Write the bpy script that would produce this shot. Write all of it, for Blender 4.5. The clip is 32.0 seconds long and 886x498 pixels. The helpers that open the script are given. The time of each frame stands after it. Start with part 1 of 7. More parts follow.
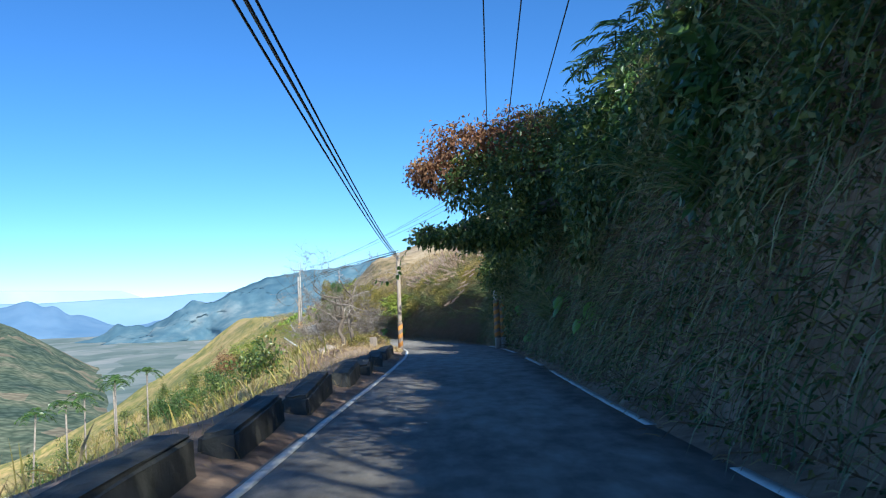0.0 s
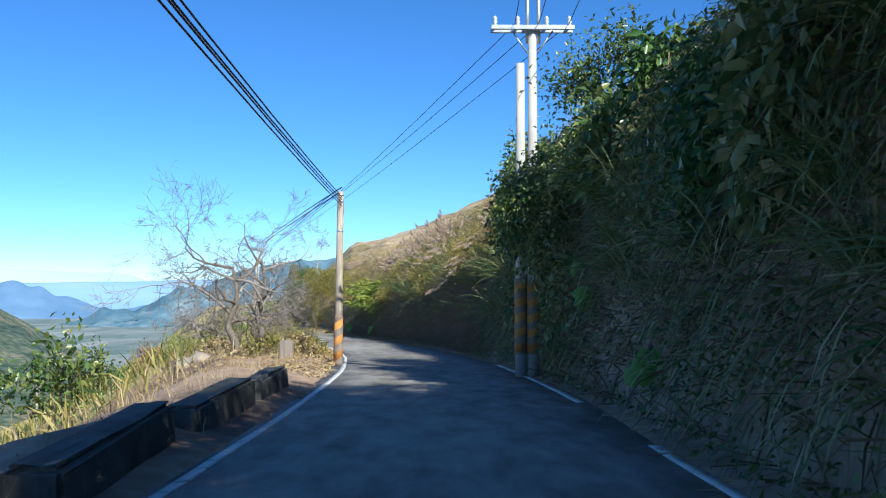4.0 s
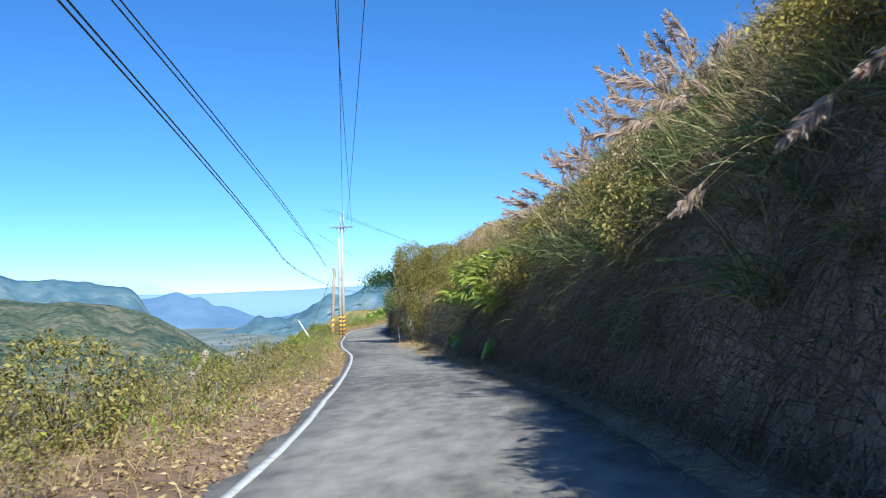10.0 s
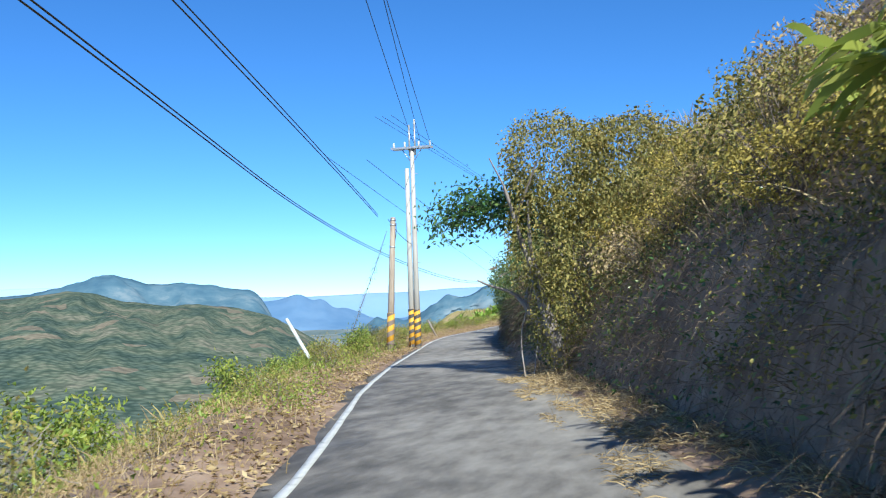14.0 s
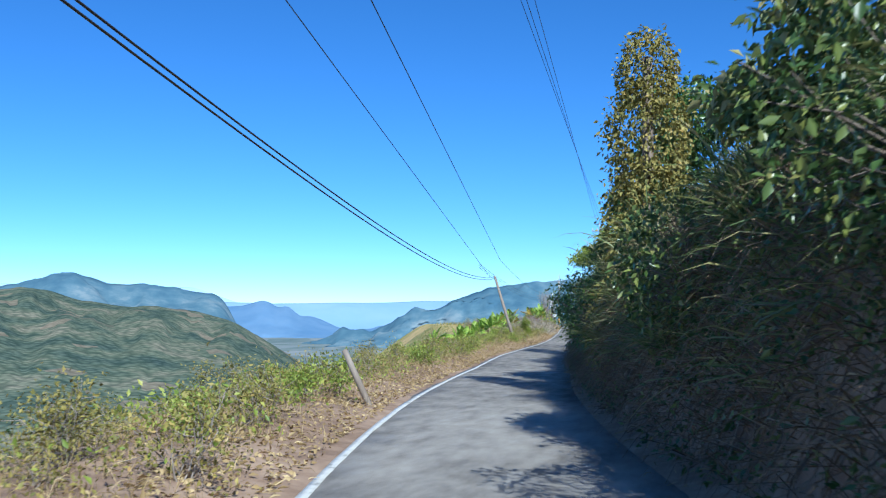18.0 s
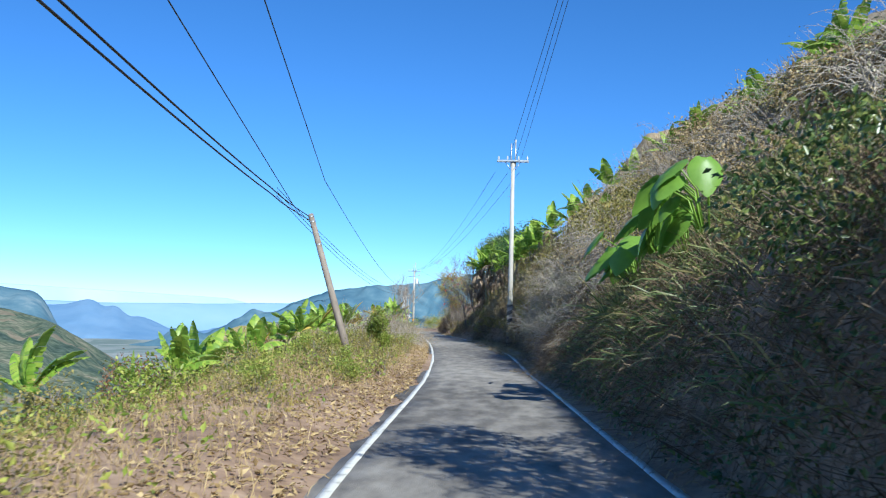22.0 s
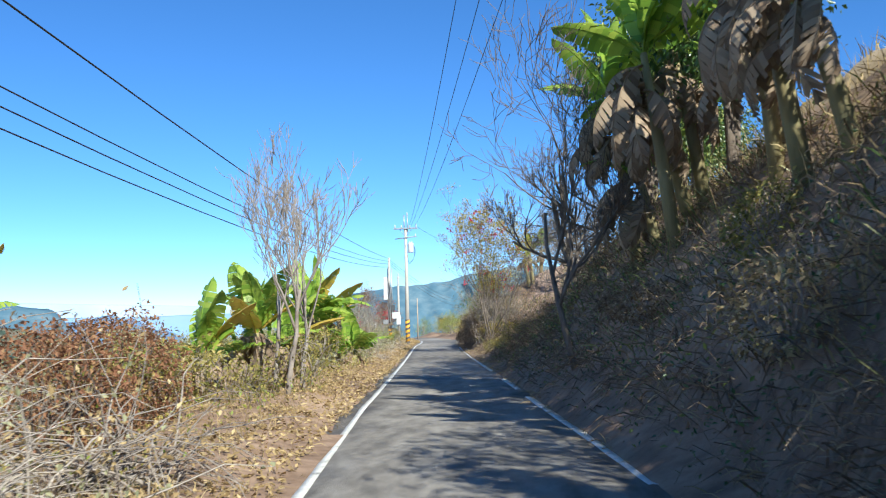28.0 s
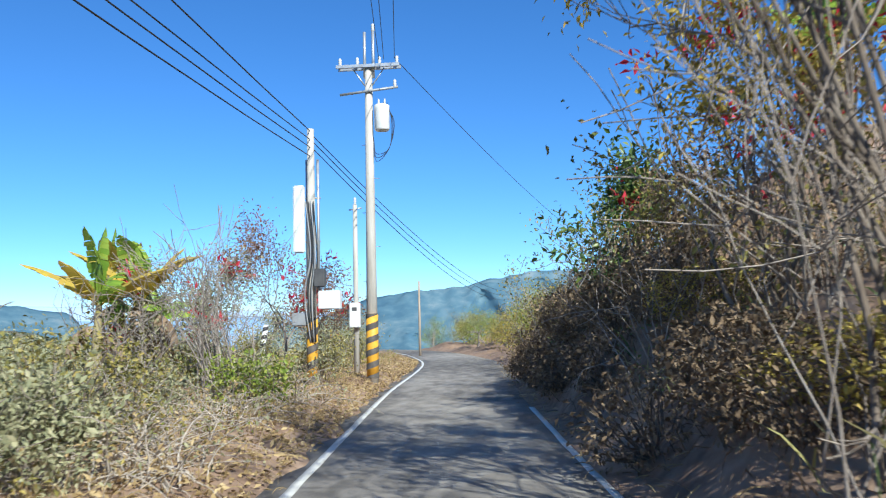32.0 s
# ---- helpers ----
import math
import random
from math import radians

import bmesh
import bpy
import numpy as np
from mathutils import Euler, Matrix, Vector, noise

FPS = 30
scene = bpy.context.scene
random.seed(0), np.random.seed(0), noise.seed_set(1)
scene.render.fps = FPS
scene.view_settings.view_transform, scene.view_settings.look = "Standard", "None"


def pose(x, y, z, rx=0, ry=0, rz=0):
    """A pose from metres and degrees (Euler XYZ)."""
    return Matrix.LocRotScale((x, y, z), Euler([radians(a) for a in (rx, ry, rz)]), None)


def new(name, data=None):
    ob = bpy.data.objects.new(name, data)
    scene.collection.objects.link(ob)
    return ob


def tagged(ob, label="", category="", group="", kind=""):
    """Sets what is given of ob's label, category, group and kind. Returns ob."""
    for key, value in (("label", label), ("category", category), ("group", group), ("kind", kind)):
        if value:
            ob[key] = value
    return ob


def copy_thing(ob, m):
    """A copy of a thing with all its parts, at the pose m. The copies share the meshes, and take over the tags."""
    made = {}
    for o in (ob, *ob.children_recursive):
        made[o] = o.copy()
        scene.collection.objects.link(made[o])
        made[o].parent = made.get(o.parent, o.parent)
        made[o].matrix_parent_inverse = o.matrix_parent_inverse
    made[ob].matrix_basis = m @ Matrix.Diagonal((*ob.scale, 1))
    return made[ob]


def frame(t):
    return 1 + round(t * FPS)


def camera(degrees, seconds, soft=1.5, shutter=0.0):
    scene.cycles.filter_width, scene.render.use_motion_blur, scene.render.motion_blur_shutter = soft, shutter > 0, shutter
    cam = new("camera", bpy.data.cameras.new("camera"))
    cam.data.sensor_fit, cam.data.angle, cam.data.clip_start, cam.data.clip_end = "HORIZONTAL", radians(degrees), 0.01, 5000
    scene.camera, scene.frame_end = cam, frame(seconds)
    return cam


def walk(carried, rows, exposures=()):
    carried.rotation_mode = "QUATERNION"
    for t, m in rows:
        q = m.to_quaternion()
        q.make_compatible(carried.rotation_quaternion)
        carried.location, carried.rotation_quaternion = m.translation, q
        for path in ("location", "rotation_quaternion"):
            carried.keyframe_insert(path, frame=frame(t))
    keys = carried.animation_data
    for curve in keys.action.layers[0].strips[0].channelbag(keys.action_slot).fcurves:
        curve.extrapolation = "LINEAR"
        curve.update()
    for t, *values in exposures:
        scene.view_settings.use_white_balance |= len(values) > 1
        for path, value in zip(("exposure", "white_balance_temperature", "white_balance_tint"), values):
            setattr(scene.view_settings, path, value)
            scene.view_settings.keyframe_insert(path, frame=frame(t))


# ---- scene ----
cam = camera(51.1, 32.0, soft=1.15, shutter=0.12)
PATH = [
    (0, pose(-0.052, -0.117, 1.037, 92.553, 2.357, 0.204)),
    (0.5, pose(-0.075, 2.372, 0.921, 92.570, 1.934, -0.211)),
    (1, pose(-0.139, 4.930, 0.859, 92.550, 1.533, -0.440)),
    (1.5, pose(-0.170, 7.586, 0.774, 92.563, 1.087, -0.568)),
    (2, pose(-0.022, 10.233, 0.648, 92.423, 0.859, -0.700)),
    (2.5, pose(0.127, 12.701, 0.601, 92.380, 0.628, -0.629)),
    (3, pose(0.187, 15.085, 0.461, 92.332, 0.303, -0.562)),
    (3.5, pose(0.274, 17.290, 0.396, 92.333, 0.125, -0.494)),
    (5.5, pose(0.266, 26.038, 0.204, 92.472, -0.812, 0.166)),
    (6, pose(0.191, 28.332, 0.136, 92.574, -0.931, 0.836)),
    (6.5, pose(0.027, 30.788, 0.085, 92.716, -1.046, 1.707)),
    (7, pose(0.034, 33.333, 0.004, 92.780, -1.352, 2.460)),
    (7.5, pose(-0.041, 36.061, -0.012, 92.908, -1.394, 3.324)),
    (8, pose(-0.203, 38.969, -0.116, 92.929, -1.237, 4.196)),
    (8.5, pose(-0.388, 41.791, -0.235, 92.812, -0.731, 5.084)),
    (9, pose(-0.694, 44.786, -0.348, 92.692, -0.113, 5.984)),
    (9.5, pose(-0.810, 47.963, -0.454, 92.623, 0.493, 7.228)),
    (10, pose(-1.040, 51.232, -0.627, 92.609, 1.555, 8.598)),
    (10.5, pose(-1.496, 54.844, -0.700, 92.578, 2.411, 10.084)),
    (11, pose(-2.037, 58.467, -0.858, 92.616, 2.656, 11.442)),
    (11.5, pose(-2.656, 62.347, -0.996, 92.663, 3.519, 12.635)),
    (12, pose(-3.398, 66.144, -1.137, 92.695, 3.700, 13.588)),
    (12.5, pose(-4.269, 70.199, -1.265, 92.719, 3.530, 14.390)),
    (13, pose(-5.195, 74.340, -1.404, 92.787, 3.146, 15.089)),
    (13.5, pose(-6.301, 78.375, -1.522, 92.818, 2.657, 15.527)),
    (14, pose(-7.428, 82.497, -1.685, 92.895, 1.962, 15.853)),
    (14.5, pose(-8.434, 86.624, -1.812, 93.018, 1.594, 16.191)),
    (16.5, pose(-13.265, 103.780, -2.096, 93.624, -0.383, 15.817)),
    (17, pose(-14.634, 108.600, -2.166, 93.749, -0.257, 15.294)),
    (17.5, pose(-15.922, 113.438, -2.149, 93.695, -0.410, 14.724)),
    (18, pose(-17.307, 118.182, -2.314, 93.693, -0.458, 13.873)),
    (18.5, pose(-18.571, 122.967, -2.397, 93.502, -0.427, 12.941)),
    (19, pose(-19.757, 127.597, -2.487, 93.333, -0.564, 11.616)),
    (19.5, pose(-20.789, 132.363, -2.580, 93.247, -0.691, 10.200)),
    (20, pose(-21.826, 137.514, -2.734, 93.362, -1.103, 8.560)),
    (20.5, pose(-22.641, 142.826, -2.868, 93.602, -1.409, 6.929)),
    (21, pose(-23.232, 148.344, -2.987, 93.896, -1.897, 5.644)),
    (21.5, pose(-23.668, 153.615, -3.029, 93.991, -1.640, 4.680)),
    (22, pose(-24.000, 158.780, -3.068, 94.101, -1.455, 4.082)),
    (22.5, pose(-24.256, 163.967, -3.136, 94.171, -1.177, 3.786)),
    (23, pose(-24.508, 169.048, -3.137, 94.093, -0.950, 3.691)),
    (23.5, pose(-24.745, 174.176, -3.186, 94.166, -0.815, 3.717)),
    (24, pose(-25.074, 179.252, -3.205, 94.226, -0.853, 3.705)),
    (24.5, pose(-25.351, 184.460, -3.259, 94.312, -1.047, 3.790)),
    (25, pose(-25.750, 189.578, -3.225, 94.318, -1.173, 3.866)),
    (25.5, pose(-26.179, 194.786, -3.285, 94.432, -1.022, 4.074)),
    (27.5, pose(-27.811, 215.116, -3.231, 94.094, 1.389, 5.182)),
    (28, pose(-28.196, 220.075, -3.292, 94.025, 1.405, 5.573)),
    (28.5, pose(-28.634, 225.174, -3.358, 93.985, 1.400, 5.870)),
    (29, pose(-29.135, 230.125, -3.423, 93.932, 0.946, 6.138)),
    (29.5, pose(-29.552, 235.130, -3.494, 93.953, 0.774, 6.418)),
    (30, pose(-30.111, 240.412, -3.580, 93.987, 0.467, 6.598)),
    (30.5, pose(-30.668, 245.833, -3.656, 94.001, 0.260, 6.775)),
    (31, pose(-31.272, 251.250, -3.689, 94.102, 0.295, 6.879)),
    (31.5, pose(-31.855, 256.681, -3.763, 94.304, 0.640, 6.907)),
    (32, pose(-32.508, 262.108, -3.805, 94.372, 1.168, 6.741)),
]
walk(cam, PATH, exposures=[(0, 0.74, 5330, 3), (3, 0.74, 5270, 3), (6, 0.82, 5440, 3), (7.5, 0.88, 5740, 3), (8.2, 0.84, 5740, 3), (9, 0.66, 5260, 3), (11, 0.68, 5260, 3), (15, 0.66, 5260, 3), (17, 0.54, 4990, 3), (18, 0.54, 4860, 3), (19.5, 0.64, 5210, 3), (21, 0.68, 5160, 3), (24, 0.72, 5310, 3), (26, 0.74, 5360, 3), (28, 0.84, 5510, 3), (29, 1.0, 5810, 3), (30, 0.84, 5510, 3), (31, 0.64, 5360, 3), (32, 0.68, 5360, 3)])

# ---- light ----
SUN_EL, SUN_TO = 38.5, Vector((0.54, -0.84, 0.0))
world = bpy.data.worlds.new("sky")
scene.world = world
world.use_nodes = True
wn = world.node_tree
sky = wn.nodes.new("ShaderNodeTexSky")
sky.sky_type, sky.sun_disc = "NISHITA", False
sky.sun_elevation = radians(SUN_EL)
sky.sun_rotation = math.atan2(SUN_TO.x, SUN_TO.y)
sky.altitude, sky.air_density, sky.dust_density, sky.ozone_density = 1500, 0.8, 0.0, 6.0
tone = wn.nodes.new("ShaderNodeHueSaturation")
tone.inputs["Saturation"].default_value = 1.09
wn.links.new(sky.outputs[0], tone.inputs["Color"])
wn.links.new(tone.outputs[0], wn.nodes["Background"].inputs[0])
wn.nodes["Background"].inputs[1].default_value = 0.096
sun = new("sun", bpy.data.lights.new("sun", "SUN"))
sun.data.energy, sun.data.angle, sun.data.color = 5.0, radians(0.6), (1.0, 0.89, 0.72)
el = radians(SUN_EL)
toward = Vector((SUN_TO.x * math.cos(el), SUN_TO.y * math.cos(el), math.sin(el)))
sun.rotation_mode = "QUATERNION"
sun.rotation_quaternion = toward.to_track_quat("Z", "Y")

# ---- materials ----
def ramp_fill(node, stops):
    cr = node.color_ramp
    while len(cr.elements) > 1:
        cr.elements.remove(cr.elements[-1])
    cr.elements[0].position, cr.elements[0].color = stops[0][0], (*stops[0][1], 1)
    for p, c in stops[1:]:
        cr.elements.new(p).color = (*c, 1)


def surface(name, stops, scale=4.0, detail=6.0, rough=0.85, bump=0.3, bump_scale=None, island=0.0, sheen=0.0, through_light=0.0, metal=0.0, stretch=(1, 1, 1), obj=False, spec=0.4, glow=0.0, two=None):
    """A node material: noise through a colour ramp, varied by island, with fine relief."""
    m = bpy.data.materials.new(name)
    m.use_nodes = True
    nt = m.node_tree
    N, L = nt.nodes.new, nt.links.new
    bs = nt.nodes["Principled BSDF"]
    out = nt.nodes["Material Output"]
    tc = N("ShaderNodeTexCoord")
    mp = N("ShaderNodeMapping")
    mp.inputs["Scale"].default_value = stretch
    L(tc.outputs["Object"], mp.inputs[0])
    no = N("ShaderNodeTexNoise")
    no.inputs["Scale"].default_value, no.inputs["Detail"].default_value, no.inputs["Roughness"].default_value = scale, detail, 0.6
    L(mp.outputs[0], no.inputs["Vector"])
    fac = no.outputs[0]
    if two:
        n2 = N("ShaderNodeTexNoise")
        n2.inputs["Scale"].default_value, n2.inputs["Detail"].default_value = two, 3
        L(mp.outputs[0], n2.inputs["Vector"])
        mx = N("ShaderNodeMath")
        mx.operation = "MULTIPLY_ADD"
        L(n2.outputs[0], mx.inputs[0])
        mx.inputs[1].default_value = 0.9
        sb = N("ShaderNodeMath")
        sb.operation = "SUBTRACT"
        L(fac, sb.inputs[0])
        sb.inputs[1].default_value = 0.45
        L(sb.outputs[0], mx.inputs[2])
        fac = mx.outputs[0]
    if island or obj:
        gi = N("ShaderNodeNewGeometry")
        oi = N("ShaderNodeObjectInfo")
        mi = N("ShaderNodeMix")
        mi.data_type = "FLOAT"
        mi.inputs[0].default_value = island or 0.5
        L(fac, mi.inputs[2])
        L(oi.outputs["Random"] if obj else gi.outputs["Random Per Island"], mi.inputs[3])
        fac = mi.outputs[0]
    cr = N("ShaderNodeValToRGB")
    ramp_fill(cr, stops)
    L(fac, cr.inputs[0])
    L(cr.outputs[0], bs.inputs["Base Color"])
    bs.inputs["Roughness"].default_value, bs.inputs["Metallic"].default_value = rough, metal
    bs.inputs["Specular IOR Level"].default_value = spec
    if bump:
        bn = N("ShaderNodeTexNoise")
        bn.inputs["Scale"].default_value, bn.inputs["Detail"].default_value = bump_scale or scale * 6, 5
        L(mp.outputs[0], bn.inputs["Vector"])
        bp = N("ShaderNodeBump")
        bp.inputs["Strength"].default_value, bp.inputs["Distance"].default_value = bump, 0.02
        L(bn.outputs[0], bp.inputs["Height"])
        L(bp.outputs[0], bs.inputs["Normal"])
    if through_light:
        tl = N("ShaderNodeBsdfTranslucent")
        ms = N("ShaderNodeMixShader")
        ms.inputs[0].default_value = through_light
        L(cr.outputs[0], tl.inputs[0])
        L(bs.outputs[0], ms.inputs[1])
        L(tl.outputs[0], ms.inputs[2])
        L(ms.outputs[0], out.inputs[0])
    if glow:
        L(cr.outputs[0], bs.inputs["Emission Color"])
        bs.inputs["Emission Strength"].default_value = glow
    return m


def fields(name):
    """Valley floor: patchwork of fields, scrub and pale river gravel, haze tinted in."""
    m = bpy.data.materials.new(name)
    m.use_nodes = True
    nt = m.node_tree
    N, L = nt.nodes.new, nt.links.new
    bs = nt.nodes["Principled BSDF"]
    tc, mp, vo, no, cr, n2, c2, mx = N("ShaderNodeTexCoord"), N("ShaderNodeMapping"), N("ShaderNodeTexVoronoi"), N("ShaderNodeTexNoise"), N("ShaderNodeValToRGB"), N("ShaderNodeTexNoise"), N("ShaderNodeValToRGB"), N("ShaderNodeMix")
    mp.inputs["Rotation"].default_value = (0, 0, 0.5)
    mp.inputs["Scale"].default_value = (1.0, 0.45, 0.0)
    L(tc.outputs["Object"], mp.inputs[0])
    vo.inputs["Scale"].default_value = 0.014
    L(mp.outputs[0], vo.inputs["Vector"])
    # Field colours greyed and paled to stand in for distance haze.
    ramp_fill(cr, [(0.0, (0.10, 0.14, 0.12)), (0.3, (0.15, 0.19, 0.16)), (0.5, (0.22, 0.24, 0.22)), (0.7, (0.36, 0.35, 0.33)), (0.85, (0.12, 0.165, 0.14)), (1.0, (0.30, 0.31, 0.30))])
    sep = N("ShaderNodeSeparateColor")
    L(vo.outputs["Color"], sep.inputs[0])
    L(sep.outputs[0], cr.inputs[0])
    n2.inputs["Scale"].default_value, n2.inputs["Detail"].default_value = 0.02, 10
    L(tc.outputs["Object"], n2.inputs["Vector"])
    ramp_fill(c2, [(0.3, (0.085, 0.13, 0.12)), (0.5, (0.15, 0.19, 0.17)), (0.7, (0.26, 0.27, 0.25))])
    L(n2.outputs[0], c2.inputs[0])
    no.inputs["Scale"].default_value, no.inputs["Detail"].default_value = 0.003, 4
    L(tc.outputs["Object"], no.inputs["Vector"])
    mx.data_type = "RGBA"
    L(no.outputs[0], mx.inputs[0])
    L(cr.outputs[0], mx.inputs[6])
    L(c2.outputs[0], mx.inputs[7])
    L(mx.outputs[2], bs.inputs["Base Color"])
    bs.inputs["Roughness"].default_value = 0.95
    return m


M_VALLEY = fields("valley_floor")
M_SOIL = surface("soil_litter", [(0.25, (0.16, 0.10, 0.062)), (0.5, (0.28, 0.185, 0.12)), (0.75, (0.40, 0.28, 0.19))], scale=3.0, bump=0.3, bump_scale=45, two=0.35, rough=0.95)
M_ASPH = surface("asphalt", [(0.2, (0.09, 0.08, 0.068)), (0.36, (0.155, 0.138, 0.117)), (0.5, (0.235, 0.21, 0.178)), (0.62, (0.30, 0.27, 0.23)), (0.85, (0.40, 0.362, 0.31))], scale=3.2, detail=12, bump=0.5, bump_scale=160, two=0.18, rough=0.8, stretch=(1, 0.35, 1))
M_LINE = surface("road_paint", [(0.28, (0.198, 0.189, 0.171)), (0.42, (0.594, 0.576, 0.522)), (0.7, (0.72, 0.702, 0.657))], scale=5, detail=8, bump=0.2, bump_scale=120, rough=0.6)
M_CONC = surface("pole_concrete", [(0.2, (0.30, 0.27, 0.23)), (0.5, (0.46, 0.43, 0.38)), (0.8, (0.58, 0.55, 0.50))], scale=2.5, bump=0.25, bump_scale=60, stretch=(3, 3, 0.35), rough=0.85)
M_CONCB = surface("stained_concrete", [(0.2, (0.15, 0.12, 0.095)), (0.5, (0.25, 0.205, 0.165)), (0.8, (0.34, 0.29, 0.24))], scale=2.5, bump=0.3, bump_scale=50, stretch=(3, 3, 0.35), rough=0.9)
M_WOODP = surface("weathered_pole", [(0.2, (0.20, 0.15, 0.11)), (0.5, (0.36, 0.29, 0.22)), (0.8, (0.50, 0.43, 0.35))], scale=4, bump=0.5, bump_scale=30, stretch=(4, 4, 0.3), rough=0.9)
M_BLOCK = surface("dark_concrete", [(0.2, (0.032, 0.034, 0.026)), (0.5, (0.084, 0.081, 0.068)), (0.8, (0.137, 0.131, 0.115))], scale=2.5, bump=0.5, bump_scale=25, rough=0.95, two=0.8)
M_YEL = surface("yellow_paint", [(0.3, (0.62, 0.30, 0.03)), (0.7, (0.80, 0.45, 0.04))], scale=6, bump=0.15, rough=0.55)
M_BLK = surface("black_paint", [(0.3, (0.06, 0.055, 0.05)), (0.7, (0.14, 0.125, 0.11))], scale=6, bump=0.15, rough=0.6)
M_WHT = surface("white_paint", [(0.3, (0.62, 0.62, 0.60)), (0.7, (0.80, 0.80, 0.78))], scale=3, bump=0.1, rough=0.5)
M_GREY = surface("grey_metal", [(0.3, (0.26, 0.27, 0.28)), (0.7, (0.42, 0.43, 0.44))], scale=3, bump=0.1, rough=0.5, metal=0.4)
M_STEEL = surface("galvanised_steel", [(0.3, (0.40, 0.41, 0.42)), (0.7, (0.58, 0.59, 0.60))], scale=8, bump=0.1, rough=0.45, metal=0.7)
M_DARK = surface("dark_box", [(0.3, (0.05, 0.05, 0.055)), (0.7, (0.10, 0.10, 0.10))], scale=3, bump=0.1, rough=0.6)
M_WIRE = surface("wire_sheath", [(0.3, (0.02, 0.02, 0.022)), (0.7, (0.04, 0.04, 0.042))], scale=3, bump=0, rough=0.6)
M_PORC = surface("porcelain", [(0.3, (0.50, 0.48, 0.45)), (0.7, (0.65, 0.63, 0.60))], scale=4, bump=0, rough=0.25)
M_BARK = surface("bark", [(0.2, (0.085, 0.062, 0.048)), (0.5, (0.17, 0.135, 0.105)), (0.8, (0.30, 0.255, 0.21))], scale=5, bump=0.6, bump_scale=25, stretch=(2, 2, 0.5), rough=0.95)
M_PALEBARK = surface("pale_bark", [(0.2, (0.15, 0.12, 0.10)), (0.5, (0.29, 0.245, 0.205)), (0.8, (0.45, 0.40, 0.345))], scale=5, bump=0.4, bump_scale=25, rough=0.95)
M_BLEACH = surface("bleached_twig", [(0.2, (0.24, 0.20, 0.165)), (0.5, (0.40, 0.345, 0.285)), (0.8, (0.58, 0.51, 0.43))], scale=5, bump=0.4, bump_scale=25, rough=0.95)
M_GRASS = surface("green_grass", [(0.1, (0.05, 0.095, 0.026)), (0.38, (0.125, 0.175, 0.048)), (0.62, (0.28, 0.275, 0.095)), (0.9, (0.50, 0.40, 0.19))], scale=0.8, bump=0, island=0.6, rough=0.45, spec=0.5, through_light=0.25)
M_DRY = surface("dry_grass", [(0.1, (0.187, 0.127, 0.055)), (0.5, (0.396, 0.286, 0.132)), (0.9, (0.616, 0.484, 0.264))], scale=0.8, bump=0, island=0.6, rough=0.8, through_light=0.2)
M_DEAD = surface("dead_thatch", [(0.1, (0.088, 0.058, 0.036)), (0.5, (0.203, 0.142, 0.084)), (0.9, (0.378, 0.277, 0.169))], scale=0.8, bump=0, island=0.6, rough=0.9, through_light=0.1)
M_VINE = surface("vine_leaf", [(0.1, (0.036, 0.072, 0.02)), (0.45, (0.087, 0.145, 0.036)), (0.75, (0.246, 0.275, 0.065)), (0.95, (0.392, 0.29, 0.102))], scale=0.5, bump=0, island=0.6, rough=0.33, spec=0.6, through_light=0.25)
M_OLIVE = surface("olive_leaf", [(0.1, (0.092, 0.098, 0.023)), (0.45, (0.241, 0.218, 0.052)), (0.75, (0.414, 0.333, 0.092)), (0.95, (0.46, 0.23, 0.092))], scale=0.5, bump=0, island=0.6, rough=0.6, through_light=0.25)
M_LEAF = surface("dark_leaf", [(0.1, (0.03, 0.068, 0.021)), (0.5, (0.075, 0.15, 0.038)), (0.9, (0.18, 0.255, 0.06))], scale=0.6, bump=0, island=0.6, rough=0.3, spec=0.6, through_light=0.25)
M_BRIGHT = surface("bright_leaf", [(0.1, (0.123, 0.19, 0.028)), (0.5, (0.28, 0.347, 0.05)), (0.9, (0.515, 0.493, 0.112))], scale=0.6, bump=0, island=0.6, rough=0.45, through_light=0.35)
M_RUST = surface("rust_leaf", [(0.1, (0.13, 0.055, 0.03)), (0.5, (0.26, 0.12, 0.06)), (0.9, (0.36, 0.22, 0.10))], scale=0.6, bump=0, island=0.6, rough=0.7, through_light=0.25)
M_GREYLEAF = surface("grey_green_leaf", [(0.1, (0.175, 0.188, 0.1)), (0.5, (0.338, 0.338, 0.188)), (0.9, (0.525, 0.475, 0.288))], scale=0.6, bump=0, island=0.6, rough=0.7, through_light=0.25)
M_BANANA = surface("banana_leaf", [(0.1, (0.085, 0.192, 0.027)), (0.5, (0.28, 0.425, 0.052)), (0.9, (0.577, 0.641, 0.108))], scale=1.5, bump=0.1, island=0.45, rough=0.4, through_light=0.4)
M_BANYEL = surface("yellowed_banana_leaf", [(0.1, (0.45, 0.36, 0.05)), (0.5, (0.62, 0.46, 0.07)), (0.9, (0.45, 0.28, 0.10))], scale=2, bump=0.1, island=0.3, rough=0.5, through_light=0.3)
M_BANDEAD = surface("dead_banana_leaf", [(0.1, (0.14, 0.09, 0.055)), (0.5, (0.30, 0.215, 0.14)), (0.9, (0.50, 0.39, 0.27))], scale=2, bump=0.2, island=0.5, rough=0.9, through_light=0.2)
M_STEM = surface("banana_stem", [(0.2, (0.15, 0.13, 0.06)), (0.6, (0.30, 0.25, 0.12)), (0.9, (0.25, 0.17, 0.09))], scale=3, bump=0.3, stretch=(2, 2, 0.4), rough=0.7)
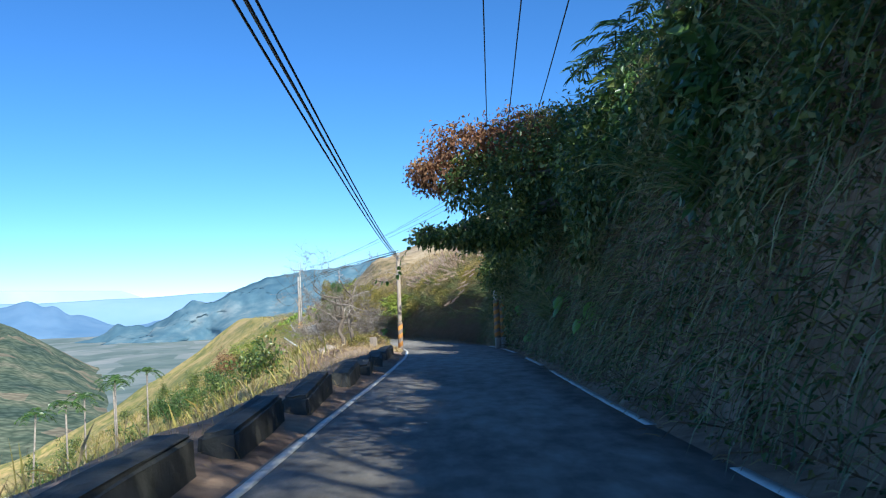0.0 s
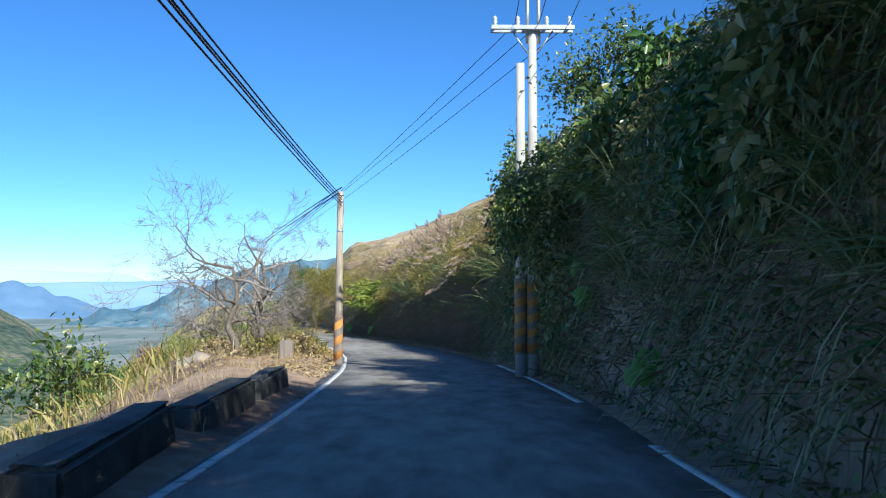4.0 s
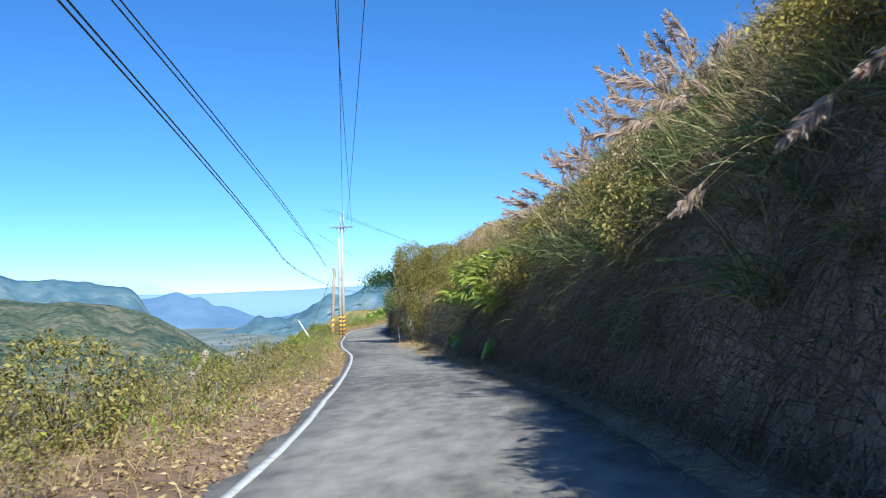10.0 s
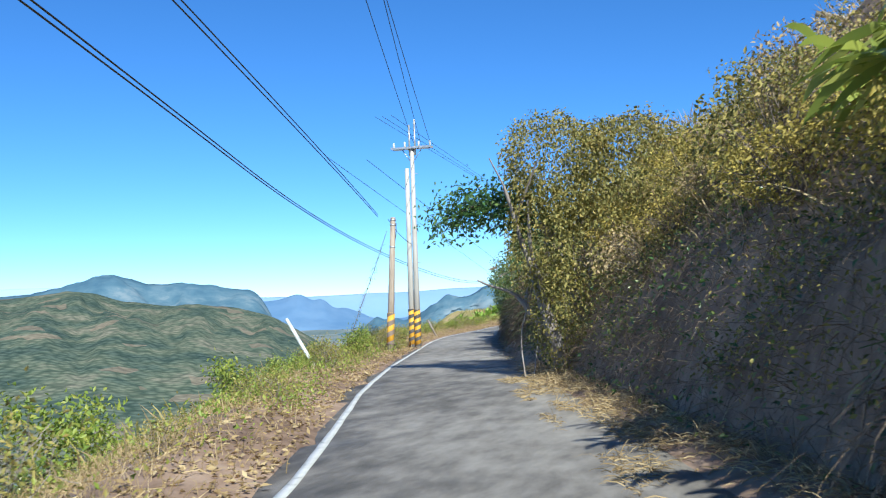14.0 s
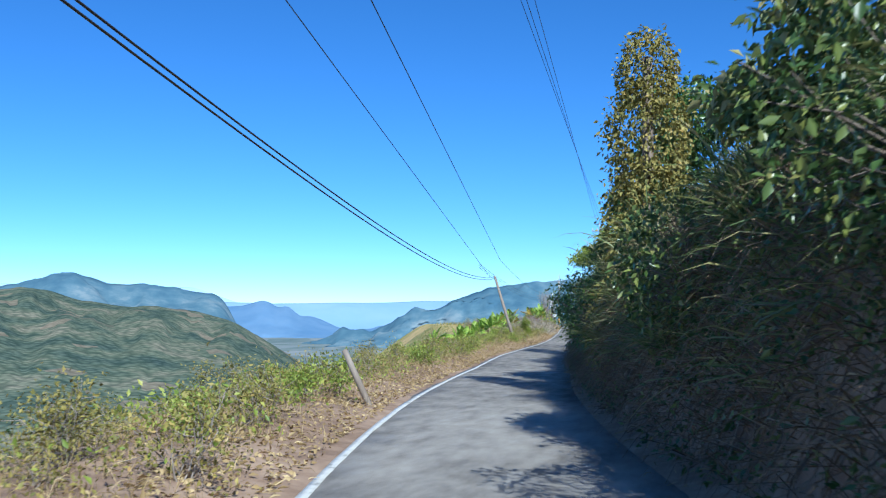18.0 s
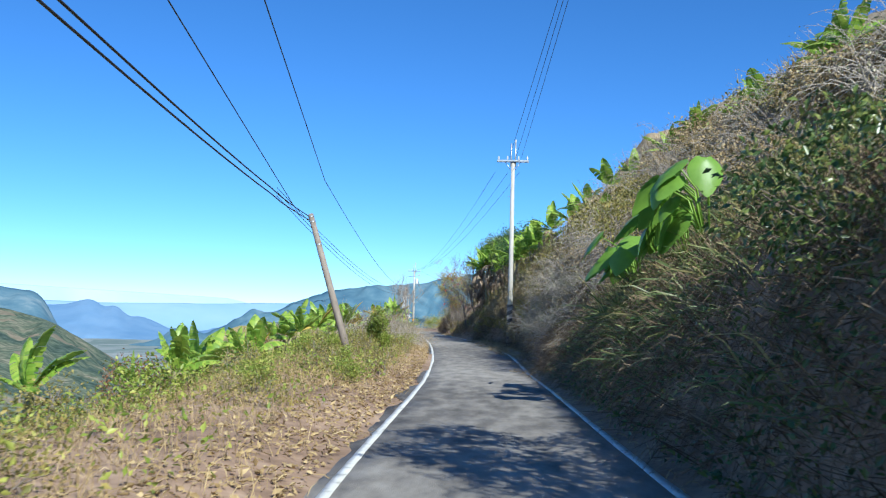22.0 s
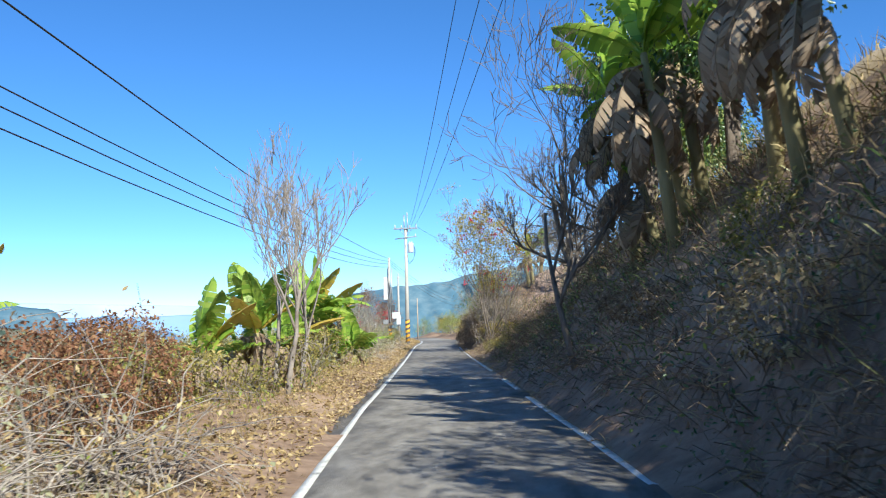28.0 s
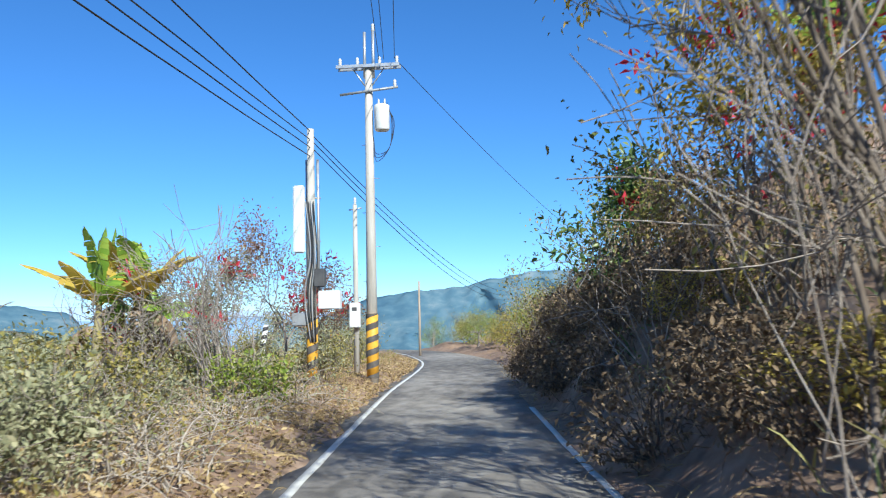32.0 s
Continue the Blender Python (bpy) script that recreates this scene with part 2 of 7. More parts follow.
M_TARO = surface("taro_leaf", [(0.1, (0.11, 0.225, 0.035)), (0.5, (0.24, 0.40, 0.055)), (0.9, (0.45, 0.58, 0.09))], scale=2, bump=0.15, island=0.5, rough=0.4, through_light=0.35)
M_PLUME = surface("grass_plume", [(0.1, (0.44, 0.30, 0.21)), (0.5, (0.62, 0.47, 0.36)), (0.9, (0.76, 0.63, 0.52))], scale=3, bump=0, island=0.5, rough=0.9, through_light=0.5)
M_RED = surface("red_bract", [(0.1, (0.42, 0.012, 0.03)), (0.6, (0.62, 0.03, 0.06)), (0.95, (0.60, 0.10, 0.10))], scale=3, bump=0, island=0.6, rough=0.5, through_light=0.3)
M_PIPE = surface("white_pipe", [(0.3, (0.55, 0.55, 0.50)), (0.7, (0.72, 0.72, 0.68))], scale=4, bump=0.1, rough=0.5)
M_ROCK = surface("rock", [(0.2, (0.16, 0.12, 0.09)), (0.5, (0.30, 0.24, 0.19)), (0.8, (0.44, 0.38, 0.32))], scale=3, bump=0.7, bump_scale=20, rough=0.95)
M_SLOPE = surface("grassy_slope", [(0.2, (0.131, 0.151, 0.042)), (0.42, (0.279, 0.252, 0.071)), (0.6, (0.486, 0.353, 0.128)), (0.8, (0.635, 0.438, 0.185))], scale=0.5, detail=9, bump=0.8, bump_scale=5, two=0.06, rough=0.95)
M_HILLSIDE = surface("dry_hillside", [(0.2, (0.11, 0.094, 0.039)), (0.42, (0.285, 0.21, 0.115)), (0.6, (0.42, 0.315, 0.19)), (0.8, (0.54, 0.42, 0.28))], scale=0.7, detail=9, bump=0.8, bump_scale=5, two=0.12, rough=0.95)

M_GINGER = surface("ginger_leaf", [(0.1, (0.22, 0.28, 0.04)), (0.5, (0.44, 0.47, 0.09)), (0.9, (0.68, 0.64, 0.22))], scale=0.6, bump=0, island=0.6, rough=0.35, through_light=0.4)
M_GOLD = surface("golden_leaf", [(0.1, (0.20, 0.17, 0.03)), (0.45, (0.42, 0.33, 0.06)), (0.75, (0.58, 0.45, 0.11)), (0.95, (0.52, 0.30, 0.12))], scale=0.5, bump=0, island=0.6, rough=0.6, through_light=0.35)
M_ORANGE = surface("faded_orange_paint", [(0.3, (0.40, 0.17, 0.045)), (0.7, (0.58, 0.27, 0.06))], scale=5, detail=8, bump=0.2, rough=0.8)
M_BROWNBAND = surface("faded_dark_paint", [(0.3, (0.16, 0.12, 0.09)), (0.7, (0.28, 0.22, 0.17))], scale=5, detail=8, bump=0.2, rough=0.85)
M_TRACK = surface("trodden_earth", [(0.25, (0.22, 0.14, 0.10)), (0.5, (0.34, 0.23, 0.17)), (0.75, (0.46, 0.34, 0.27))], scale=2.5, bump=0.5, bump_scale=25, two=0.4, rough=0.95)

# ---- plan of the road ----
ROAD_LINE = [(0.06, -40.86, 1.31), (-0.01, -15.86, 0.41), (0.01, 9.14, -0.5), (-0.05, 34.14, -1.3), (-2.33, 59.02, -2.29), (-7.69, 83.43, -3.09), (-14.29, 107.54, -3.56), (-20.32, 131.8, -4.01), (-23.66, 156.56, -4.45), (-25.27, 181.5, -4.63), (-27.12, 206.44, -4.69), (-29.27, 231.34, -4.87), (-31.85, 256.21, -5.16), (-34.6, 281.06, -5.43), (-37.34, 305.91, -5.69), (-44.5, 330.0, -6.0), (-59.0, 350.0, -6.5), (-81.0, 364.0, -7.2)]
LEFT_EDGE = [(-60, -1.75), (28, -1.7), (41, -1.5), (50, -1.55), (60, -1.75), (70, -1.85), (84, -1.6), (92, -1.5), (101, -1.75), (110, -1.7), (121, -1.42), (137, -1.25), (153, -1.0), (166, -1.15), (176, -0.97), (185, -0.78), (195, -0.7), (205, -0.8), (215, -0.95), (226, -1.2), (240, -1.5), (265, -1.5), (400, -1.5)]
RIGHT_EDGE = [(-60, 2.15), (28, 2.15), (45, 2.5), (60, 2.2), (70, 2.3), (90, 2.0), (105, 1.6), (120, 1.9), (150, 2.2), (171, 1.95), (188, 2.1), (200, 2.5), (215, 2.3), (240, 1.65), (265, 1.4), (276, 1.4), (300, 1.6), (400, 2.0)]
BANK_HEIGHT = [(-60, 5.0), (0, 4.8), (20, 4.6), (28, 4.2), (38, 4.0), (44, 3.5), (50, 2.8), (56, 2.5), (63, 2.4), (74, 2.3), (80, 2.1), (88, 1.5), (104, 1.5), (112, 2.2), (118, 2.5), (135, 2.6), (145, 2.6), (153, 2.4), (165, 2.0), (180, 1.9), (200, 2.4), (208, 3.0), (220, 3.2), (227, 3.8), (247, 3.8), (256, 1.2), (261, 0.3), (268, 0.3), (272, 1.3), (280, 2.6), (290, 1.9), (297, 0.6), (320, 0.3), (400, 0.3)]
BANK_WIDTH = [(-60, 0.7), (44, 0.7), (52, 0.6), (70, 0.5), (112, 0.45), (120, 0.5), (165, 0.6), (175, 1.0), (185, 1.2), (204, 1.0), (218, 1.1), (230, 3.0), (246, 3.0), (258, 2.0), (270, 1.5), (300, 1.2), (400, 2)]
HILL_SLOPE = [(-60, 0.75), (40, 0.75), (46, 1.1), (51, 1.6), (64, 1.6), (72, 1.4), (80, 1.2), (88, 1.2), (104, 1.25), (112, 1.05), (120, 0.7), (134, 0.65), (143, 0.85), (152, 0.95), (185, 0.95), (205, 1.2), (220, 1.2), (240, 0.7), (256, 0.42), (270, 0.36), (285, 0.45), (298, 0.08), (400, 0.05)]
BANK_FOOT = [(-60, 0.5), (48, 0.5), (60, 0.8), (104, 0.8), (114, 0.5), (196, 0.5), (206, 1.15), (217, 1.15), (226, 0.5), (400, 0.5)]
CREST = [(-60, 9.0), (40, 9.0), (46, 5.0), (51, 3.2), (62, 3.0), (74, 3.2), (86, 3.3), (106, 3.0), (114, 3.6), (126, 7.0), (185, 9.0), (196, 7.0), (214, 7.0), (226, 9.0), (400, 9.0)]
VERGE = [(-60, 0.7), (34, 1.0), (41, 2.6), (48, 4.0), (54, 3.6), (62, 1.9), (74, 1.2), (84, 0.9), (100, 1.0), (118, 1.6), (128, 2.2), (170, 2.6), (190, 3.6), (215, 6.0), (240, 9.0), (260, 14.0), (285, 22.0), (400, 40.0)]

rl = np.array(ROAD_LINE)


def catmull(p, per=24):
    q = np.vstack([2 * p[0] - p[1], p, 2 * p[-1] - p[-2]])
    out = []
    for i in range(1, len(q) - 2):
        t = np.linspace(0, 1, per, endpoint=False)[:, None]
        a, b, c, d = q[i - 1], q[i], q[i + 1], q[i + 2]
        out.append(0.5 * (2 * b + (c - a) * t + (2 * a - 5 * b + 4 * c - d) * t * t + (3 * b - a - 3 * c + d) * t ** 3))
    out.append(p[-1:])
    return np.vstack(out)


line = catmull(rl)
arc = np.concatenate([[0], np.cumsum(np.hypot(*np.diff(line[:, :2], axis=0).T))]) - 40.0


def tab(s, table):
    return np.interp(s, [a for a, _ in table], [b for _, b in table])


def line_at(s):
    """Place, heading and right-hand side of the road line at the distance s along it."""
    s = np.asarray(s, float)
    lo, hi = arc[0] + 1, arc[-1] - 1
    c = np.clip(s, lo, hi)
    p = np.stack([np.interp(c, arc, line[:, i]) for i in range(3)], -1)
    d = np.stack([np.interp(c + 1, arc, line[:, i]) - np.interp(c - 1, arc, line[:, i]) for i in range(2)], -1)
    d /= np.linalg.norm(d, axis=-1, keepdims=True)
    ahead = (s - c)[..., None]
    p[..., :2] += np.array([-math.sin(radians(7)), math.cos(radians(7))]) * ahead
    p[..., 2] += np.where(s < lo, -0.02, -0.015) * (s - c) * (np.abs(s - c) < 300)
    return p, d, np.stack([d[..., 1], -d[..., 0]], -1)


LATTICE = np.random.default_rng(11).random((512, 512))


def hash2(i, j, k):
    return LATTICE[(i + k * 37) & 511, (j + k * 101) & 511]


def vnoise(x, y, k=0):
    x, y = np.asarray(x, float), np.asarray(y, float)
    i, j = np.floor(x).astype(np.int64), np.floor(y).astype(np.int64)
    f, g = x - i, y - j
    f, g = f * f * (3 - 2 * f), g * g * (3 - 2 * g)
    return (hash2(i, j, k) * (1 - f) + hash2(i + 1, j, k) * f) * (1 - g) + (hash2(i, j + 1, k) * (1 - f) + hash2(i + 1, j + 1, k) * f) * g - 0.5


def fbm(x, y, k=0, n=4):
    return sum(vnoise(x * 2 ** o, y * 2 ** o, k + o) / 2 ** o for o in range(n))


rough_noise = fbm


def sstep(x):
    x = np.clip(x, 0, 1)
    return x * x * (3 - 2 * x)


def rise(s, u, plain=False):
    """Height of the ground over the road line; plain leaves out its lumps."""
    fbm = (lambda *a: 0.0) if plain else rough_noise
    s, u = np.asarray(s, float), np.asarray(u, float)
    le, re = tab(s, LEFT_EDGE), tab(s, RIGHT_EDGE)
    d = le - u - 0.18
    near = np.clip(d, 0, None)
    z = np.where(d > 0, 0.03 + 0.16 * sstep(near / 1.0) + 0.16 * fbm(s * 0.9, u * 0.9, 3) * sstep(near / 0.8), -0.05)
    w = tab(s, VERGE)
    e = np.clip(d - w, 0, None)
    fall = 0.62 * np.minimum(e, 70) + 0.36 * np.clip(e - 70, 0, 420)
    fall = np.where(e > 0, fall - 0.5 * (1 - np.exp(-e)), 0)
    z = z - fall + np.clip(e / 12, 0, 1) * (1.2 * fbm(s / 9, u / 9, 11) + np.clip(e / 60, 0, 1) * 16 * fbm(s / 120, u / 120, 21))
    b = u - re - tab(s, BANK_FOOT)
    hb, wb, sl = tab(s, BANK_HEIGHT), tab(s, BANK_WIDTH), tab(s, HILL_SLOPE)
    g = np.clip(u - re - 0.1, 0, None)
    r = 0.10 * sstep(g / 0.4) * (u > re)
    face = hb * np.clip(b / wb, 0, 1) ** 0.75
    above = np.clip(b - wb, 0, None)
    crest = tab(s, CREST)
    up = sl * np.minimum(above, crest) + 0.36 * sl * np.clip(above - crest, 0, 45) + 0.22 * sl * np.clip(above - crest - 45, 0, 400)
    lump = np.clip(b / 0.6, 0, 1) * (0.55 * fbm(s / 1.7, u / 1.7, 31) + 0.7 * fbm(s / 6, u / 6, 41) * np.clip(b / 3, 0, 1))
    right = np.where(u > re + 0.1, r + face + up + lump, 0)
    shelf = np.exp(-((s - 264) / 9.0) ** 2) * 3.4 * sstep((u - 5.9 - 0.16 * (s - 258)) / 2.6)
    end = 0.42 * np.clip(s - 334 - 0.35 * np.clip(u, -40, 60), 0, 420) + 0.3 * np.clip(-90 - s, 0, 300) * (u < 0)
    return z + right + shelf + np.where(u > re, 0.05, 0) - end


MEAN = np.array([math.cos(radians(7)), math.sin(radians(7))])


def spot(s, u):
    """World place on the ground at s along and u to the right of the road line."""
    s, u = np.broadcast_arrays(np.asarray(s, float), np.asarray(u, float))
    p, d, r = line_at(s)
    c = np.clip(u, -45, 45)
    xy = p[..., :2] + r * c[..., None] + MEAN * (u - c)[..., None]
    z = np.maximum(p[..., 2] + rise(s, u), -115 + 5 * fbm(xy[..., 0] / 300, xy[..., 1] / 300, 51))
    return np.stack([xy[..., 0], xy[..., 1], z], -1)


def aloft(s, u, h):
    """World place at height h over the road surface."""
    p, d, r = line_at(s)
    return Vector((*(p[:2] + r * u), p[2] + h))


# ---- mesh helpers ----
class Soup:
    """Gathers vertices, triangles and quads into one mesh."""

    def __init__(self):
        self.v, self.q, self.t, self.n = [], [], [], 0

    def add(self, v, q=None, t=None):
        v = np.asarray(v, float).reshape(-1, 3)
        self.v.append(v)
        if q is not None and len(q):
            self.q.append(np.asarray(q, int).reshape(-1, 4) + self.n)
        if t is not None and len(t):
            self.t.append(np.asarray(t, int).reshape(-1, 3) + self.n)
        self.n += len(v)
        return self

    def mesh(self, name, material, smooth=False):
        me = bpy.data.meshes.new(name)
        v = np.vstack(self.v)
        q = np.vstack(self.q) if self.q else np.zeros((0, 4), int)
        t = np.vstack(self.t) if self.t else np.zeros((0, 3), int)
        me.vertices.add(len(v))
        me.vertices.foreach_set("co", v.astype(np.float32).ravel())
        me.loops.add(q.size + t.size)
        me.loops.foreach_set("vertex_index", np.concatenate([q.ravel(), t.ravel()]).astype(np.int32))
        me.polygons.add(len(q) + len(t))
        me.polygons.foreach_set("loop_start", np.concatenate([np.arange(len(q)) * 4, q.size + np.arange(len(t)) * 3]).astype(np.int32))
        if smooth:
            me.polygons.foreach_set("use_smooth", np.ones(len(q) + len(t), bool))
        me.update(calc_edges=True)
        me.materials.append(material)
        return me


def thing(name, at=(0, 0, 0), label="", category="", group="", turn=0.0, kind=""):
    ob = new(name)
    ob.empty_display_size = 0.2
    ob.matrix_basis = pose(*at, 0, 0, turn)
    return tagged(ob, label, category, group, kind)


def part(name, mesh, parent=None, label="", at=(0, 0, 0), m=None):
    ob = new(name, mesh)
    if parent:
        ob.parent = parent
    ob.matrix_basis = m if m is not None else pose(*at)
    if label:
        ob["label"] = label
    return ob


def tube_arrays(pts, radii, sides=6, cap=True):
    pts = np.asarray(pts, float)
    n = len(pts)
    radii = np.broadcast_to(np.asarray(radii, float), (n,))
    d = np.gradient(pts, axis=0)
    d /= np.linalg.norm(d, axis=1, keepdims=True) + 1e-9
    ref = np.array([0.0, 0.0, 1.0]) if abs(d[:, 2]).mean() < 0.8 else np.array([1.0, 0.0, 0.0])
    a = np.cross(d, ref)
    a /= np.linalg.norm(a, axis=1, keepdims=True) + 1e-9
    b = np.cross(a, d)
    th = np.arange(sides) * 2 * math.pi / sides
    v = pts[:, None] + radii[:, None, None] * (a[:, None] * np.cos(th)[:, None] - b[:, None] * np.sin(th)[:, None])
    i, j = np.meshgrid(np.arange(n - 1), np.arange(sides), indexing="ij")
    k = (j + 1) % sides
    q = np.stack([i * sides + j, i * sides + k, (i + 1) * sides + k, (i + 1) * sides + j], -1).reshape(-1, 4)
    v = v.reshape(-1, 3)
    t = []
    if cap:
        v = np.vstack([v, pts[:1], pts[-1:]])
        m = n * sides
        for c in range(sides):
            e = (c + 1) % sides
            t += [(m, e, c), (m + 1, (n - 1) * sides + c, (n - 1) * sides + e)]
    return v, q, t


def ribbons(rng, base, way, length, width, droop=0.8, seg=3):
    """Grass blades: bent ribbons that hang under their weight."""
    n = len(base)
    way = way / (np.linalg.norm(way, axis=1, keepdims=True) + 1e-9)
    side = np.cross(way, rng.normal(size=(n, 3)))
    side /= np.linalg.norm(side, axis=1, keepdims=True) + 1e-9
    length, width = np.broadcast_to(length, (n,)), np.broadcast_to(width, (n,))
    droop = np.broadcast_to(droop, (n,))
    p, d, rowsv = base.copy(), way.copy(), []
    shape = np.interp(np.arange(seg) / seg, [0, 0.3, 1], [0.6, 1.0, 0.45])
    for k in range(seg):
        w = (side * (width * shape[k] / 2)[:, None])
        rowsv += [p - w, p + w]
        p = p + d * (length / seg)[:, None]
        d = d + np.array([0, 0, -1.0]) * (droop / seg)[:, None]
        d /= np.linalg.norm(d, axis=1, keepdims=True)
    rowsv.append(p)
    v = np.stack(rowsv, 1)
    m = 2 * seg + 1
    o = (np.arange(n) * m)[:, None]
    q = np.concatenate([o + np.array([2 * k, 2 * k + 1, 2 * k + 3, 2 * k + 2]) for k in range(seg - 1)])
    t = o + np.array([2 * seg - 2, 2 * seg - 1, 2 * seg])
    return v.reshape(-1, 3), q, t


def leaflets(rng, base, way, length, width, fold=0.25):
    """Pointed leaves, each folded along its midrib."""
    n = len(base)
    way = way / (np.linalg.norm(way, axis=1, keepdims=True) + 1e-9)
    side = np.cross(way, rng.normal(size=(n, 3)) + np.array([0, 0, 1.2]))
    side /= np.linalg.norm(side, axis=1, keepdims=True) + 1e-9
    up = np.cross(side, way)
    length, width = np.broadcast_to(length, (n,))[:, None], np.broadcast_to(width, (n,))[:, None]
    mid = base + way * length * 0.45
    v = np.stack([base, mid + side * width / 2 + up * width * fold, base + way * length - up * length * 0.08, mid - side * width / 2 + up * width * fold], 1)
    o = (np.arange(n) * 4)[:, None]
    return v.reshape(-1, 3), None, np.concatenate([o + np.array([0, 1, 2]), o + np.array([0, 2, 3])])


def scatter(rng, n, s0, s1, u_of, lo, hi, steps=26):
    """n random places of the ground between s0 and s1, even over its slanting area; u runs from lo to hi past u_of(s)."""
    s = rng.uniform(s0, s1, n)
    grid = np.linspace(lo, hi, steps)
    base = u_of(s)
    U = base[:, None] + grid
    Z = rise(np.repeat(s[:, None], steps, 1), U, True)
    seg = np.hypot(np.diff(Z, axis=1), (hi - lo) / (steps - 1))
    seg = np.minimum(seg, 2.0)
    c = np.concatenate([np.zeros((n, 1)), np.cumsum(seg, 1)], 1)
    pick = rng.uniform(0, 1, n) * c[:, -1]
    k = np.clip((c < pick[:, None]).sum(1) - 1, 0, steps - 2)
    f = (pick - c[np.arange(n), k]) / seg[np.arange(n), k]
    u = base + grid[k] + f * (hi - lo) / (steps - 1)
    e = 0.12
    P = spot(s, u)
    ds, du = spot(s + e, u) - P, spot(s, u + e) - P
    nrm = np.cross(du, ds)
    nrm /= np.linalg.norm(nrm, axis=1, keepdims=True)
    nrm *= np.sign(nrm[:, 2:3] + 1e-9)
    return s, u, P, nrm


left_of = lambda s: tab(s, LEFT_EDGE)
right_of = lambda s: tab(s, RIGHT_EDGE)

# ---- ground ----
far = np.cumprod(np.full(64, 1.112))
rows_s = np.concatenate([-70 - 12 * far[:58][::-1], np.arange(-60, 345, 1.0), 345 + 8 * far])
rows_s = rows_s[(rows_s > -1800) & (rows_s < 4300)]
uu = np.concatenate([-46 - 6 * far[::-1], np.linspace(-45, -9, 31)[:-1], np.linspace(-9, -1.9, 26), np.linspace(-1.6, 2.4, 7), np.linspace(2.5, 6.5, 34), np.linspace(6.8, 16, 24), np.linspace(18, 44, 14), 46 + 6 * far[:44]])
uu = uu[(uu > -4300) & (uu < 420)]
SS, UU = np.meshgrid(rows_s, uu, indexing="ij")
gv = spot(SS, UU)
a, b = len(rows_s), len(uu)
i, j = np.meshgrid(np.arange(a - 1), np.arange(b - 1), indexing="ij")
gq = np.stack([i * b + j, i * b + j + 1, (i + 1) * b + j + 1, (i + 1) * b + j], -1)
ground = part("ground", Soup().add(gv, gq).mesh("ground", M_SOIL, True))

ground.data.materials.append(M_SLOPE)
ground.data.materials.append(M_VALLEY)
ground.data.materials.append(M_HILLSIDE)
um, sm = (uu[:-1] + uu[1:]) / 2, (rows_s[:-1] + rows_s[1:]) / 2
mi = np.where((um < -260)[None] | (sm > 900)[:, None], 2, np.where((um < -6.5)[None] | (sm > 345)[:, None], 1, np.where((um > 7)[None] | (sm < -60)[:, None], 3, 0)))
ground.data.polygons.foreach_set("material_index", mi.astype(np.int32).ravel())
tagged(ground, "brown soil and leaf litter on a mountain slope above a green valley", "ground", kind="structure")


def strip(name, s0, s1, left, right, lift, material, step=1.0, cols=2, label="", wob=0.0, seed=5):
    """A thin slab laid along the road between two offsets, with sides that reach into the ground."""
    s = np.arange(s0, s1 + step * 0.5, step)
    p, d, r = line_at(s)
    rng = np.random.default_rng(seed)
    la, ra = left(s), right(s)
    if wob:
        la = la + wob * fbm(s * 0.8, s * 0, seed) * 2 + wob * rng.uniform(-0.5, 0.5, len(s))
        ra = ra + wob * fbm(s * 0.8, s * 0 + 9, seed) * 2 + wob * rng.uniform(-0.5, 0.5, len(s))
    cs = np.linspace(0, 1, cols)
    U = la[:, None] * (1 - cs) + ra[:, None] * cs
    xy = p[:, None, :2] + r[:, None] * U[..., None]
    z = np.repeat(p[:, 2:3] + lift, cols, 1)
    top = np.concatenate([xy, z[..., None]], -1)
    low = top[:, [0, -1]].copy()
    low[..., 2] -= 0.12 if lift < 0.003 else lift + 0.004
    V = np.concatenate([low[:, :1], top, low[:, 1:]], 1)
    m, c = len(s), cols + 2
    i, j = np.meshgrid(np.arange(m - 1), np.arange(c - 1), indexing="ij")
    q = np.stack([i * c + j, i * c + j + 1, (i + 1) * c + j + 1, (i + 1) * c + j], -1)
    ob = part(name, Soup().add(V, q).mesh(name, material))
    return tagged(ob, label, name.split("_")[0] if "_" in name else name, kind="structure")


strip("road", -60, 380, lambda s: left_of(s) - 0.22, lambda s: right_of(s) + 0.22, 0.0, M_ASPH, 0.5, 6, "worn grey asphalt of a narrow mountain road", wob=0.16)

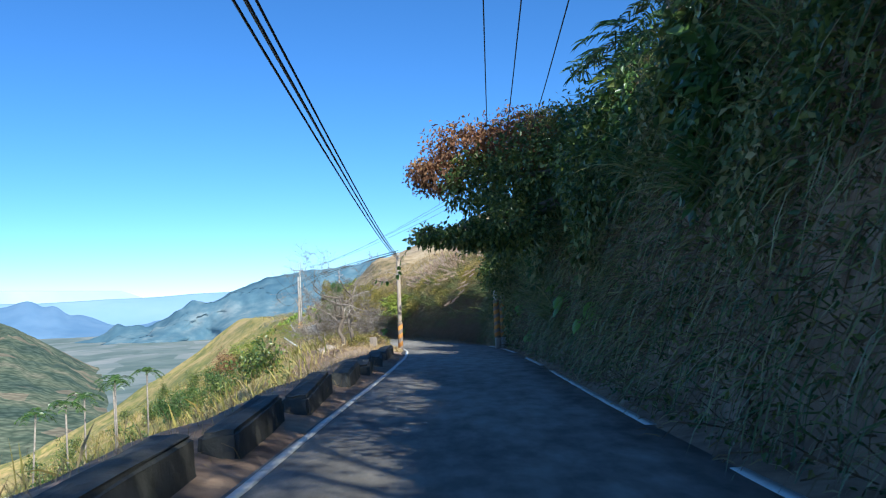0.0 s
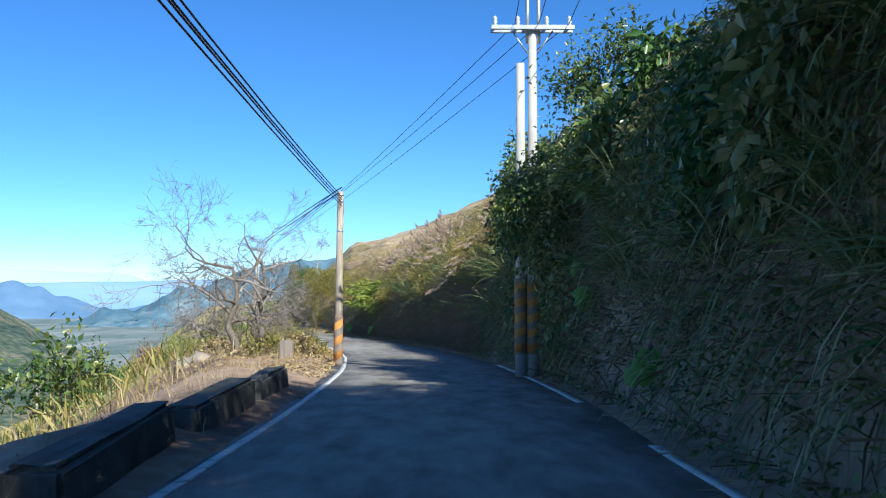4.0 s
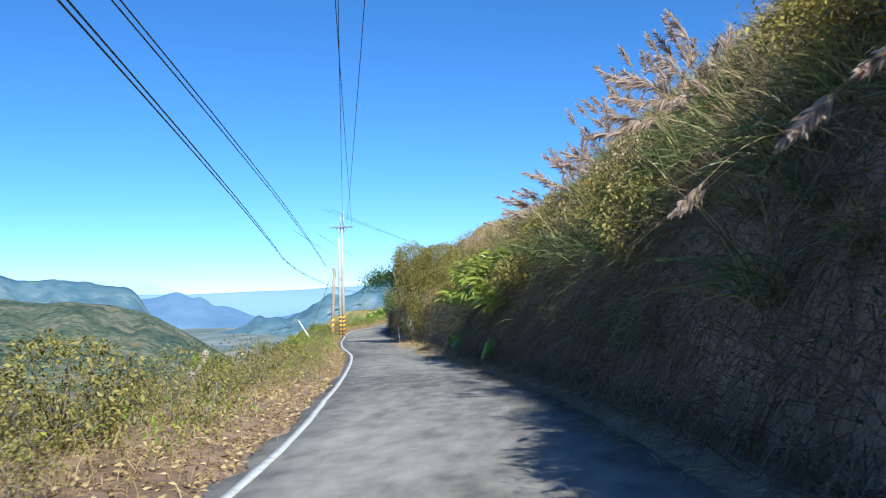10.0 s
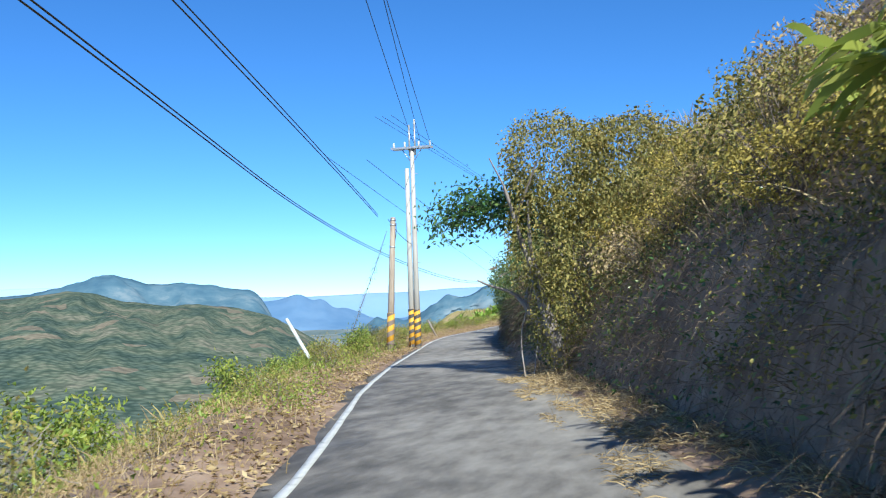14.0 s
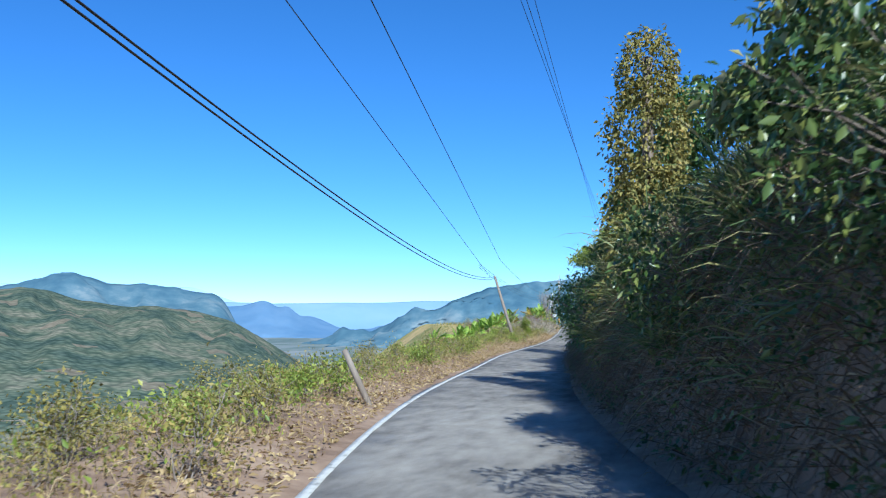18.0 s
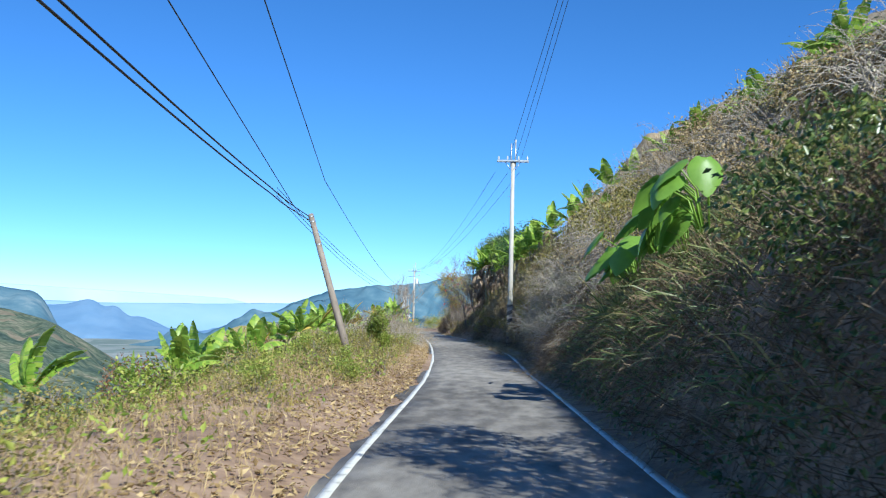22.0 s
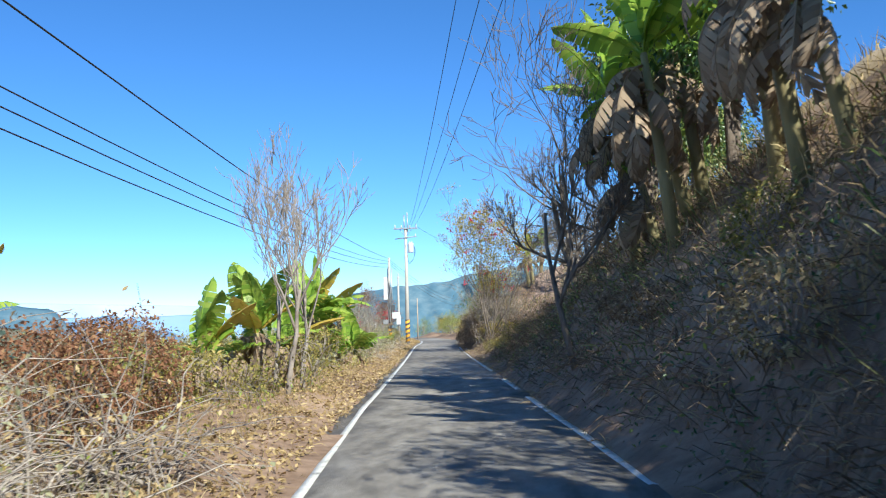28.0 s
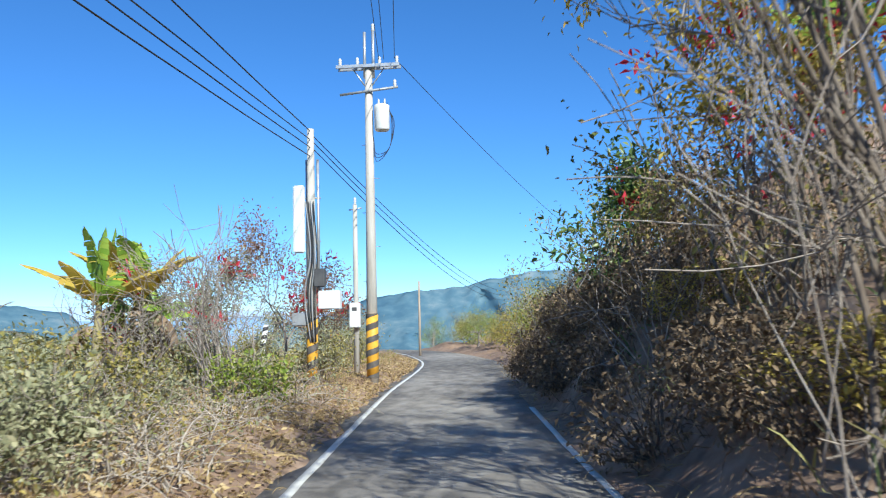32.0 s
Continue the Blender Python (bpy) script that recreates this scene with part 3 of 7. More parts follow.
# ---- valley floor and far ridges ----
def ridge(name, pts, dist, base, material, rough=1.0, label="", depth=0.35, seed=1, nx=220, nz=26, wide=None):
    """A far range: crest through (bearing to the left, elevation) in degrees at that distance, its front falling to the valley floor with gullies."""
    bear = np.array([p[0] for p in pts])
    elev = np.array([p[1] for p in pts])
    o = np.argsort(bear)
    bear, elev = bear[o], elev[o]
    t = np.linspace(bear[0], bear[-1], nx)
    e = np.interp(t, bear, elev)
    k = np.ones(5) / 5
    e = np.convolve(np.pad(e, 2, mode="edge"), k, "valid")
    z = dist * np.tan(np.radians(e)) + rough * dist * 0.0035 * fbm(t * 0.9, t * 0 + seed, seed, 5)
    rows = np.linspace(0, 1, nz)
    x0, y0 = -10.0, 100.0
    V = []
    for f in rows:
        gully = fbm(t * 0.45 + seed, t * 0 + f * 2.2, seed + 7, 5)
        dd = dist * (1 - depth * f) * (1 + 0.10 * min(1, rough) * gully * (0.15 + f) * (f > 0))
        zz = z + (base - z) * f ** 1.15 + rough * dist * 0.018 * gully * min(1, f * 5) * (1 - f) * 2
        ang = np.radians(t)
        V.append(np.stack([x0 - dd * np.sin(ang), y0 + dd * np.cos(ang), zz], -1))
    back = V[0].copy()
    back[:, 2] = base
    ang = np.radians(t)
    back[:, 0] -= 120 * np.sin(ang)
    back[:, 1] += 120 * np.cos(ang)
    V = np.stack([back] + V, 0)
    n = nz + 1
    i, j = np.meshgrid(np.arange(n - 1), np.arange(nx - 1), indexing="ij")
    q = np.stack([i * nx + j, i * nx + j + 1, (i + 1) * nx + j + 1, (i + 1) * nx + j], -1)
    ob = part(name, Soup().add(V, q).mesh(name, material, True))
    return tagged(ob, label, "mountain", kind="structure")


# Backdrop material: distance haze painted as pale colour with a faint glow.
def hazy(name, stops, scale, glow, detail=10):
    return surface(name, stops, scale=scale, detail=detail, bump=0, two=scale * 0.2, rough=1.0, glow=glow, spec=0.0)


def woods(name, glow):
    """Wooded hillside: crowns with shade painted between them, paler scrub and bare fields."""
    m = bpy.data.materials.new(name)
    m.use_nodes = True
    nt = m.node_tree
    N, L = nt.nodes.new, nt.links.new
    bs = nt.nodes["Principled BSDF"]
    tc, crown, patch, field, c1, c2, c3, m1, m2, bp = N("ShaderNodeTexCoord"), N("ShaderNodeTexVoronoi"), N("ShaderNodeTexNoise"), N("ShaderNodeTexVoronoi"), N("ShaderNodeValToRGB"), N("ShaderNodeValToRGB"), N("ShaderNodeValToRGB"), N("ShaderNodeMix"), N("ShaderNodeMix"), N("ShaderNodeBump")
    for node, scale in ((crown, 0.11), (patch, 0.014), (field, 0.03)):
        node.inputs["Scale"].default_value = scale
        L(tc.outputs["Object"], node.inputs["Vector"])
    patch.inputs["Detail"].default_value = 9
    ramp_fill(c1, [(0.30, (0.06, 0.082, 0.07)), (0.45, (0.092, 0.115, 0.085)), (0.55, (0.135, 0.148, 0.10)), (0.66, (0.20, 0.185, 0.13))])
    L(patch.outputs[0], c1.inputs[0])
    # Crown-gap shade, multiplied into the colour below.
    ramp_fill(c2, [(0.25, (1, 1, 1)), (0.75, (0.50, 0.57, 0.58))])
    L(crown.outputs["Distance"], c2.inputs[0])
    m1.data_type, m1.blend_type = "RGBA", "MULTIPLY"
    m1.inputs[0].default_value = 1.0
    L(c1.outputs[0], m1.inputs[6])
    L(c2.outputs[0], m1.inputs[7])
    sep = N("ShaderNodeSeparateColor")
    L(field.outputs["Color"], sep.inputs[0])
    ramp_fill(c3, [(0.90, (0, 0, 0)), (0.93, (0.4, 0.4, 0.4))])
    L(sep.outputs[0], c3.inputs[0])
    m2.data_type = "RGBA"
    L(c3.outputs[0], m2.inputs[0])
    L(m1.outputs[2], m2.inputs[6])
    m2.inputs[7].default_value = (0.27, 0.19, 0.135, 1)
    L(m2.outputs[2], bs.inputs["Base Color"])
    # Faint emission over the greyed greens stands in for haze.
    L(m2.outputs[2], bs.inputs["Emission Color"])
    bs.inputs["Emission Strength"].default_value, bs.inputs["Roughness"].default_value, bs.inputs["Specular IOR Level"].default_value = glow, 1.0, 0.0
    bp.inputs["Strength"].default_value, bp.inputs["Distance"].default_value = 0.75, 4.0
    bp.invert = True
    L(crown.outputs["Distance"], bp.inputs["Height"])
    L(bp.outputs[0], bs.inputs["Normal"])
    return m


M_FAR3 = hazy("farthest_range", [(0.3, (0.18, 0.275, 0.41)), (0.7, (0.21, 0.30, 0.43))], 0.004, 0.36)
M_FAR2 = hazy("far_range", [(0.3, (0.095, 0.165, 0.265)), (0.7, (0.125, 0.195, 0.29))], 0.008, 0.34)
M_FAR1 = hazy("haze_tinted_range", [(0.3, (0.058, 0.108, 0.150)), (0.5, (0.078, 0.135, 0.172)), (0.65, (0.11, 0.165, 0.195)), (0.8, (0.17, 0.21, 0.225))], 0.02, 0.31)
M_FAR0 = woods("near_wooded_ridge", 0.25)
M_CLOUD = hazy("cloud_bank", [(0.3, (0.25, 0.345, 0.49)), (0.7, (0.33, 0.415, 0.53))], 0.0015, 0.32, 4)
ridge("backdrop_cloud_bank", [(-40, 0.2), (-5, 0.4), (8, 0.5), (14, 0.55), (18, 0.7), (23, 0.9), (30, 1.15), (38, 1.2), (60, 1.0)], 5200, -60, M_CLOUD, 0.04, "pale bank of cloud low over the far ranges", 0.02, 3)
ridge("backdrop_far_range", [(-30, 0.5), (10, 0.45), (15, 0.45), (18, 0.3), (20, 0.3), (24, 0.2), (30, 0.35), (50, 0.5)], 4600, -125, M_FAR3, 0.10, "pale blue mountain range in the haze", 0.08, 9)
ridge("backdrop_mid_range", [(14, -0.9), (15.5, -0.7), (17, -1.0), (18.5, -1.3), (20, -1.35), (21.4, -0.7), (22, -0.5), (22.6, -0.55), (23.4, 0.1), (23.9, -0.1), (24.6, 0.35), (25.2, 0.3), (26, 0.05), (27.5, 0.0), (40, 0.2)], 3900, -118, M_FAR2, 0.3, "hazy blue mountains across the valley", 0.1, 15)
ridge("backdrop_right_mountain", [(22.5, -2.1), (20, -1.8), (18.2, -1.4), (16.1, -0.6), (13.3, 0.35), (11.5, 1.15), (9.5, 1.5), (7.5, 1.6), (5.5, 1.95), (3, 2.4), (0, 2.6), (-6, 2.6), (-20, 2.0)], 3000, -118, M_FAR1, 1.0, "haze-tinted wooded mountain with pale cliffs", 0.13, 22)
ridge("backdrop_left_mountain", [(25.6, -2.2), (26.6, -0.6), (27.2, 0.55), (29.2, 0.95), (31.5, 1.3), (33.4, 1.15), (35.8, 1.95), (38, 1.25), (41, 0.8), (50, 0.8), (70, 0.5)], 2900, -118, M_FAR1, 0.9, "haze-tinted wooded mountain across the valley", 0.2, 31)
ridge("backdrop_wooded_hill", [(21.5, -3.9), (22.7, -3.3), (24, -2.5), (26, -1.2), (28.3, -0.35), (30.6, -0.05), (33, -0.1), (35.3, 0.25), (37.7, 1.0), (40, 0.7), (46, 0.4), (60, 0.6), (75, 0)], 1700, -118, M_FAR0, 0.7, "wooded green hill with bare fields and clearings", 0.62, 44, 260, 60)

# ---- plants ----
def branch_out(rng, base, way, length, radius, depth, spread=0.7, gnarl=0.25, lift=0.15, kids=(2, 4), seg=5, shrink=0.68):
    """Limbs as (points, radii), and their tips as (place, direction)."""
    limbs, tips = [], []

    def grow(p, d, ln, r, k):
        pts, rad = [p.copy()], [r]
        for i in range(seg):
            d = d + rng.normal(size=3) * gnarl + np.array([0, 0, lift]) * 0.5
            d = d / np.linalg.norm(d)
            p = p + d * ln / seg
            pts.append(p.copy())
            rad.append(r * (1 - 0.5 * (i + 1) / seg))
        limbs.append((np.array(pts), np.array(rad), k))
        if k == 0:
            tips.append((p.copy(), d.copy()))
            return
        for _ in range(rng.integers(kids[0], kids[1] + 1)):
            at_ = rng.integers(min(2, seg - 1), seg + 1)
            e = d + rng.normal(size=3) * spread
            e /= np.linalg.norm(e)
            grow(pts[at_], e, ln * shrink * rng.uniform(0.75, 1.2), rad[at_] * 0.72, k - 1)

    grow(np.array(base, float), np.array(way, float) / np.linalg.norm(way), length, radius, depth)
    return limbs, tips


def limb_mesh(name, limbs, material, ks=None, thin=0.0055):
    so = Soup()
    for pts, rad, k in limbs:
        if ks is None or k in ks:
            so.add(*tube_arrays(pts, np.maximum(rad, thin), (7 if rad[0] > 0.03 else 4) if k > 1 else 3, k > 1 and rad[0] > 0.03))
    return so.mesh(name, material, True)


def leaf_mesh(name, rng, tips, per, size, material, scatter_r=0.25, hang=0.5, aspect=0.45, along=1.0):
    P = np.repeat(np.array([t[0] for t in tips]), per, 0)
    W = np.repeat(np.array([t[1] for t in tips]), per, 0)
    n = len(P)
    P = P + rng.normal(size=(n, 3)) * scatter_r
    way = W * along + rng.normal(size=(n, 3)) * 0.9 + np.array([0, 0, -hang])
    ln = size * rng.uniform(0.6, 1.3, n)
    return Soup().add(*leaflets(rng, P, way, ln, ln * aspect)).mesh(name, material)


def shrub(name, at, seed, height=1.2, wide=0.5, per=30, size=0.09, leaf=M_VINE, label="", category="shrub", group="", stems=5, bare=False, bark=M_BARK, hang=0.2, aspect=0.5, depth=2, scatter_r=0.14):
    rng = np.random.default_rng(seed)
    ob = thing(name, at, label, category, group)
    limbs, tips = [], []
    for _ in range(stems):
        d = np.array([rng.normal() * wide, rng.normal() * wide, 1.0])
        l, t = branch_out(rng, rng.normal(size=3) * np.array([0.12, 0.12, 0]) + np.array([0, 0, -0.08]), d, height * rng.uniform(0.4, 0.6), 0.008 + 0.004 * height, depth, 0.55, 0.16, 0.2, (2, 3), 3)
        limbs += l
        tips += t
    part("stem_clump", limb_mesh("stem_clump", limbs, bark), ob)
    if not bare:
        mids = [(l[0][2], l[0][3] - l[0][2]) for l in limbs if l[2] <= 1]
        part("foliage", leaf_mesh("foliage", rng, tips + mids, per, size, leaf, scatter_r, hang, aspect), ob)
    return ob


def tree(name, at, seed, height=5.0, way=(0, 0, 1), radius=0.12, depth=4, spread=0.7, gnarl=0.2, lift=0.15, per=14, size=0.12, leaf=M_LEAF, bark=M_BARK, label="", category="tree", group="", bare=False, hang=0.5, aspect=0.45, scatter_r=0.28, kids=(2, 4), first=0.42, accent=None, accent_label="", shrink=0.68):
    rng = np.random.default_rng(seed)
    per, size, scatter_r = int(per * 2.4), size * 0.85, scatter_r * 0.85
    ob = thing(name, at, label, category, group)
    limbs, tips = branch_out(rng, (0, 0, -0.15), way, height * first, radius, depth, spread, gnarl, lift, kids, 5, shrink)
    part("trunk", limb_mesh("trunk", limbs, bark, [depth]), ob)
    part("branchwork", limb_mesh("branchwork", limbs, bark, range(depth)), ob)
    if not bare:
        if accent:
            k = max(1, len(tips) // 14)
            order = list(rng.permutation(len(tips)))
            pick = [tips[i] for i in order[:k]]
            tagged(part("red_foliage", leaf_mesh("red_foliage", rng, pick, 12, 0.19, accent, 0.10, -0.2, 0.42, 0.4), ob, accent_label), accent_label, kind="stuff")
            tips = [tips[i] for i in order[k:]]
        part("crown", leaf_mesh("crown", rng, tips, per, size, leaf, scatter_r, hang, aspect), ob)
    return ob


def banana_leaf_mesh(name, seed, material, droop=0.9, width=0.15, torn=0.25, sag=0.35):
    """One leaf 1 m long along x: a midrib and two rows of strips, torn here and there."""
    rng = np.random.default_rng(seed)
    so = Soup()
    n = 15
    t = np.linspace(0, 1, n + 1)
    ang = 0.75 - droop * 1.5 * t
    cx = np.concatenate([[0], np.cumsum(np.cos((ang[1:] + ang[:-1]) / 2))]) / n
    cz = np.concatenate([[0], np.cumsum(np.sin((ang[1:] + ang[:-1]) / 2))]) / n
    w = width * np.sin(np.pi * np.clip((t - 0.12) / 0.88, 0, 1) ** 0.75) ** 0.6
    mid = np.stack([cx, 0 * cx, cz], 1)
    so.add(*tube_arrays(mid, np.linspace(0.014, 0.003, n + 1), 4, False))
    for sgn in (-1, 1):
        for k in range(2, n):
            gap = rng.uniform(0.0, torn) if rng.random() < 0.6 else 0.0
            f0, f1 = t[k], t[k + 1]
            a, b = mid[k], mid[k + 1]
            s0 = rng.uniform(0.6, 1.4) * sag
            e = np.array([0.05, 0, 0])
            wa, wb = w[k], w[k + 1]
            o0 = a + np.array([0, sgn * wa, -s0 * wa]) + e * wa * 4
            o1 = b + (a - b) * gap + np.array([0, sgn * wb, -s0 * wb]) + e * wb * 4
            h0, h1 = (a + o0) / 2 + np.array([0, 0, 0.15 * wa]), (b + o1) / 2 + np.array([0, 0, 0.15 * wb])
            so.add([a, b, h1, h0, o1, o0], [(0, 1, 2, 3), (3, 2, 4, 5)])
    return so.mesh(name, material)


BAN = [banana_leaf_mesh("banana_leaf", 100 + k, M_BANANA, 0.35 + 0.16 * k, 0.15 + 0.01 * (k % 3), 0.12 + 0.08 * k) for k in range(5)]
BAN_Y = [banana_leaf_mesh("banana_leaf_yellow", 120 + k, M_BANYEL, 0.45 + 0.25 * k, 0.15, 0.2) for k in range(2)]
BAN_D = [banana_leaf_mesh("banana_leaf_dead", 130 + k, M_BANDEAD, 1.5 + 0.12 * k, 0.10, 0.5, 1.6) for k in range(3)]


def banana(at, seed, height=2.2, leaf_len=1.7, n=9, dead=5, yellow=0, stalks=1, lean=0.0, label="banana plant with torn green leaves over hanging dead ones", group="banana plants"):
    rng = np.random.default_rng(seed)
    ob = thing("banana_plant", at, label, "banana plant", group)
    for k in range(stalks):
        off = np.array([rng.uniform(-0.7, 0.7), rng.uniform(-0.7, 0.7), 0]) * (k > 0)
        hh = height * (1 if k == 0 else rng.uniform(0.5, 0.85))
        tip = off + np.array([rng.normal() * 0.12 + lean, rng.normal() * 0.12, hh])
        part("stem", Soup().add(*tube_arrays([off - np.array([0, 0, 0.2]), off + (tip - off) * 0.4, tip], [0.13, 0.11, 0.06], 9)).mesh("stem", M_STEM, True), ob)
        m = n if k == 0 else max(4, n // 2)
        for i in range(m):
            a = i * 137.5 + rng.uniform(-25, 25)
            up = rng.uniform(-38, 8) if i < m * 0.7 else rng.uniform(-75, -45)
            ln = leaf_len * rng.uniform(0.7, 1.1) * (1 if k == 0 else 0.75)
            isy = k == 0 and i < yellow
            me = BAN_Y[i % 2] if isy else BAN[int(rng.integers(0, 5))]
            part("leaf", me, ob, "yellowing leaf" if isy else "", m=pose(*tip, 0, 0, a) @ pose(0, 0, -0.05, rng.uniform(-25, 25), up, 0) @ Matrix.Diagonal((ln, ln * rng.uniform(0.9, 1.25), ln, 1)))
        for i in range(dead if k == 0 else dead // 2):
            a = rng.uniform(0, 360)
            ln = leaf_len * rng.uniform(0.55, 0.85)
            part("dead_leaf", BAN_D[i % 3], ob, "dry brown hanging leaf", m=pose(*(tip - np.array([0, 0, rng.uniform(0.05, 0.35) * hh])), 0, 0, a) @ pose(0, 0, 0, rng.uniform(-30, 30), rng.uniform(25, 50), 0) @ Matrix.Diagonal((ln, ln, ln, 1)))
    return ob


def heart_leaf_mesh(name, seed):
    """A heart-shaped leaf, 1 m long, hanging down from its stalk at the origin."""
    rng = np.random.default_rng(seed)
    th = np.linspace(-math.pi, math.pi, 25)[:-1]
    r = 0.5 * (1 - 0.55 * np.sin(np.abs(th) / 2) ** 6) * (1 + 0.35 * np.exp(-(th / 0.35) ** 2)) * (1 + 0.16 * np.exp(-((np.abs(th) - 2.6) / 0.3) ** 2))
    x, y = 0.12 + r * np.cos(th), 0.8 * r * np.sin(th)
    z = -0.30 * np.abs(y) ** 1.3 - 0.28 * np.clip(x, 0, 1) ** 2 + rng.normal(size=24) * 0.012
    xi, yi = 0.12 + 0.5 * r * np.cos(th), 0.4 * r * np.sin(th)
    zi = -0.20 * np.abs(yi) ** 1.3 - 0.28 * np.clip(xi, 0, 1) ** 2 + 0.03
    v = np.vstack([[(0.05, 0, 0)], np.stack([xi, yi, zi], 1), np.stack([x, y, z], 1)])
    t, q = [], []
    for i in range(24):
        j = (i + 1) % 24
        t.append((0, 1 + i, 1 + j))
        q.append((1 + i, 25 + i, 25 + j, 1 + j))
    return Soup().add(v, q, t).mesh(name, M_TARO, True)


HEART = [heart_leaf_mesh("taro_leaf", 40 + k) for k in range(3)]


def taro(at, seed, n=5, stalk=0.9, size=0.6, facing=180.0, label="large heart-shaped taro leaves on tall green stalks"):
    rng = np.random.default_rng(seed)
    ob = thing("taro_plant", at, label, "plant", "taro plants on the bank")
    for i in range(n):
        a = radians(facing + rng.uniform(-75, 75))
        reach = stalk * rng.uniform(0.35, 0.8)
        top = np.array([math.cos(a) * reach, math.sin(a) * reach, stalk * rng.uniform(0.5, 1.1)])
        st = part("stalk", Soup().add(*tube_arrays([(0, 0, -0.1), top * np.array([0.4, 0.4, 0.75]), top], [0.022, 0.017, 0.011], 6)).mesh("stalk", M_TARO, True), ob)
        sz = size * rng.uniform(0.65, 1.2)
        part("leaf", HEART[i % 3], ob, m=pose(*top, 0, 0, math.degrees(a) + rng.uniform(-25, 25)) @ pose(0, 0, 0, rng.uniform(-20, 20), rng.uniform(25, 65), 0) @ Matrix.Diagonal((sz, sz, sz, 1)))
    return ob


def plume_grass(at, seed, n=7, height=2.0, spread=0.35, away=(0.0, 0.0), label="silver grass clump with pale feathery plumes", blades=90, size=0.58):
    rng = np.random.default_rng(seed)
    ob = thing("silver_grass", at, label, "grass", "silver grass clumps")
    base = rng.normal(size=(blades, 3)) * np.array([0.16, 0.16, 0.0]) - np.array([0, 0, 0.1])
    way = np.stack([rng.normal(size=blades) * 0.45 + away[0] * 0.7, rng.normal(size=blades) * 0.45 + away[1] * 0.7, np.ones(blades)], 1)
    part("grass_tuft", Soup().add(*ribbons(rng, base, way, height * rng.uniform(0.5, 0.95, blades), 0.022, rng.uniform(1.0, 2.4, blades), 5)).mesh("grass_tuft", M_GRASS), ob)
    for i in range(n):
        d = np.array([rng.normal() * spread + away[0], rng.normal() * spread + away[1], 1.0])
        d /= np.linalg.norm(d)
        hh = height * rng.uniform(0.8, 1.2)
        p = [np.zeros(3)]
        for k in range(6):
            d = d + np.array([away[0] * 0.12, away[1] * 0.12, -0.05 - 0.2 * math.hypot(*away)])
            d /= np.linalg.norm(d)
            p.append(p[-1] + d * hh / 6)
        st = part("stalk", Soup().add(*tube_arrays(p, np.linspace(0.008, 0.004, 7), 4, False)).mesh("stalk", M_DRY), ob)
        m = 64
        f = rng.uniform(0, 1, m)
        b = p[-1] + d * (f * size)[:, None]
        w = d * 1.0 + rng.normal(size=(m, 3)) * 0.33 + np.array([0, 0, -0.15])
        part("plume", Soup().add(*ribbons(rng, b, w, size * (0.5 - 0.28 * f), 0.024, 0.8, 3)).mesh("plume", M_PLUME), st, "pale feathery plume")
    return ob


def ginger(at, seed, n=9, height=1.4, leaf=0.55, away=(-0.6, 0.0), label="ginger plant clump with long glossy lance leaves"):
    rng = np.random.default_rng(seed)
    ob = thing("ginger_plant", at, label, "plant", "ginger plants on the bank")
    for i in range(n):
        d = np.array([away[0] + rng.normal() * 0.35, away[1] + rng.normal() * 0.45, 1.0])
        d /= np.linalg.norm(d)
        b0 = rng.normal(size=3) * np.array([0.3, 0.3, 0.0])
        p = [b0]
        for k in range(8):
            d = d + np.array([away[0] * 0.10, away[1] * 0.10, -0.11])
            d /= np.linalg.norm(d)
            p.append(p[-1] + d * height * 0.125)
        p = np.array(p)
        st = part("cane", Soup().add(*tube_arrays(p, np.linspace(0.014, 0.006, 9), 5, False)).mesh("cane", M_BRIGHT, True), ob)
        m = 15
        f = np.linspace(1.5, 8, m)
        k = np.clip(f.astype(int), 0, 7)
        b = p[k] + (p[k + 1] - p[k]) * (f - k)[:, None]
        ax = p[k + 1] - p[k]
        ax /= np.linalg.norm(ax, axis=1, keepdims=True)
        side = np.cross(ax, np.array([0.2, 0.3, 1.0]))
        side /= np.linalg.norm(side, axis=1, keepdims=True)
        w = ax * 0.55 + side * (np.where(np.arange(m) % 2, 1, -1) * 0.8)[:, None] + rng.normal(size=(m, 3)) * 0.14
        part("foliage", Soup().add(*ribbons(rng, b, w, leaf * rng.uniform(0.8, 1.15, m), 0.095, 0.9, 5)).mesh("foliage", M_GINGER), st)
    return ob


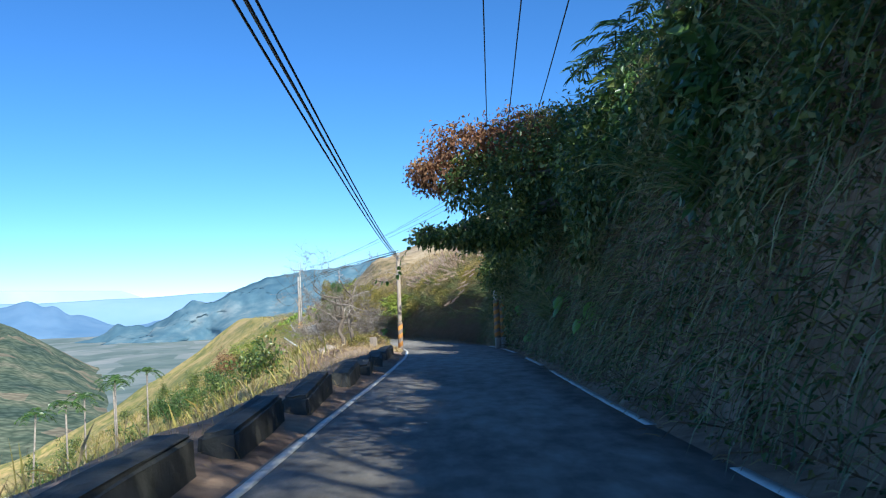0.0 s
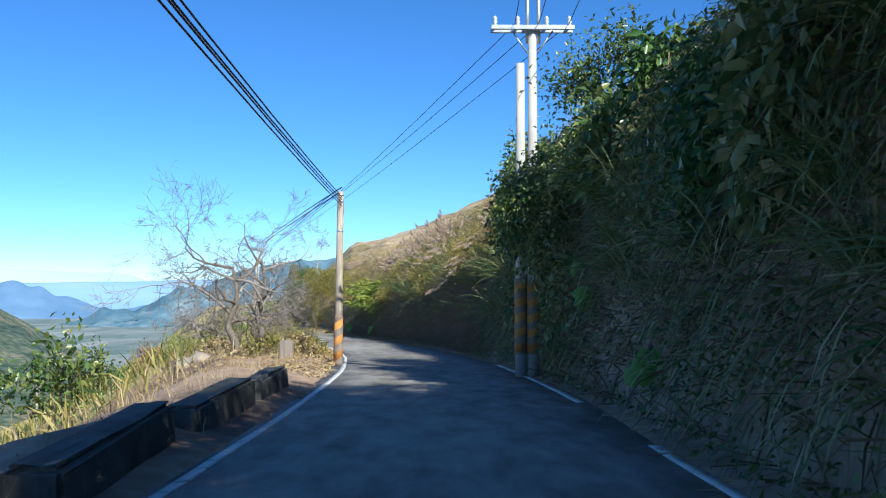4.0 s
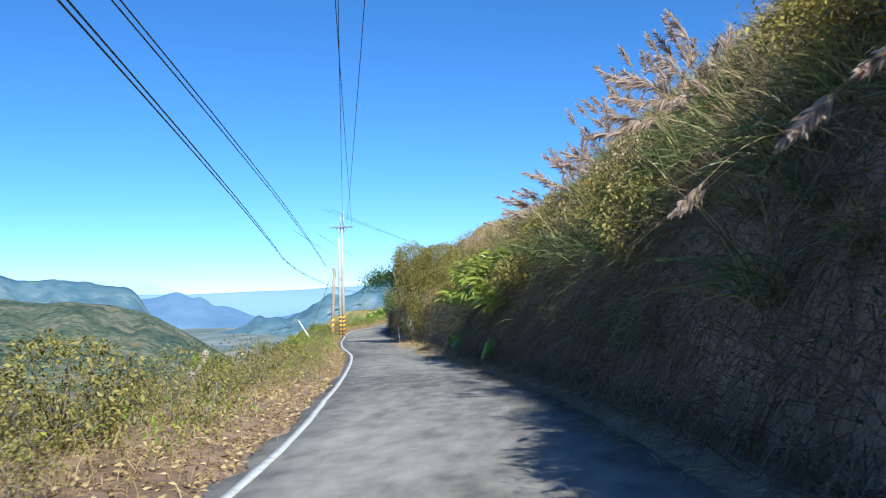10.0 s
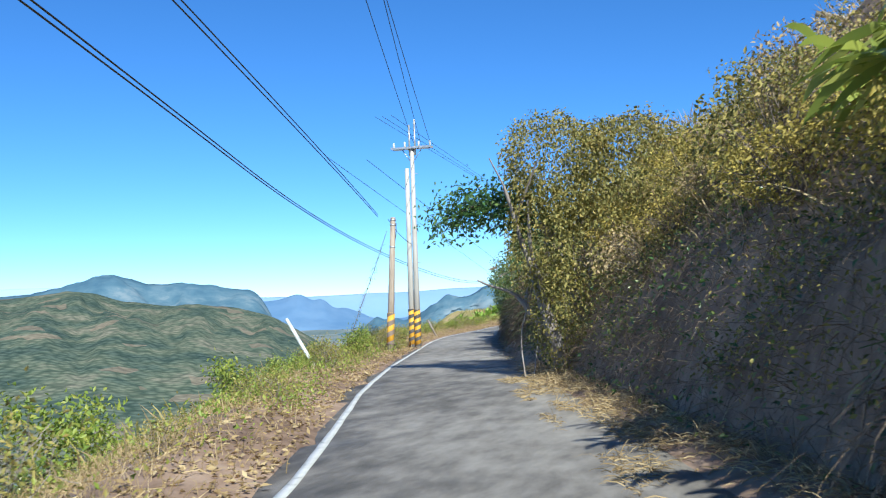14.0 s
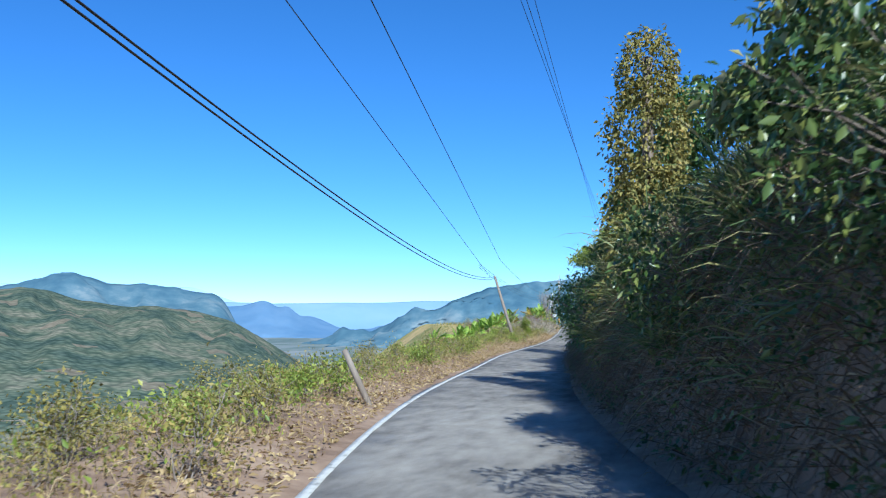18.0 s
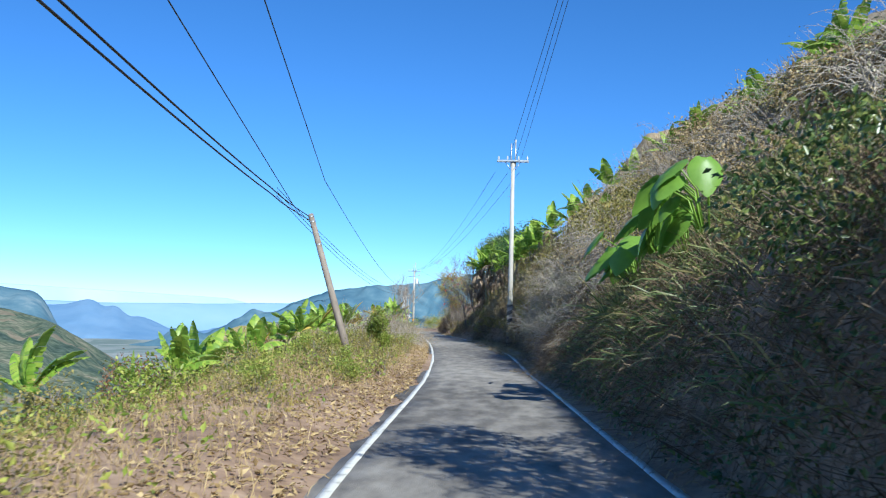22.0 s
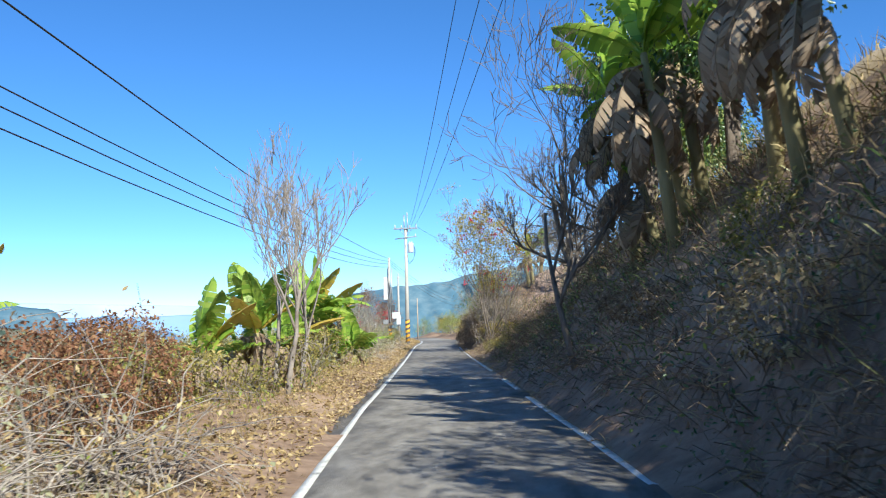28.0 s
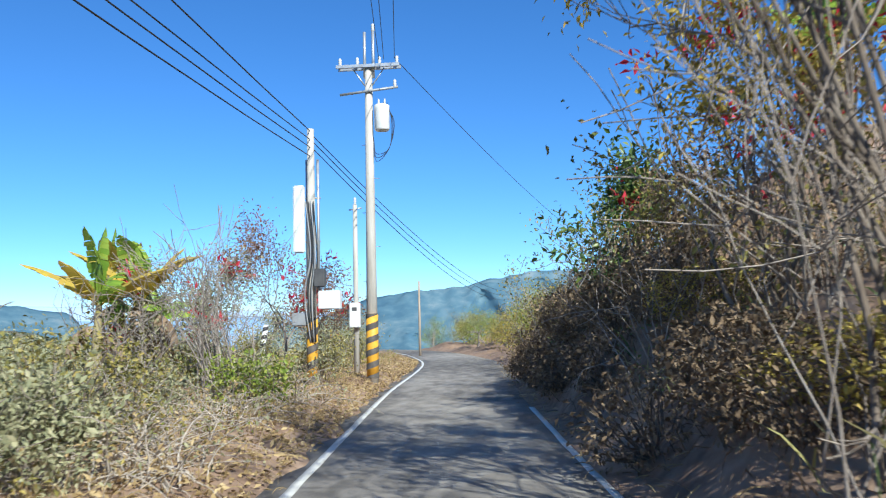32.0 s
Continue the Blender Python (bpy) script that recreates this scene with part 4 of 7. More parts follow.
def palm(at, seed, height=7.0, n=9, label="slender betel palm with a small feathery crown"):
    rng = np.random.default_rng(seed)
    ob = thing("betel_palm", at, label, "palm", "betel palms")
    lean = rng.normal(size=2) * 0.15
    top = np.array([lean[0], lean[1], height])
    part("trunk", Soup().add(*tube_arrays([(0, 0, -0.3), top * 0.5, top], [0.10, 0.08, 0.07], 7)).mesh("trunk", M_PALEBARK, True), ob)
    so = Soup()
    for i in range(n):
        a = i * 2 * math.pi / n + rng.uniform(-0.3, 0.3)
        d = np.array([math.cos(a), math.sin(a), rng.uniform(0.3, 1.3)])
        d /= np.linalg.norm(d)
        p = [top]
        for k in range(7):
            d = d + np.array([0, 0, -0.22])
            d /= np.linalg.norm(d)
            p.append(p[-1] + d * 0.24)
        p = np.array(p)
        f = np.repeat(np.arange(1, 8), 6)
        ax = p[f] - p[f - 1]
        side = np.cross(ax, [0, 0, 1.0])
        side /= np.linalg.norm(side, axis=1, keepdims=True) + 1e-9
        sg = np.where(np.arange(len(f)) % 2, 1, -1)[:, None]
        so.add(*ribbons(rng, p[f] - ax * rng.uniform(0, 1, (len(f), 1)), ax * 2 + side * sg + rng.normal(size=(len(f), 3)) * 0.1, 0.5, 0.05, 0.8, 3))
    part("crown", so.mesh("crown", M_LEAF), ob)
    return ob


def stuff(name, soup, material, label, category):
    ob = part(name, soup.mesh(name, material))
    return tagged(ob, label, category, kind="stuff")


def clumps(rng, blobs, size, hang=0.7, shell=0.5, lump=0.75):
    """Masses of leaves: (centre, half-widths, count) each, with an uneven outline and gaps."""
    so = Soup()
    for (cx, cy, cz), (a, b, c), n in blobs:
        d = rng.normal(size=(n, 3))
        d /= np.linalg.norm(d, axis=1, keepdims=True)
        r = rng.uniform(shell, 1.0, n) * (1 + lump * fbm(d[:, 0] * 2.6 + cx * 3, d[:, 1] * 2.6 + d[:, 2] * 2.3 + cz, 5)) * (1 + 0.5 * lump * fbm(d[:, 0] * 7 + cx, d[:, 1] * 7 + d[:, 2] * 6, 9))
        P = d * r[:, None] * np.array([a, b, c]) + np.array([cx, cy, cz])
        ln = size * rng.uniform(0.5, 1.4, n)
        so.add(*leaflets(rng, P, d * 0.5 + rng.normal(size=(n, 3)) * 0.7 + np.array([0, 0, -hang]), ln, ln * 0.5))
    return so

# ---- ground cover ----
def hanging(seed, n, s0, s1, lo, hi, length, width, droop, out, seg=3, up=0.6, mask=None, side=1, base_of=None):
    rng = np.random.default_rng(seed)
    s, u, P, nr = scatter(rng, n, s0, s1, base_of or (right_of if side > 0 else left_of), lo, hi)
    if mask is not None:
        k = mask(s, u, rng)
        s, u, P, nr = s[k], u[k], P[k], nr[k]
    n = len(s)
    way = nr * out + np.array([0, 0, up]) + rng.normal(size=(n, 3)) * 0.35
    ln = rng.uniform(*length, n)
    return ribbons(rng, P - nr * 0.03, way, ln, rng.uniform(0.7, 1.3, n) * width, rng.uniform(*droop, n), seg)


def patchy(k, scale=5.0, cut=0.0):
    return lambda s, u, rng: fbm(s / scale, u / scale + 3, k, 3) + rng.normal(size=len(s)) * 0.15 > cut


def leafy(seed, n, s0, s1, lo, hi, size, side=1, mask=None, lift=0.12, hang=0.6, aspect=0.5):
    rng = np.random.default_rng(seed)
    s, u, P, nr = scatter(rng, n, s0, s1, right_of if side > 0 else left_of, lo, hi)
    if mask is not None:
        k = mask(s, u, rng)
        P, nr = P[k], nr[k]
    n = len(P)
    ln = size * rng.uniform(0.5, 1.4, n)
    return leaflets(rng, P + nr * rng.uniform(0, lift, (n, 1)) + rng.normal(size=(n, 3)) * 0.06, nr * 0.7 + rng.normal(size=(n, 3)) * 0.8 + np.array([0, 0, -hang]), ln, ln * aspect)


# right-hand bank: long hanging grass, dead thatch under it, creepers over it
g = Soup()
g.add(*hanging(1, 22000, -12, 50, 0.5, 4.0, (0.4, 1.25), 0.022, (2.4, 5.0), 0.9, seg=4, mask=patchy(61, 4, -0.12)))
g.add(*hanging(2, 22000, 46, 90, 0.9, 5.5, (0.4, 1.1), 0.018, (1.6, 3.8), 0.8, mask=patchy(62, 4, -0.02)))
g.add(*hanging(3, 15000, 108, 185, 0.6, 4.0, (0.4, 1.1), 0.024, (1.2, 2.4), 0.9, mask=patchy(63, 4, -0.02)))
g.add(*hanging(4, 5000, 185, 300, 0.8, 5.0, (0.3, 0.8), 0.022, (0.8, 2.0), 0.8, mask=patchy(64, 5, 0.08)))
stuff("bank_grass", g, M_GRASS, "long green grass hanging down the road cutting", "grass")
g = Soup()
g.add(*hanging(11, 24000, -12, 54, 0.42, 3.4, (0.4, 1.1), 0.020, (1.8, 3.4), 0.32, up=-0.1, seg=2))
g.add(*hanging(12, 26000, 50, 90, 0.40, 2.4, (0.5, 1.5), 0.011, (2.4, 5.0), 0.4, up=0.1, seg=3))
g.add(*hanging(16, 14000, 90, 115, 0.40, 3.2, (0.3, 0.9), 0.008, (1.8, 3.4), 0.32, up=-0.1, seg=2))
g.add(*hanging(13, 40000, 110, 190, 0.42, 2.6, (0.4, 1.2), 0.014, (1.8, 4.0), 0.4, up=0.0, seg=2))
g.add(*hanging(14, 12000, 185, 300, 0.40, 5.0, (0.25, 0.7), 0.018, (1.2, 3.0), 0.4, up=0.0, seg=2))
g.add(*hanging(17, 18000, 196, 230, 0.5, 4.5, (0.3, 0.9), 0.008, (1.4, 3.6), 0.5, up=0.1, seg=3))
g.add(*hanging(15, 9000, 224, 258, 0.4, 4.0, (0.3, 0.9), 0.02, (1.2, 3.0), 0.4, up=0.0, seg=2))
stuff("bank_thatch", g, M_DEAD, "dead brown thatch and roots hanging on the earth bank", "dry grass")
g = Soup()
g.add(*hanging(21, 14000, 46, 118, 1.6, 12.0, (0.35, 0.9), 0.022, (0.5, 1.6), 0.5, up=0.9, mask=patchy(71, 6, -0.12)))
g.add(*hanging(22, 16000, 174, 232, 1.2, 10.0, (0.3, 0.8), 0.020, (0.5, 1.8), 0.5, up=0.8, mask=patchy(72, 5, -0.08)))
g.add(*hanging(23, 5000, 232, 300, 2.2, 10.0, (0.25, 0.7), 0.020, (0.5, 1.6), 0.5, up=0.8))
g.add(*hanging(25, 15000, 46, 82, 1.3, 6.0, (0.45, 1.1), 0.014, (0.8, 2.4), 0.6, up=0.8, mask=patchy(73, 4, -0.1)))
g.add(*hanging(24, 5000, -10, 50, 3.2, 9.0, (0.4, 1.0), 0.024, (0.5, 1.6), 0.5, up=0.9))
stuff("hillside_grass", g, M_DRY, "dry straw-coloured grass on the sunlit hillside", "dry grass")
g = Soup()
g.add(*leafy(31, 42000, -12, 50, 0.9, 4.6, 0.11, mask=patchy(81, 3, 0.02), lift=0.35))
g.add(*leafy(32, 16000, 50, 116, 1.0, 5.0, 0.08, mask=patchy(82, 3, 0.1), lift=0.3))
g.add(*leafy(33, 46000, 114, 152, 0.7, 4.6, 0.075, mask=patchy(83, 3, -0.05), lift=0.3))
g.add(*leafy(36, 22000, 150, 186, 0.7, 4.6, 0.075, mask=patchy(86, 3, 0.03), lift=0.3))
g.add(*leafy(35, 9000, 222, 258, 0.6, 4.5, 0.06, mask=patchy(85, 3, 0.05), lift=0.15))
g.add(*leafy(34, 14000, 184, 300, 0.8, 5.0, 0.08, mask=patchy(84, 3, 0.14), lift=0.25))
stuff("bank_creepers", g, M_VINE, "dark green creepers and small-leaved weeds on the bank", "creeper")
g = Soup()
g.add(*leafy(41, 26000, 62, 118, 1.4, 9.0, 0.06, mask=patchy(91, 4, 0.0), lift=0.35))
g.add(*leafy(43, 30000, 88, 118, 0.9, 5.0, 0.055, mask=patchy(93, 3, -0.1), lift=0.4))
g.add(*leafy(44, 16000, 148, 186, 2.2, 7.0, 0.06, mask=patchy(94, 3, -0.05), lift=0.4))
g.add(*leafy(42, 12000, 186, 300, 1.0, 8.0, 0.07, mask=patchy(92, 4, 0.03), lift=0.35))
stuff("hillside_scrub", g, M_OLIVE, "olive and russet scrub leaves on the dry hillside", "scrub")
g = Soup()
for k, (s0, s1, n, hi) in enumerate(((-12, 50, 34000, 2.4), (50, 116, 8000, 2.6), (114, 186, 26000, 1.7), (222, 258, 5000, 2.2))):
    g.add(*leafy(151 + k, n, s0, s1, 0.36, hi, 0.085 if s0 < 200 else 0.06, lift=0.3, mask=patchy(141 + k, 1.6, -0.22)))
stuff("bank_undergrowth", g, M_VINE, "small dark leaves and creepers over the foot of the bank", "creeper")
# litter along the foot of the bank
g = Soup()
rng = np.random.default_rng(50)
for s0, s1, n in ((-10, 60, 3500), (60, 130, 4500), (130, 200, 2500), (200, 300, 4500)):
    s, u, P, nr = scatter(rng, n, s0, s1, right_of, -0.12, 0.85, 12)
    g.add(*ribbons(rng, P + np.array([0, 0, 0.015]), rng.normal(size=(n, 3)) * np.array([1, 1, 0.25]) + np.array([0, 0, 0.2]), rng.uniform(0.10, 0.40, n), 0.014, 1.2, 3))
for s0, s1, n, lo, hi in ((86, 106, 9000, -0.75, 0.7), (186, 226, 6500, -0.45, 1.3), (62, 86, 2200, -0.4, 0.6)):
    s, u, P, nr = scatter(rng, n, s0, s1, right_of, lo, hi, 12)
    k = fbm(s / 1.3, u / 0.5, 17, 3) + (u - right_of(s)) * 0.5 > -0.12
    P = P[k]
    n = len(P)
    g.add(*ribbons(rng, P + np.array([0, 0, 0.06]), rng.normal(size=(n, 3)) * np.array([1, 1, 0.3]) + np.array([0, 0, 0.25]), rng.uniform(0.08, 0.26, n), 0.011, 1.2, 3))
stuff("bank_litter", g, M_DRY, "dry straw and leaf litter along the road edge", "litter")

g = Soup()
rng = np.random.default_rng(51)
for s0, s1, n in ((40, 120, 7000), (120, 215, 9000), (215, 310, 11000)):
    s, u, P, nr = scatter(rng, n, s0, s1, left_of, -3.4, -0.12, 12)
    g.add(*ribbons(rng, P + np.array([0, 0, 0.012]), rng.normal(size=(n, 3)) * np.array([1, 1, 0.3]) + np.array([0, 0, 0.25]), rng.uniform(0.08, 0.34, n), 0.012, 1.2, 2))
    g.add(*leaflets(rng, P + np.array([0, 0, 0.02]), rng.normal(size=(n, 3)) * np.array([1, 1, 0.25]), rng.uniform(0.03, 0.09, n), 0.035))
for s0, s1, n in ((38, 120, 6000), (120, 215, 8000), (215, 310, 9000)):
    s, u, P, nr = scatter(rng, n, s0, s1, left_of, -1.3, -0.16, 8)
    g.add(*leaflets(rng, P + np.array([0, 0, 0.02]), rng.normal(size=(n, 3)) * np.array([1, 1, 0.3]) + np.array([0, 0, 0.1]), rng.uniform(0.04, 0.12, n), 0.045))
stuff("verge_litter", g, M_DRY, "dry straw-coloured leaves and litter on the road verge", "litter")
g = Soup()
g.add(*leafy(124, 26000, 118, 214, -3.6, -0.95, 0.055, -1, patchy(136, 1.5, -0.04), 0.3, 0.1))
g.add(*leafy(125, 30000, 212, 312, -6.0, -1.0, 0.055, -1, patchy(137, 1.5, 0.0), 0.3, 0.1))
g.add(*leafy(127, 12000, 52, 118, -2.6, -0.7, 0.05, -1, patchy(138, 1.5, 0.02), 0.22, 0.1))
stuff("verge_brush", g, M_OLIVE, "low olive and russet weeds along the road verge", "weeds")
# left-hand verge and slope
g = Soup()
rough_left = lambda s, u, rng: rng.random(len(s)) < np.clip((left_of(s) - u - 0.3) / 1.1, 0.05, 1)
g.add(*hanging(101, 9000, -6, 60, -5.0, -0.25, (0.12, 0.4), 0.008, (0.4, 2.4), 0.3, up=0.8, side=-1, mask=rough_left, seg=2))
g.add(*hanging(102, 26000, 46, 125, -4.0, -0.25, (0.12, 0.4), 0.008, (0.4, 1.8), 0.3, up=0.8, side=-1, mask=rough_left, seg=2))
g.add(*hanging(103, 26000, 120, 215, -4.5, -0.25, (0.12, 0.42), 0.008, (0.4, 1.8), 0.3, up=0.8, side=-1, mask=rough_left, seg=2))
g.add(*hanging(104, 26000, 210, 315, -6.0, -0.25, (0.10, 0.38), 0.008, (0.4, 1.8), 0.3, up=0.8, side=-1, mask=rough_left, seg=2))
stuff("verge_grass", g, M_DRY, "short dry brown grass on the road verge", "dry grass")
g = Soup()
g.add(*hanging(111, 15000, 0, 130, -40.0, -3.5, (0.5, 1.1), 0.05, (0.4, 1.6), 0.3, up=0.9, side=-1, seg=3))
g.add(*hanging(112, 6000, 120, 320, -24.0, -4.0, (0.4, 0.9), 0.04, (0.4, 1.6), 0.3, up=0.9, side=-1, seg=3))
stuff("slope_grass", g, M_OLIVE, "rough olive and straw grass falling away below the road", "grass")
g = Soup()
g.add(*hanging(113, 15000, 0, 130, -40.0, -2.5, (0.3, 0.8), 0.035, (0.4, 1.6), 0.3, up=0.9, side=-1, seg=2))
stuff("slope_straw", g, M_DRY, "dry straw grass on the slope below the road", "dry grass")
g = Soup()
g.add(*leafy(121, 16000, 50, 125, -4.0, -0.7, 0.07, -1, patchy(131, 2.5, 0.05), 0.35, 0.1))
g.add(*leafy(122, 26000, 122, 215, -6.0, -0.8, 0.08, -1, patchy(132, 2.5, 0.0), 0.45, 0.1))
g.add(*leafy(123, 12000, 215, 315, -9.0, -1.0, 0.07, -1, patchy(133, 2.5, 0.1), 0.35, 0.1))
g.add(*leafy(126, 16000, 96, 125, -3.0, -0.5, 0.055, -1, patchy(134, 1.6, 0.0), 0.25, 0.1))
stuff("verge_weeds", g, M_BRIGHT, "yellow-green broad-leaved weeds on the verge", "weeds")

# ---- road markings and repairs ----
def marking(name, s0, s1, off, w, seed, label):
    m = strip(name, s0, s1, lambda s: off(s) - w / 2, lambda s: off(s) + w / 2, 0.006, M_LINE, 0.4, 2, label, wob=0.007, seed=seed)
    m["category"] = "road marking"


marking("road_marking_left", -20, 330, lambda s: left_of(s) + 0.02, 0.10, 8, "white painted line along the valley edge")
for k, (s0, s1) in enumerate(((-10, 8), (11, 22), (24, 29), (33, 44), (170, 204), (232, 242), (244, 248), (252, 283))):
    marking("road_marking_right", s0, s1, lambda s: right_of(s) - 0.02, 0.12, 20 + k, "worn white painted line along the bank")


# ---- poles ----
def ground_at(s, u):
    return Vector(spot(s, u).tolist())


def cyl(r0, r1, z0, z1, sides=16, lean=(0, 0)):
    return tube_arrays([(lean[0] * z0, lean[1] * z0, z0), (lean[0] * (z0 + z1) / 2, lean[1] * (z0 + z1) / 2, (z0 + z1) / 2), (lean[0] * z1, lean[1] * z1, z1)], [r0, (r0 + r1) / 2, r1], sides)


def bar(ob, name, a, b, r, material, label="", sides=8):
    return part(name, Soup().add(*tube_arrays([a, (np.array(a) + np.array(b)) / 2, b], r, sides)).mesh(name, material, True), ob, label)


def block(name, size, at, material, parent, label="", bevel=0.012, turn=0.0):
    bm = bmesh.new()
    bmesh.ops.create_cube(bm, size=1)
    bmesh.ops.scale(bm, vec=size, verts=bm.verts)
    bmesh.ops.bevel(bm, geom=bm.edges[:], offset=bevel, segments=2, affect="EDGES")
    me = bpy.data.meshes.new(name)
    bm.to_mesh(me)
    bm.free()
    me.materials.append(material)
    return part(name, me, parent, label, m=pose(*at, 0, 0, turn))


def stripes(ob, r, z0, z1, count=5, lean=(0, 0), slant=1.0, dark=M_BLK, light=M_YEL):
    """A painted sleeve with slanting dark bands."""
    part("painted_sleeve", Soup().add(*cyl(r + 0.006, r + 0.004, z0, z1, 20, lean)).mesh("painted_sleeve", light, True), ob, "orange-yellow painted sleeve")
    pitch = (z1 - z0) / count
    th = np.linspace(0, 2 * math.pi, 25)
    for k in range(-1, count + 1):
        lo = np.clip(z0 + pitch * (k + slant * th / math.pi * 0.5), z0, z1)
        hi = np.clip(z0 + pitch * (k + 0.48 + slant * th / math.pi * 0.5), z0, z1)
        if (hi - lo).max() < 0.02:
            continue
        c, s = np.cos(th) * (r + 0.011), np.sin(th) * (r + 0.011)
        v = np.concatenate([np.stack([c + lean[0] * lo, s + lean[1] * lo, lo], 1), np.stack([c + lean[0] * hi, s + lean[1] * hi, hi], 1)])
        i = np.arange(24)
        part("stripe", Soup().add(v, np.stack([i, i + 1, i + 26, i + 25], 1)).mesh("stripe", dark, True), ob, "dark slanting stripe")


def insulator(ob, at, name="insulator", tall=0.22):
    prof = [(0.02, 0), (0.05, 0.03), (0.03, 0.06), (0.055, 0.09), (0.03, 0.12), (0.05, 0.15), (0.02, 0.19)]
    pts = [(at[0], at[1], at[2] + z * tall / 0.19) for _, z in prof]
    return part(name, Soup().add(*tube_arrays(pts, [r for r, _ in prof], 8)).mesh(name, M_PORC, True), ob, "pale porcelain insulator")


def crossarm(ob, z, half, turn=0.0, double=True, knobs=(-0.9, -0.35, 0.35, 0.9)):
    c, s = math.cos(radians(turn)), math.sin(radians(turn))
    for side in ((-0.13, 0.13) if double else (0.13,)):
        block("crossarm", (half * 2, 0.07, 0.09), (-s * side, c * side, z), M_STEEL, ob, "galvanised steel crossarm", 0.008, turn)
    for sg in (-1, 1):
        bar(ob, "brace", (c * sg * half * 0.5, s * sg * half * 0.5, z - 0.03), (c * sg * 0.1, s * sg * 0.1, z - 0.5), 0.018, M_STEEL)
    for k in knobs:
        insulator(ob, (c * half * k, s * half * k, z + 0.05))


def power_pole(s, u, top, r=0.16, stripe=(0.15, 1.6), label="", arms=1, turn=0.0, lean=(0, 0), twin=False, paint=(M_BLK, M_YEL)):
    base = ground_at(s, u)
    lift = float(line_at(s)[0][2]) + top - base.z
    ob = thing("power_pole", base, label, "utility pole", "power poles")
    part("shaft", Soup().add(*cyl(r, r * 0.62, -0.3, lift, 20, lean)).mesh("shaft", M_CONC, True), ob)
    if twin:
        t = cyl(r * 0.96, r * 0.66, -0.3, lift * 0.9, 20, lean)
        sec = part("second_shaft", Soup().add(*t).mesh("second_shaft", M_CONC, True), ob, at=(-2 * r + 0.012, 0.02, 0))
        if stripe:
            stripes(sec, r * 0.95, stripe[0], stripe[1] + 0.03, 5, lean, 1.0, *paint)
    if stripe:
        stripes(ob, r * 0.985, stripe[0], stripe[1], 5, lean, 1.0, *paint)
    for k in range(int(lift / 0.9) - 3):
        z = 2.6 + k * 0.9
        a = 0.4 if k % 2 else 2.7
        bar(ob, "step_bolt", (math.cos(a) * r * 0.7, math.sin(a) * r * 0.7, z), (math.cos(a) * (r + 0.1), math.sin(a) * (r + 0.1), z), 0.009, M_STEEL, sides=5)
    for x in (-0.10, 0.13):
        bar(ob, "top_prong", (x, 0, lift - 0.3), (x, 0, lift + 0.95), 0.04, M_STEEL, "thin pale steel prong")
    insulator(ob, (0.13, 0, lift + 0.95))
    crossarm(ob, lift, 0.85, turn)
    return ob, lift


def telecom_pole(s, u, top, r=0.12, stripe=(0.2, 1.5), lean=(0, 0), label="", material=M_WOODP, n=4, paint=(M_BLK, M_YEL)):
    base = ground_at(s, u)
    lift = float(line_at(s)[0][2]) + top - base.z
    ob = thing("telephone_pole", base, label, "utility pole", "telephone poles")
    part("shaft", Soup().add(*cyl(r, r * 0.72, -0.3, lift, 16, lean)).mesh("shaft", material, True), ob)
    if stripe:
        stripes(ob, r * 0.985, stripe[0], stripe[1], n, lean, 1.0, *paint)
    for k, z in enumerate((lift - 0.12, lift - 0.3, lift - 1.1)):
        v, q, t = cyl(r * 0.80, r * 0.80, z, z + 0.05, 14, lean)
        part("clamp", Soup().add(v, q, t).mesh("clamp", M_STEEL, True), ob, "steel band")
    rng = np.random.default_rng(int(s))
    p = [np.array([lean[0] * z + r * 0.9 * math.cos(0.7 + 0.2 * k), lean[1] * z + r * 0.9 * math.sin(0.7 + 0.2 * k), z]) for k, z in enumerate(np.linspace(lift - 0.2, lift * 0.45, 9))]
    part("down_cable", Soup().add(*tube_arrays(np.array(p) + rng.normal(size=(9, 3)) * np.array([0.02, 0.02, 0]), 0.014, 5)).mesh("down_cable", M_WIRE, True), ob)
    return ob


def wire(a, b, sag=0.5, r=0.012, label="black overhead cable between the poles", name="overhead_cable", n=18):
    a, b = np.array(a), np.array(b)
    t = np.linspace(0, 1, n)[:, None]
    p = a + (b - a) * t - np.array([0, 0, 1.0]) * 4 * sag * t * (1 - t)
    ob = part(name, Soup().add(*tube_arrays(p - a, r, 5)).mesh(name, M_WIRE, True), at=a)
    return tagged(ob, label, "cable", "overhead cables")


telecom_pole(45.0, -1.67, 4.62, 0.115, (0.1, 1.3), lean=(0.0, 0.10), paint=(M_BROWNBAND, M_ORANGE), n=3, label="weathered telephone pole with orange and black stripes at its foot")
telecom_pole(117.2, -2.3, 4.9, 0.13, (0.25, 1.35), lean=(0.03, 0.07), paint=(M_BROWNBAND, M_YEL), n=3, label="weathered grey telephone pole with faded yellow stripes")
power_pole(121.3, -1.48, 8.1, 0.128, (0.15, 1.62), "pale concrete power pole with yellow and black stripes and a crossarm", twin=True)
telecom_pole(192.9, -3.42, 4.95, 0.13, None, lean=(-0.35, 0.23), label="bare concrete telephone pole leaning out over the slope", material=M_CONCB)
power_pole(211.6, 3.29, 10.0, 0.155, (0.1, 2.2), "tall pale concrete power pole with a faded striped foot", paint=(M_BLK, M_WOODP))
pole_f, lift_f = power_pole(290.0, -2.1, 8.4, 0.155, (0.1, 1.75), "concrete power pole with a transformer and yellow striped foot")
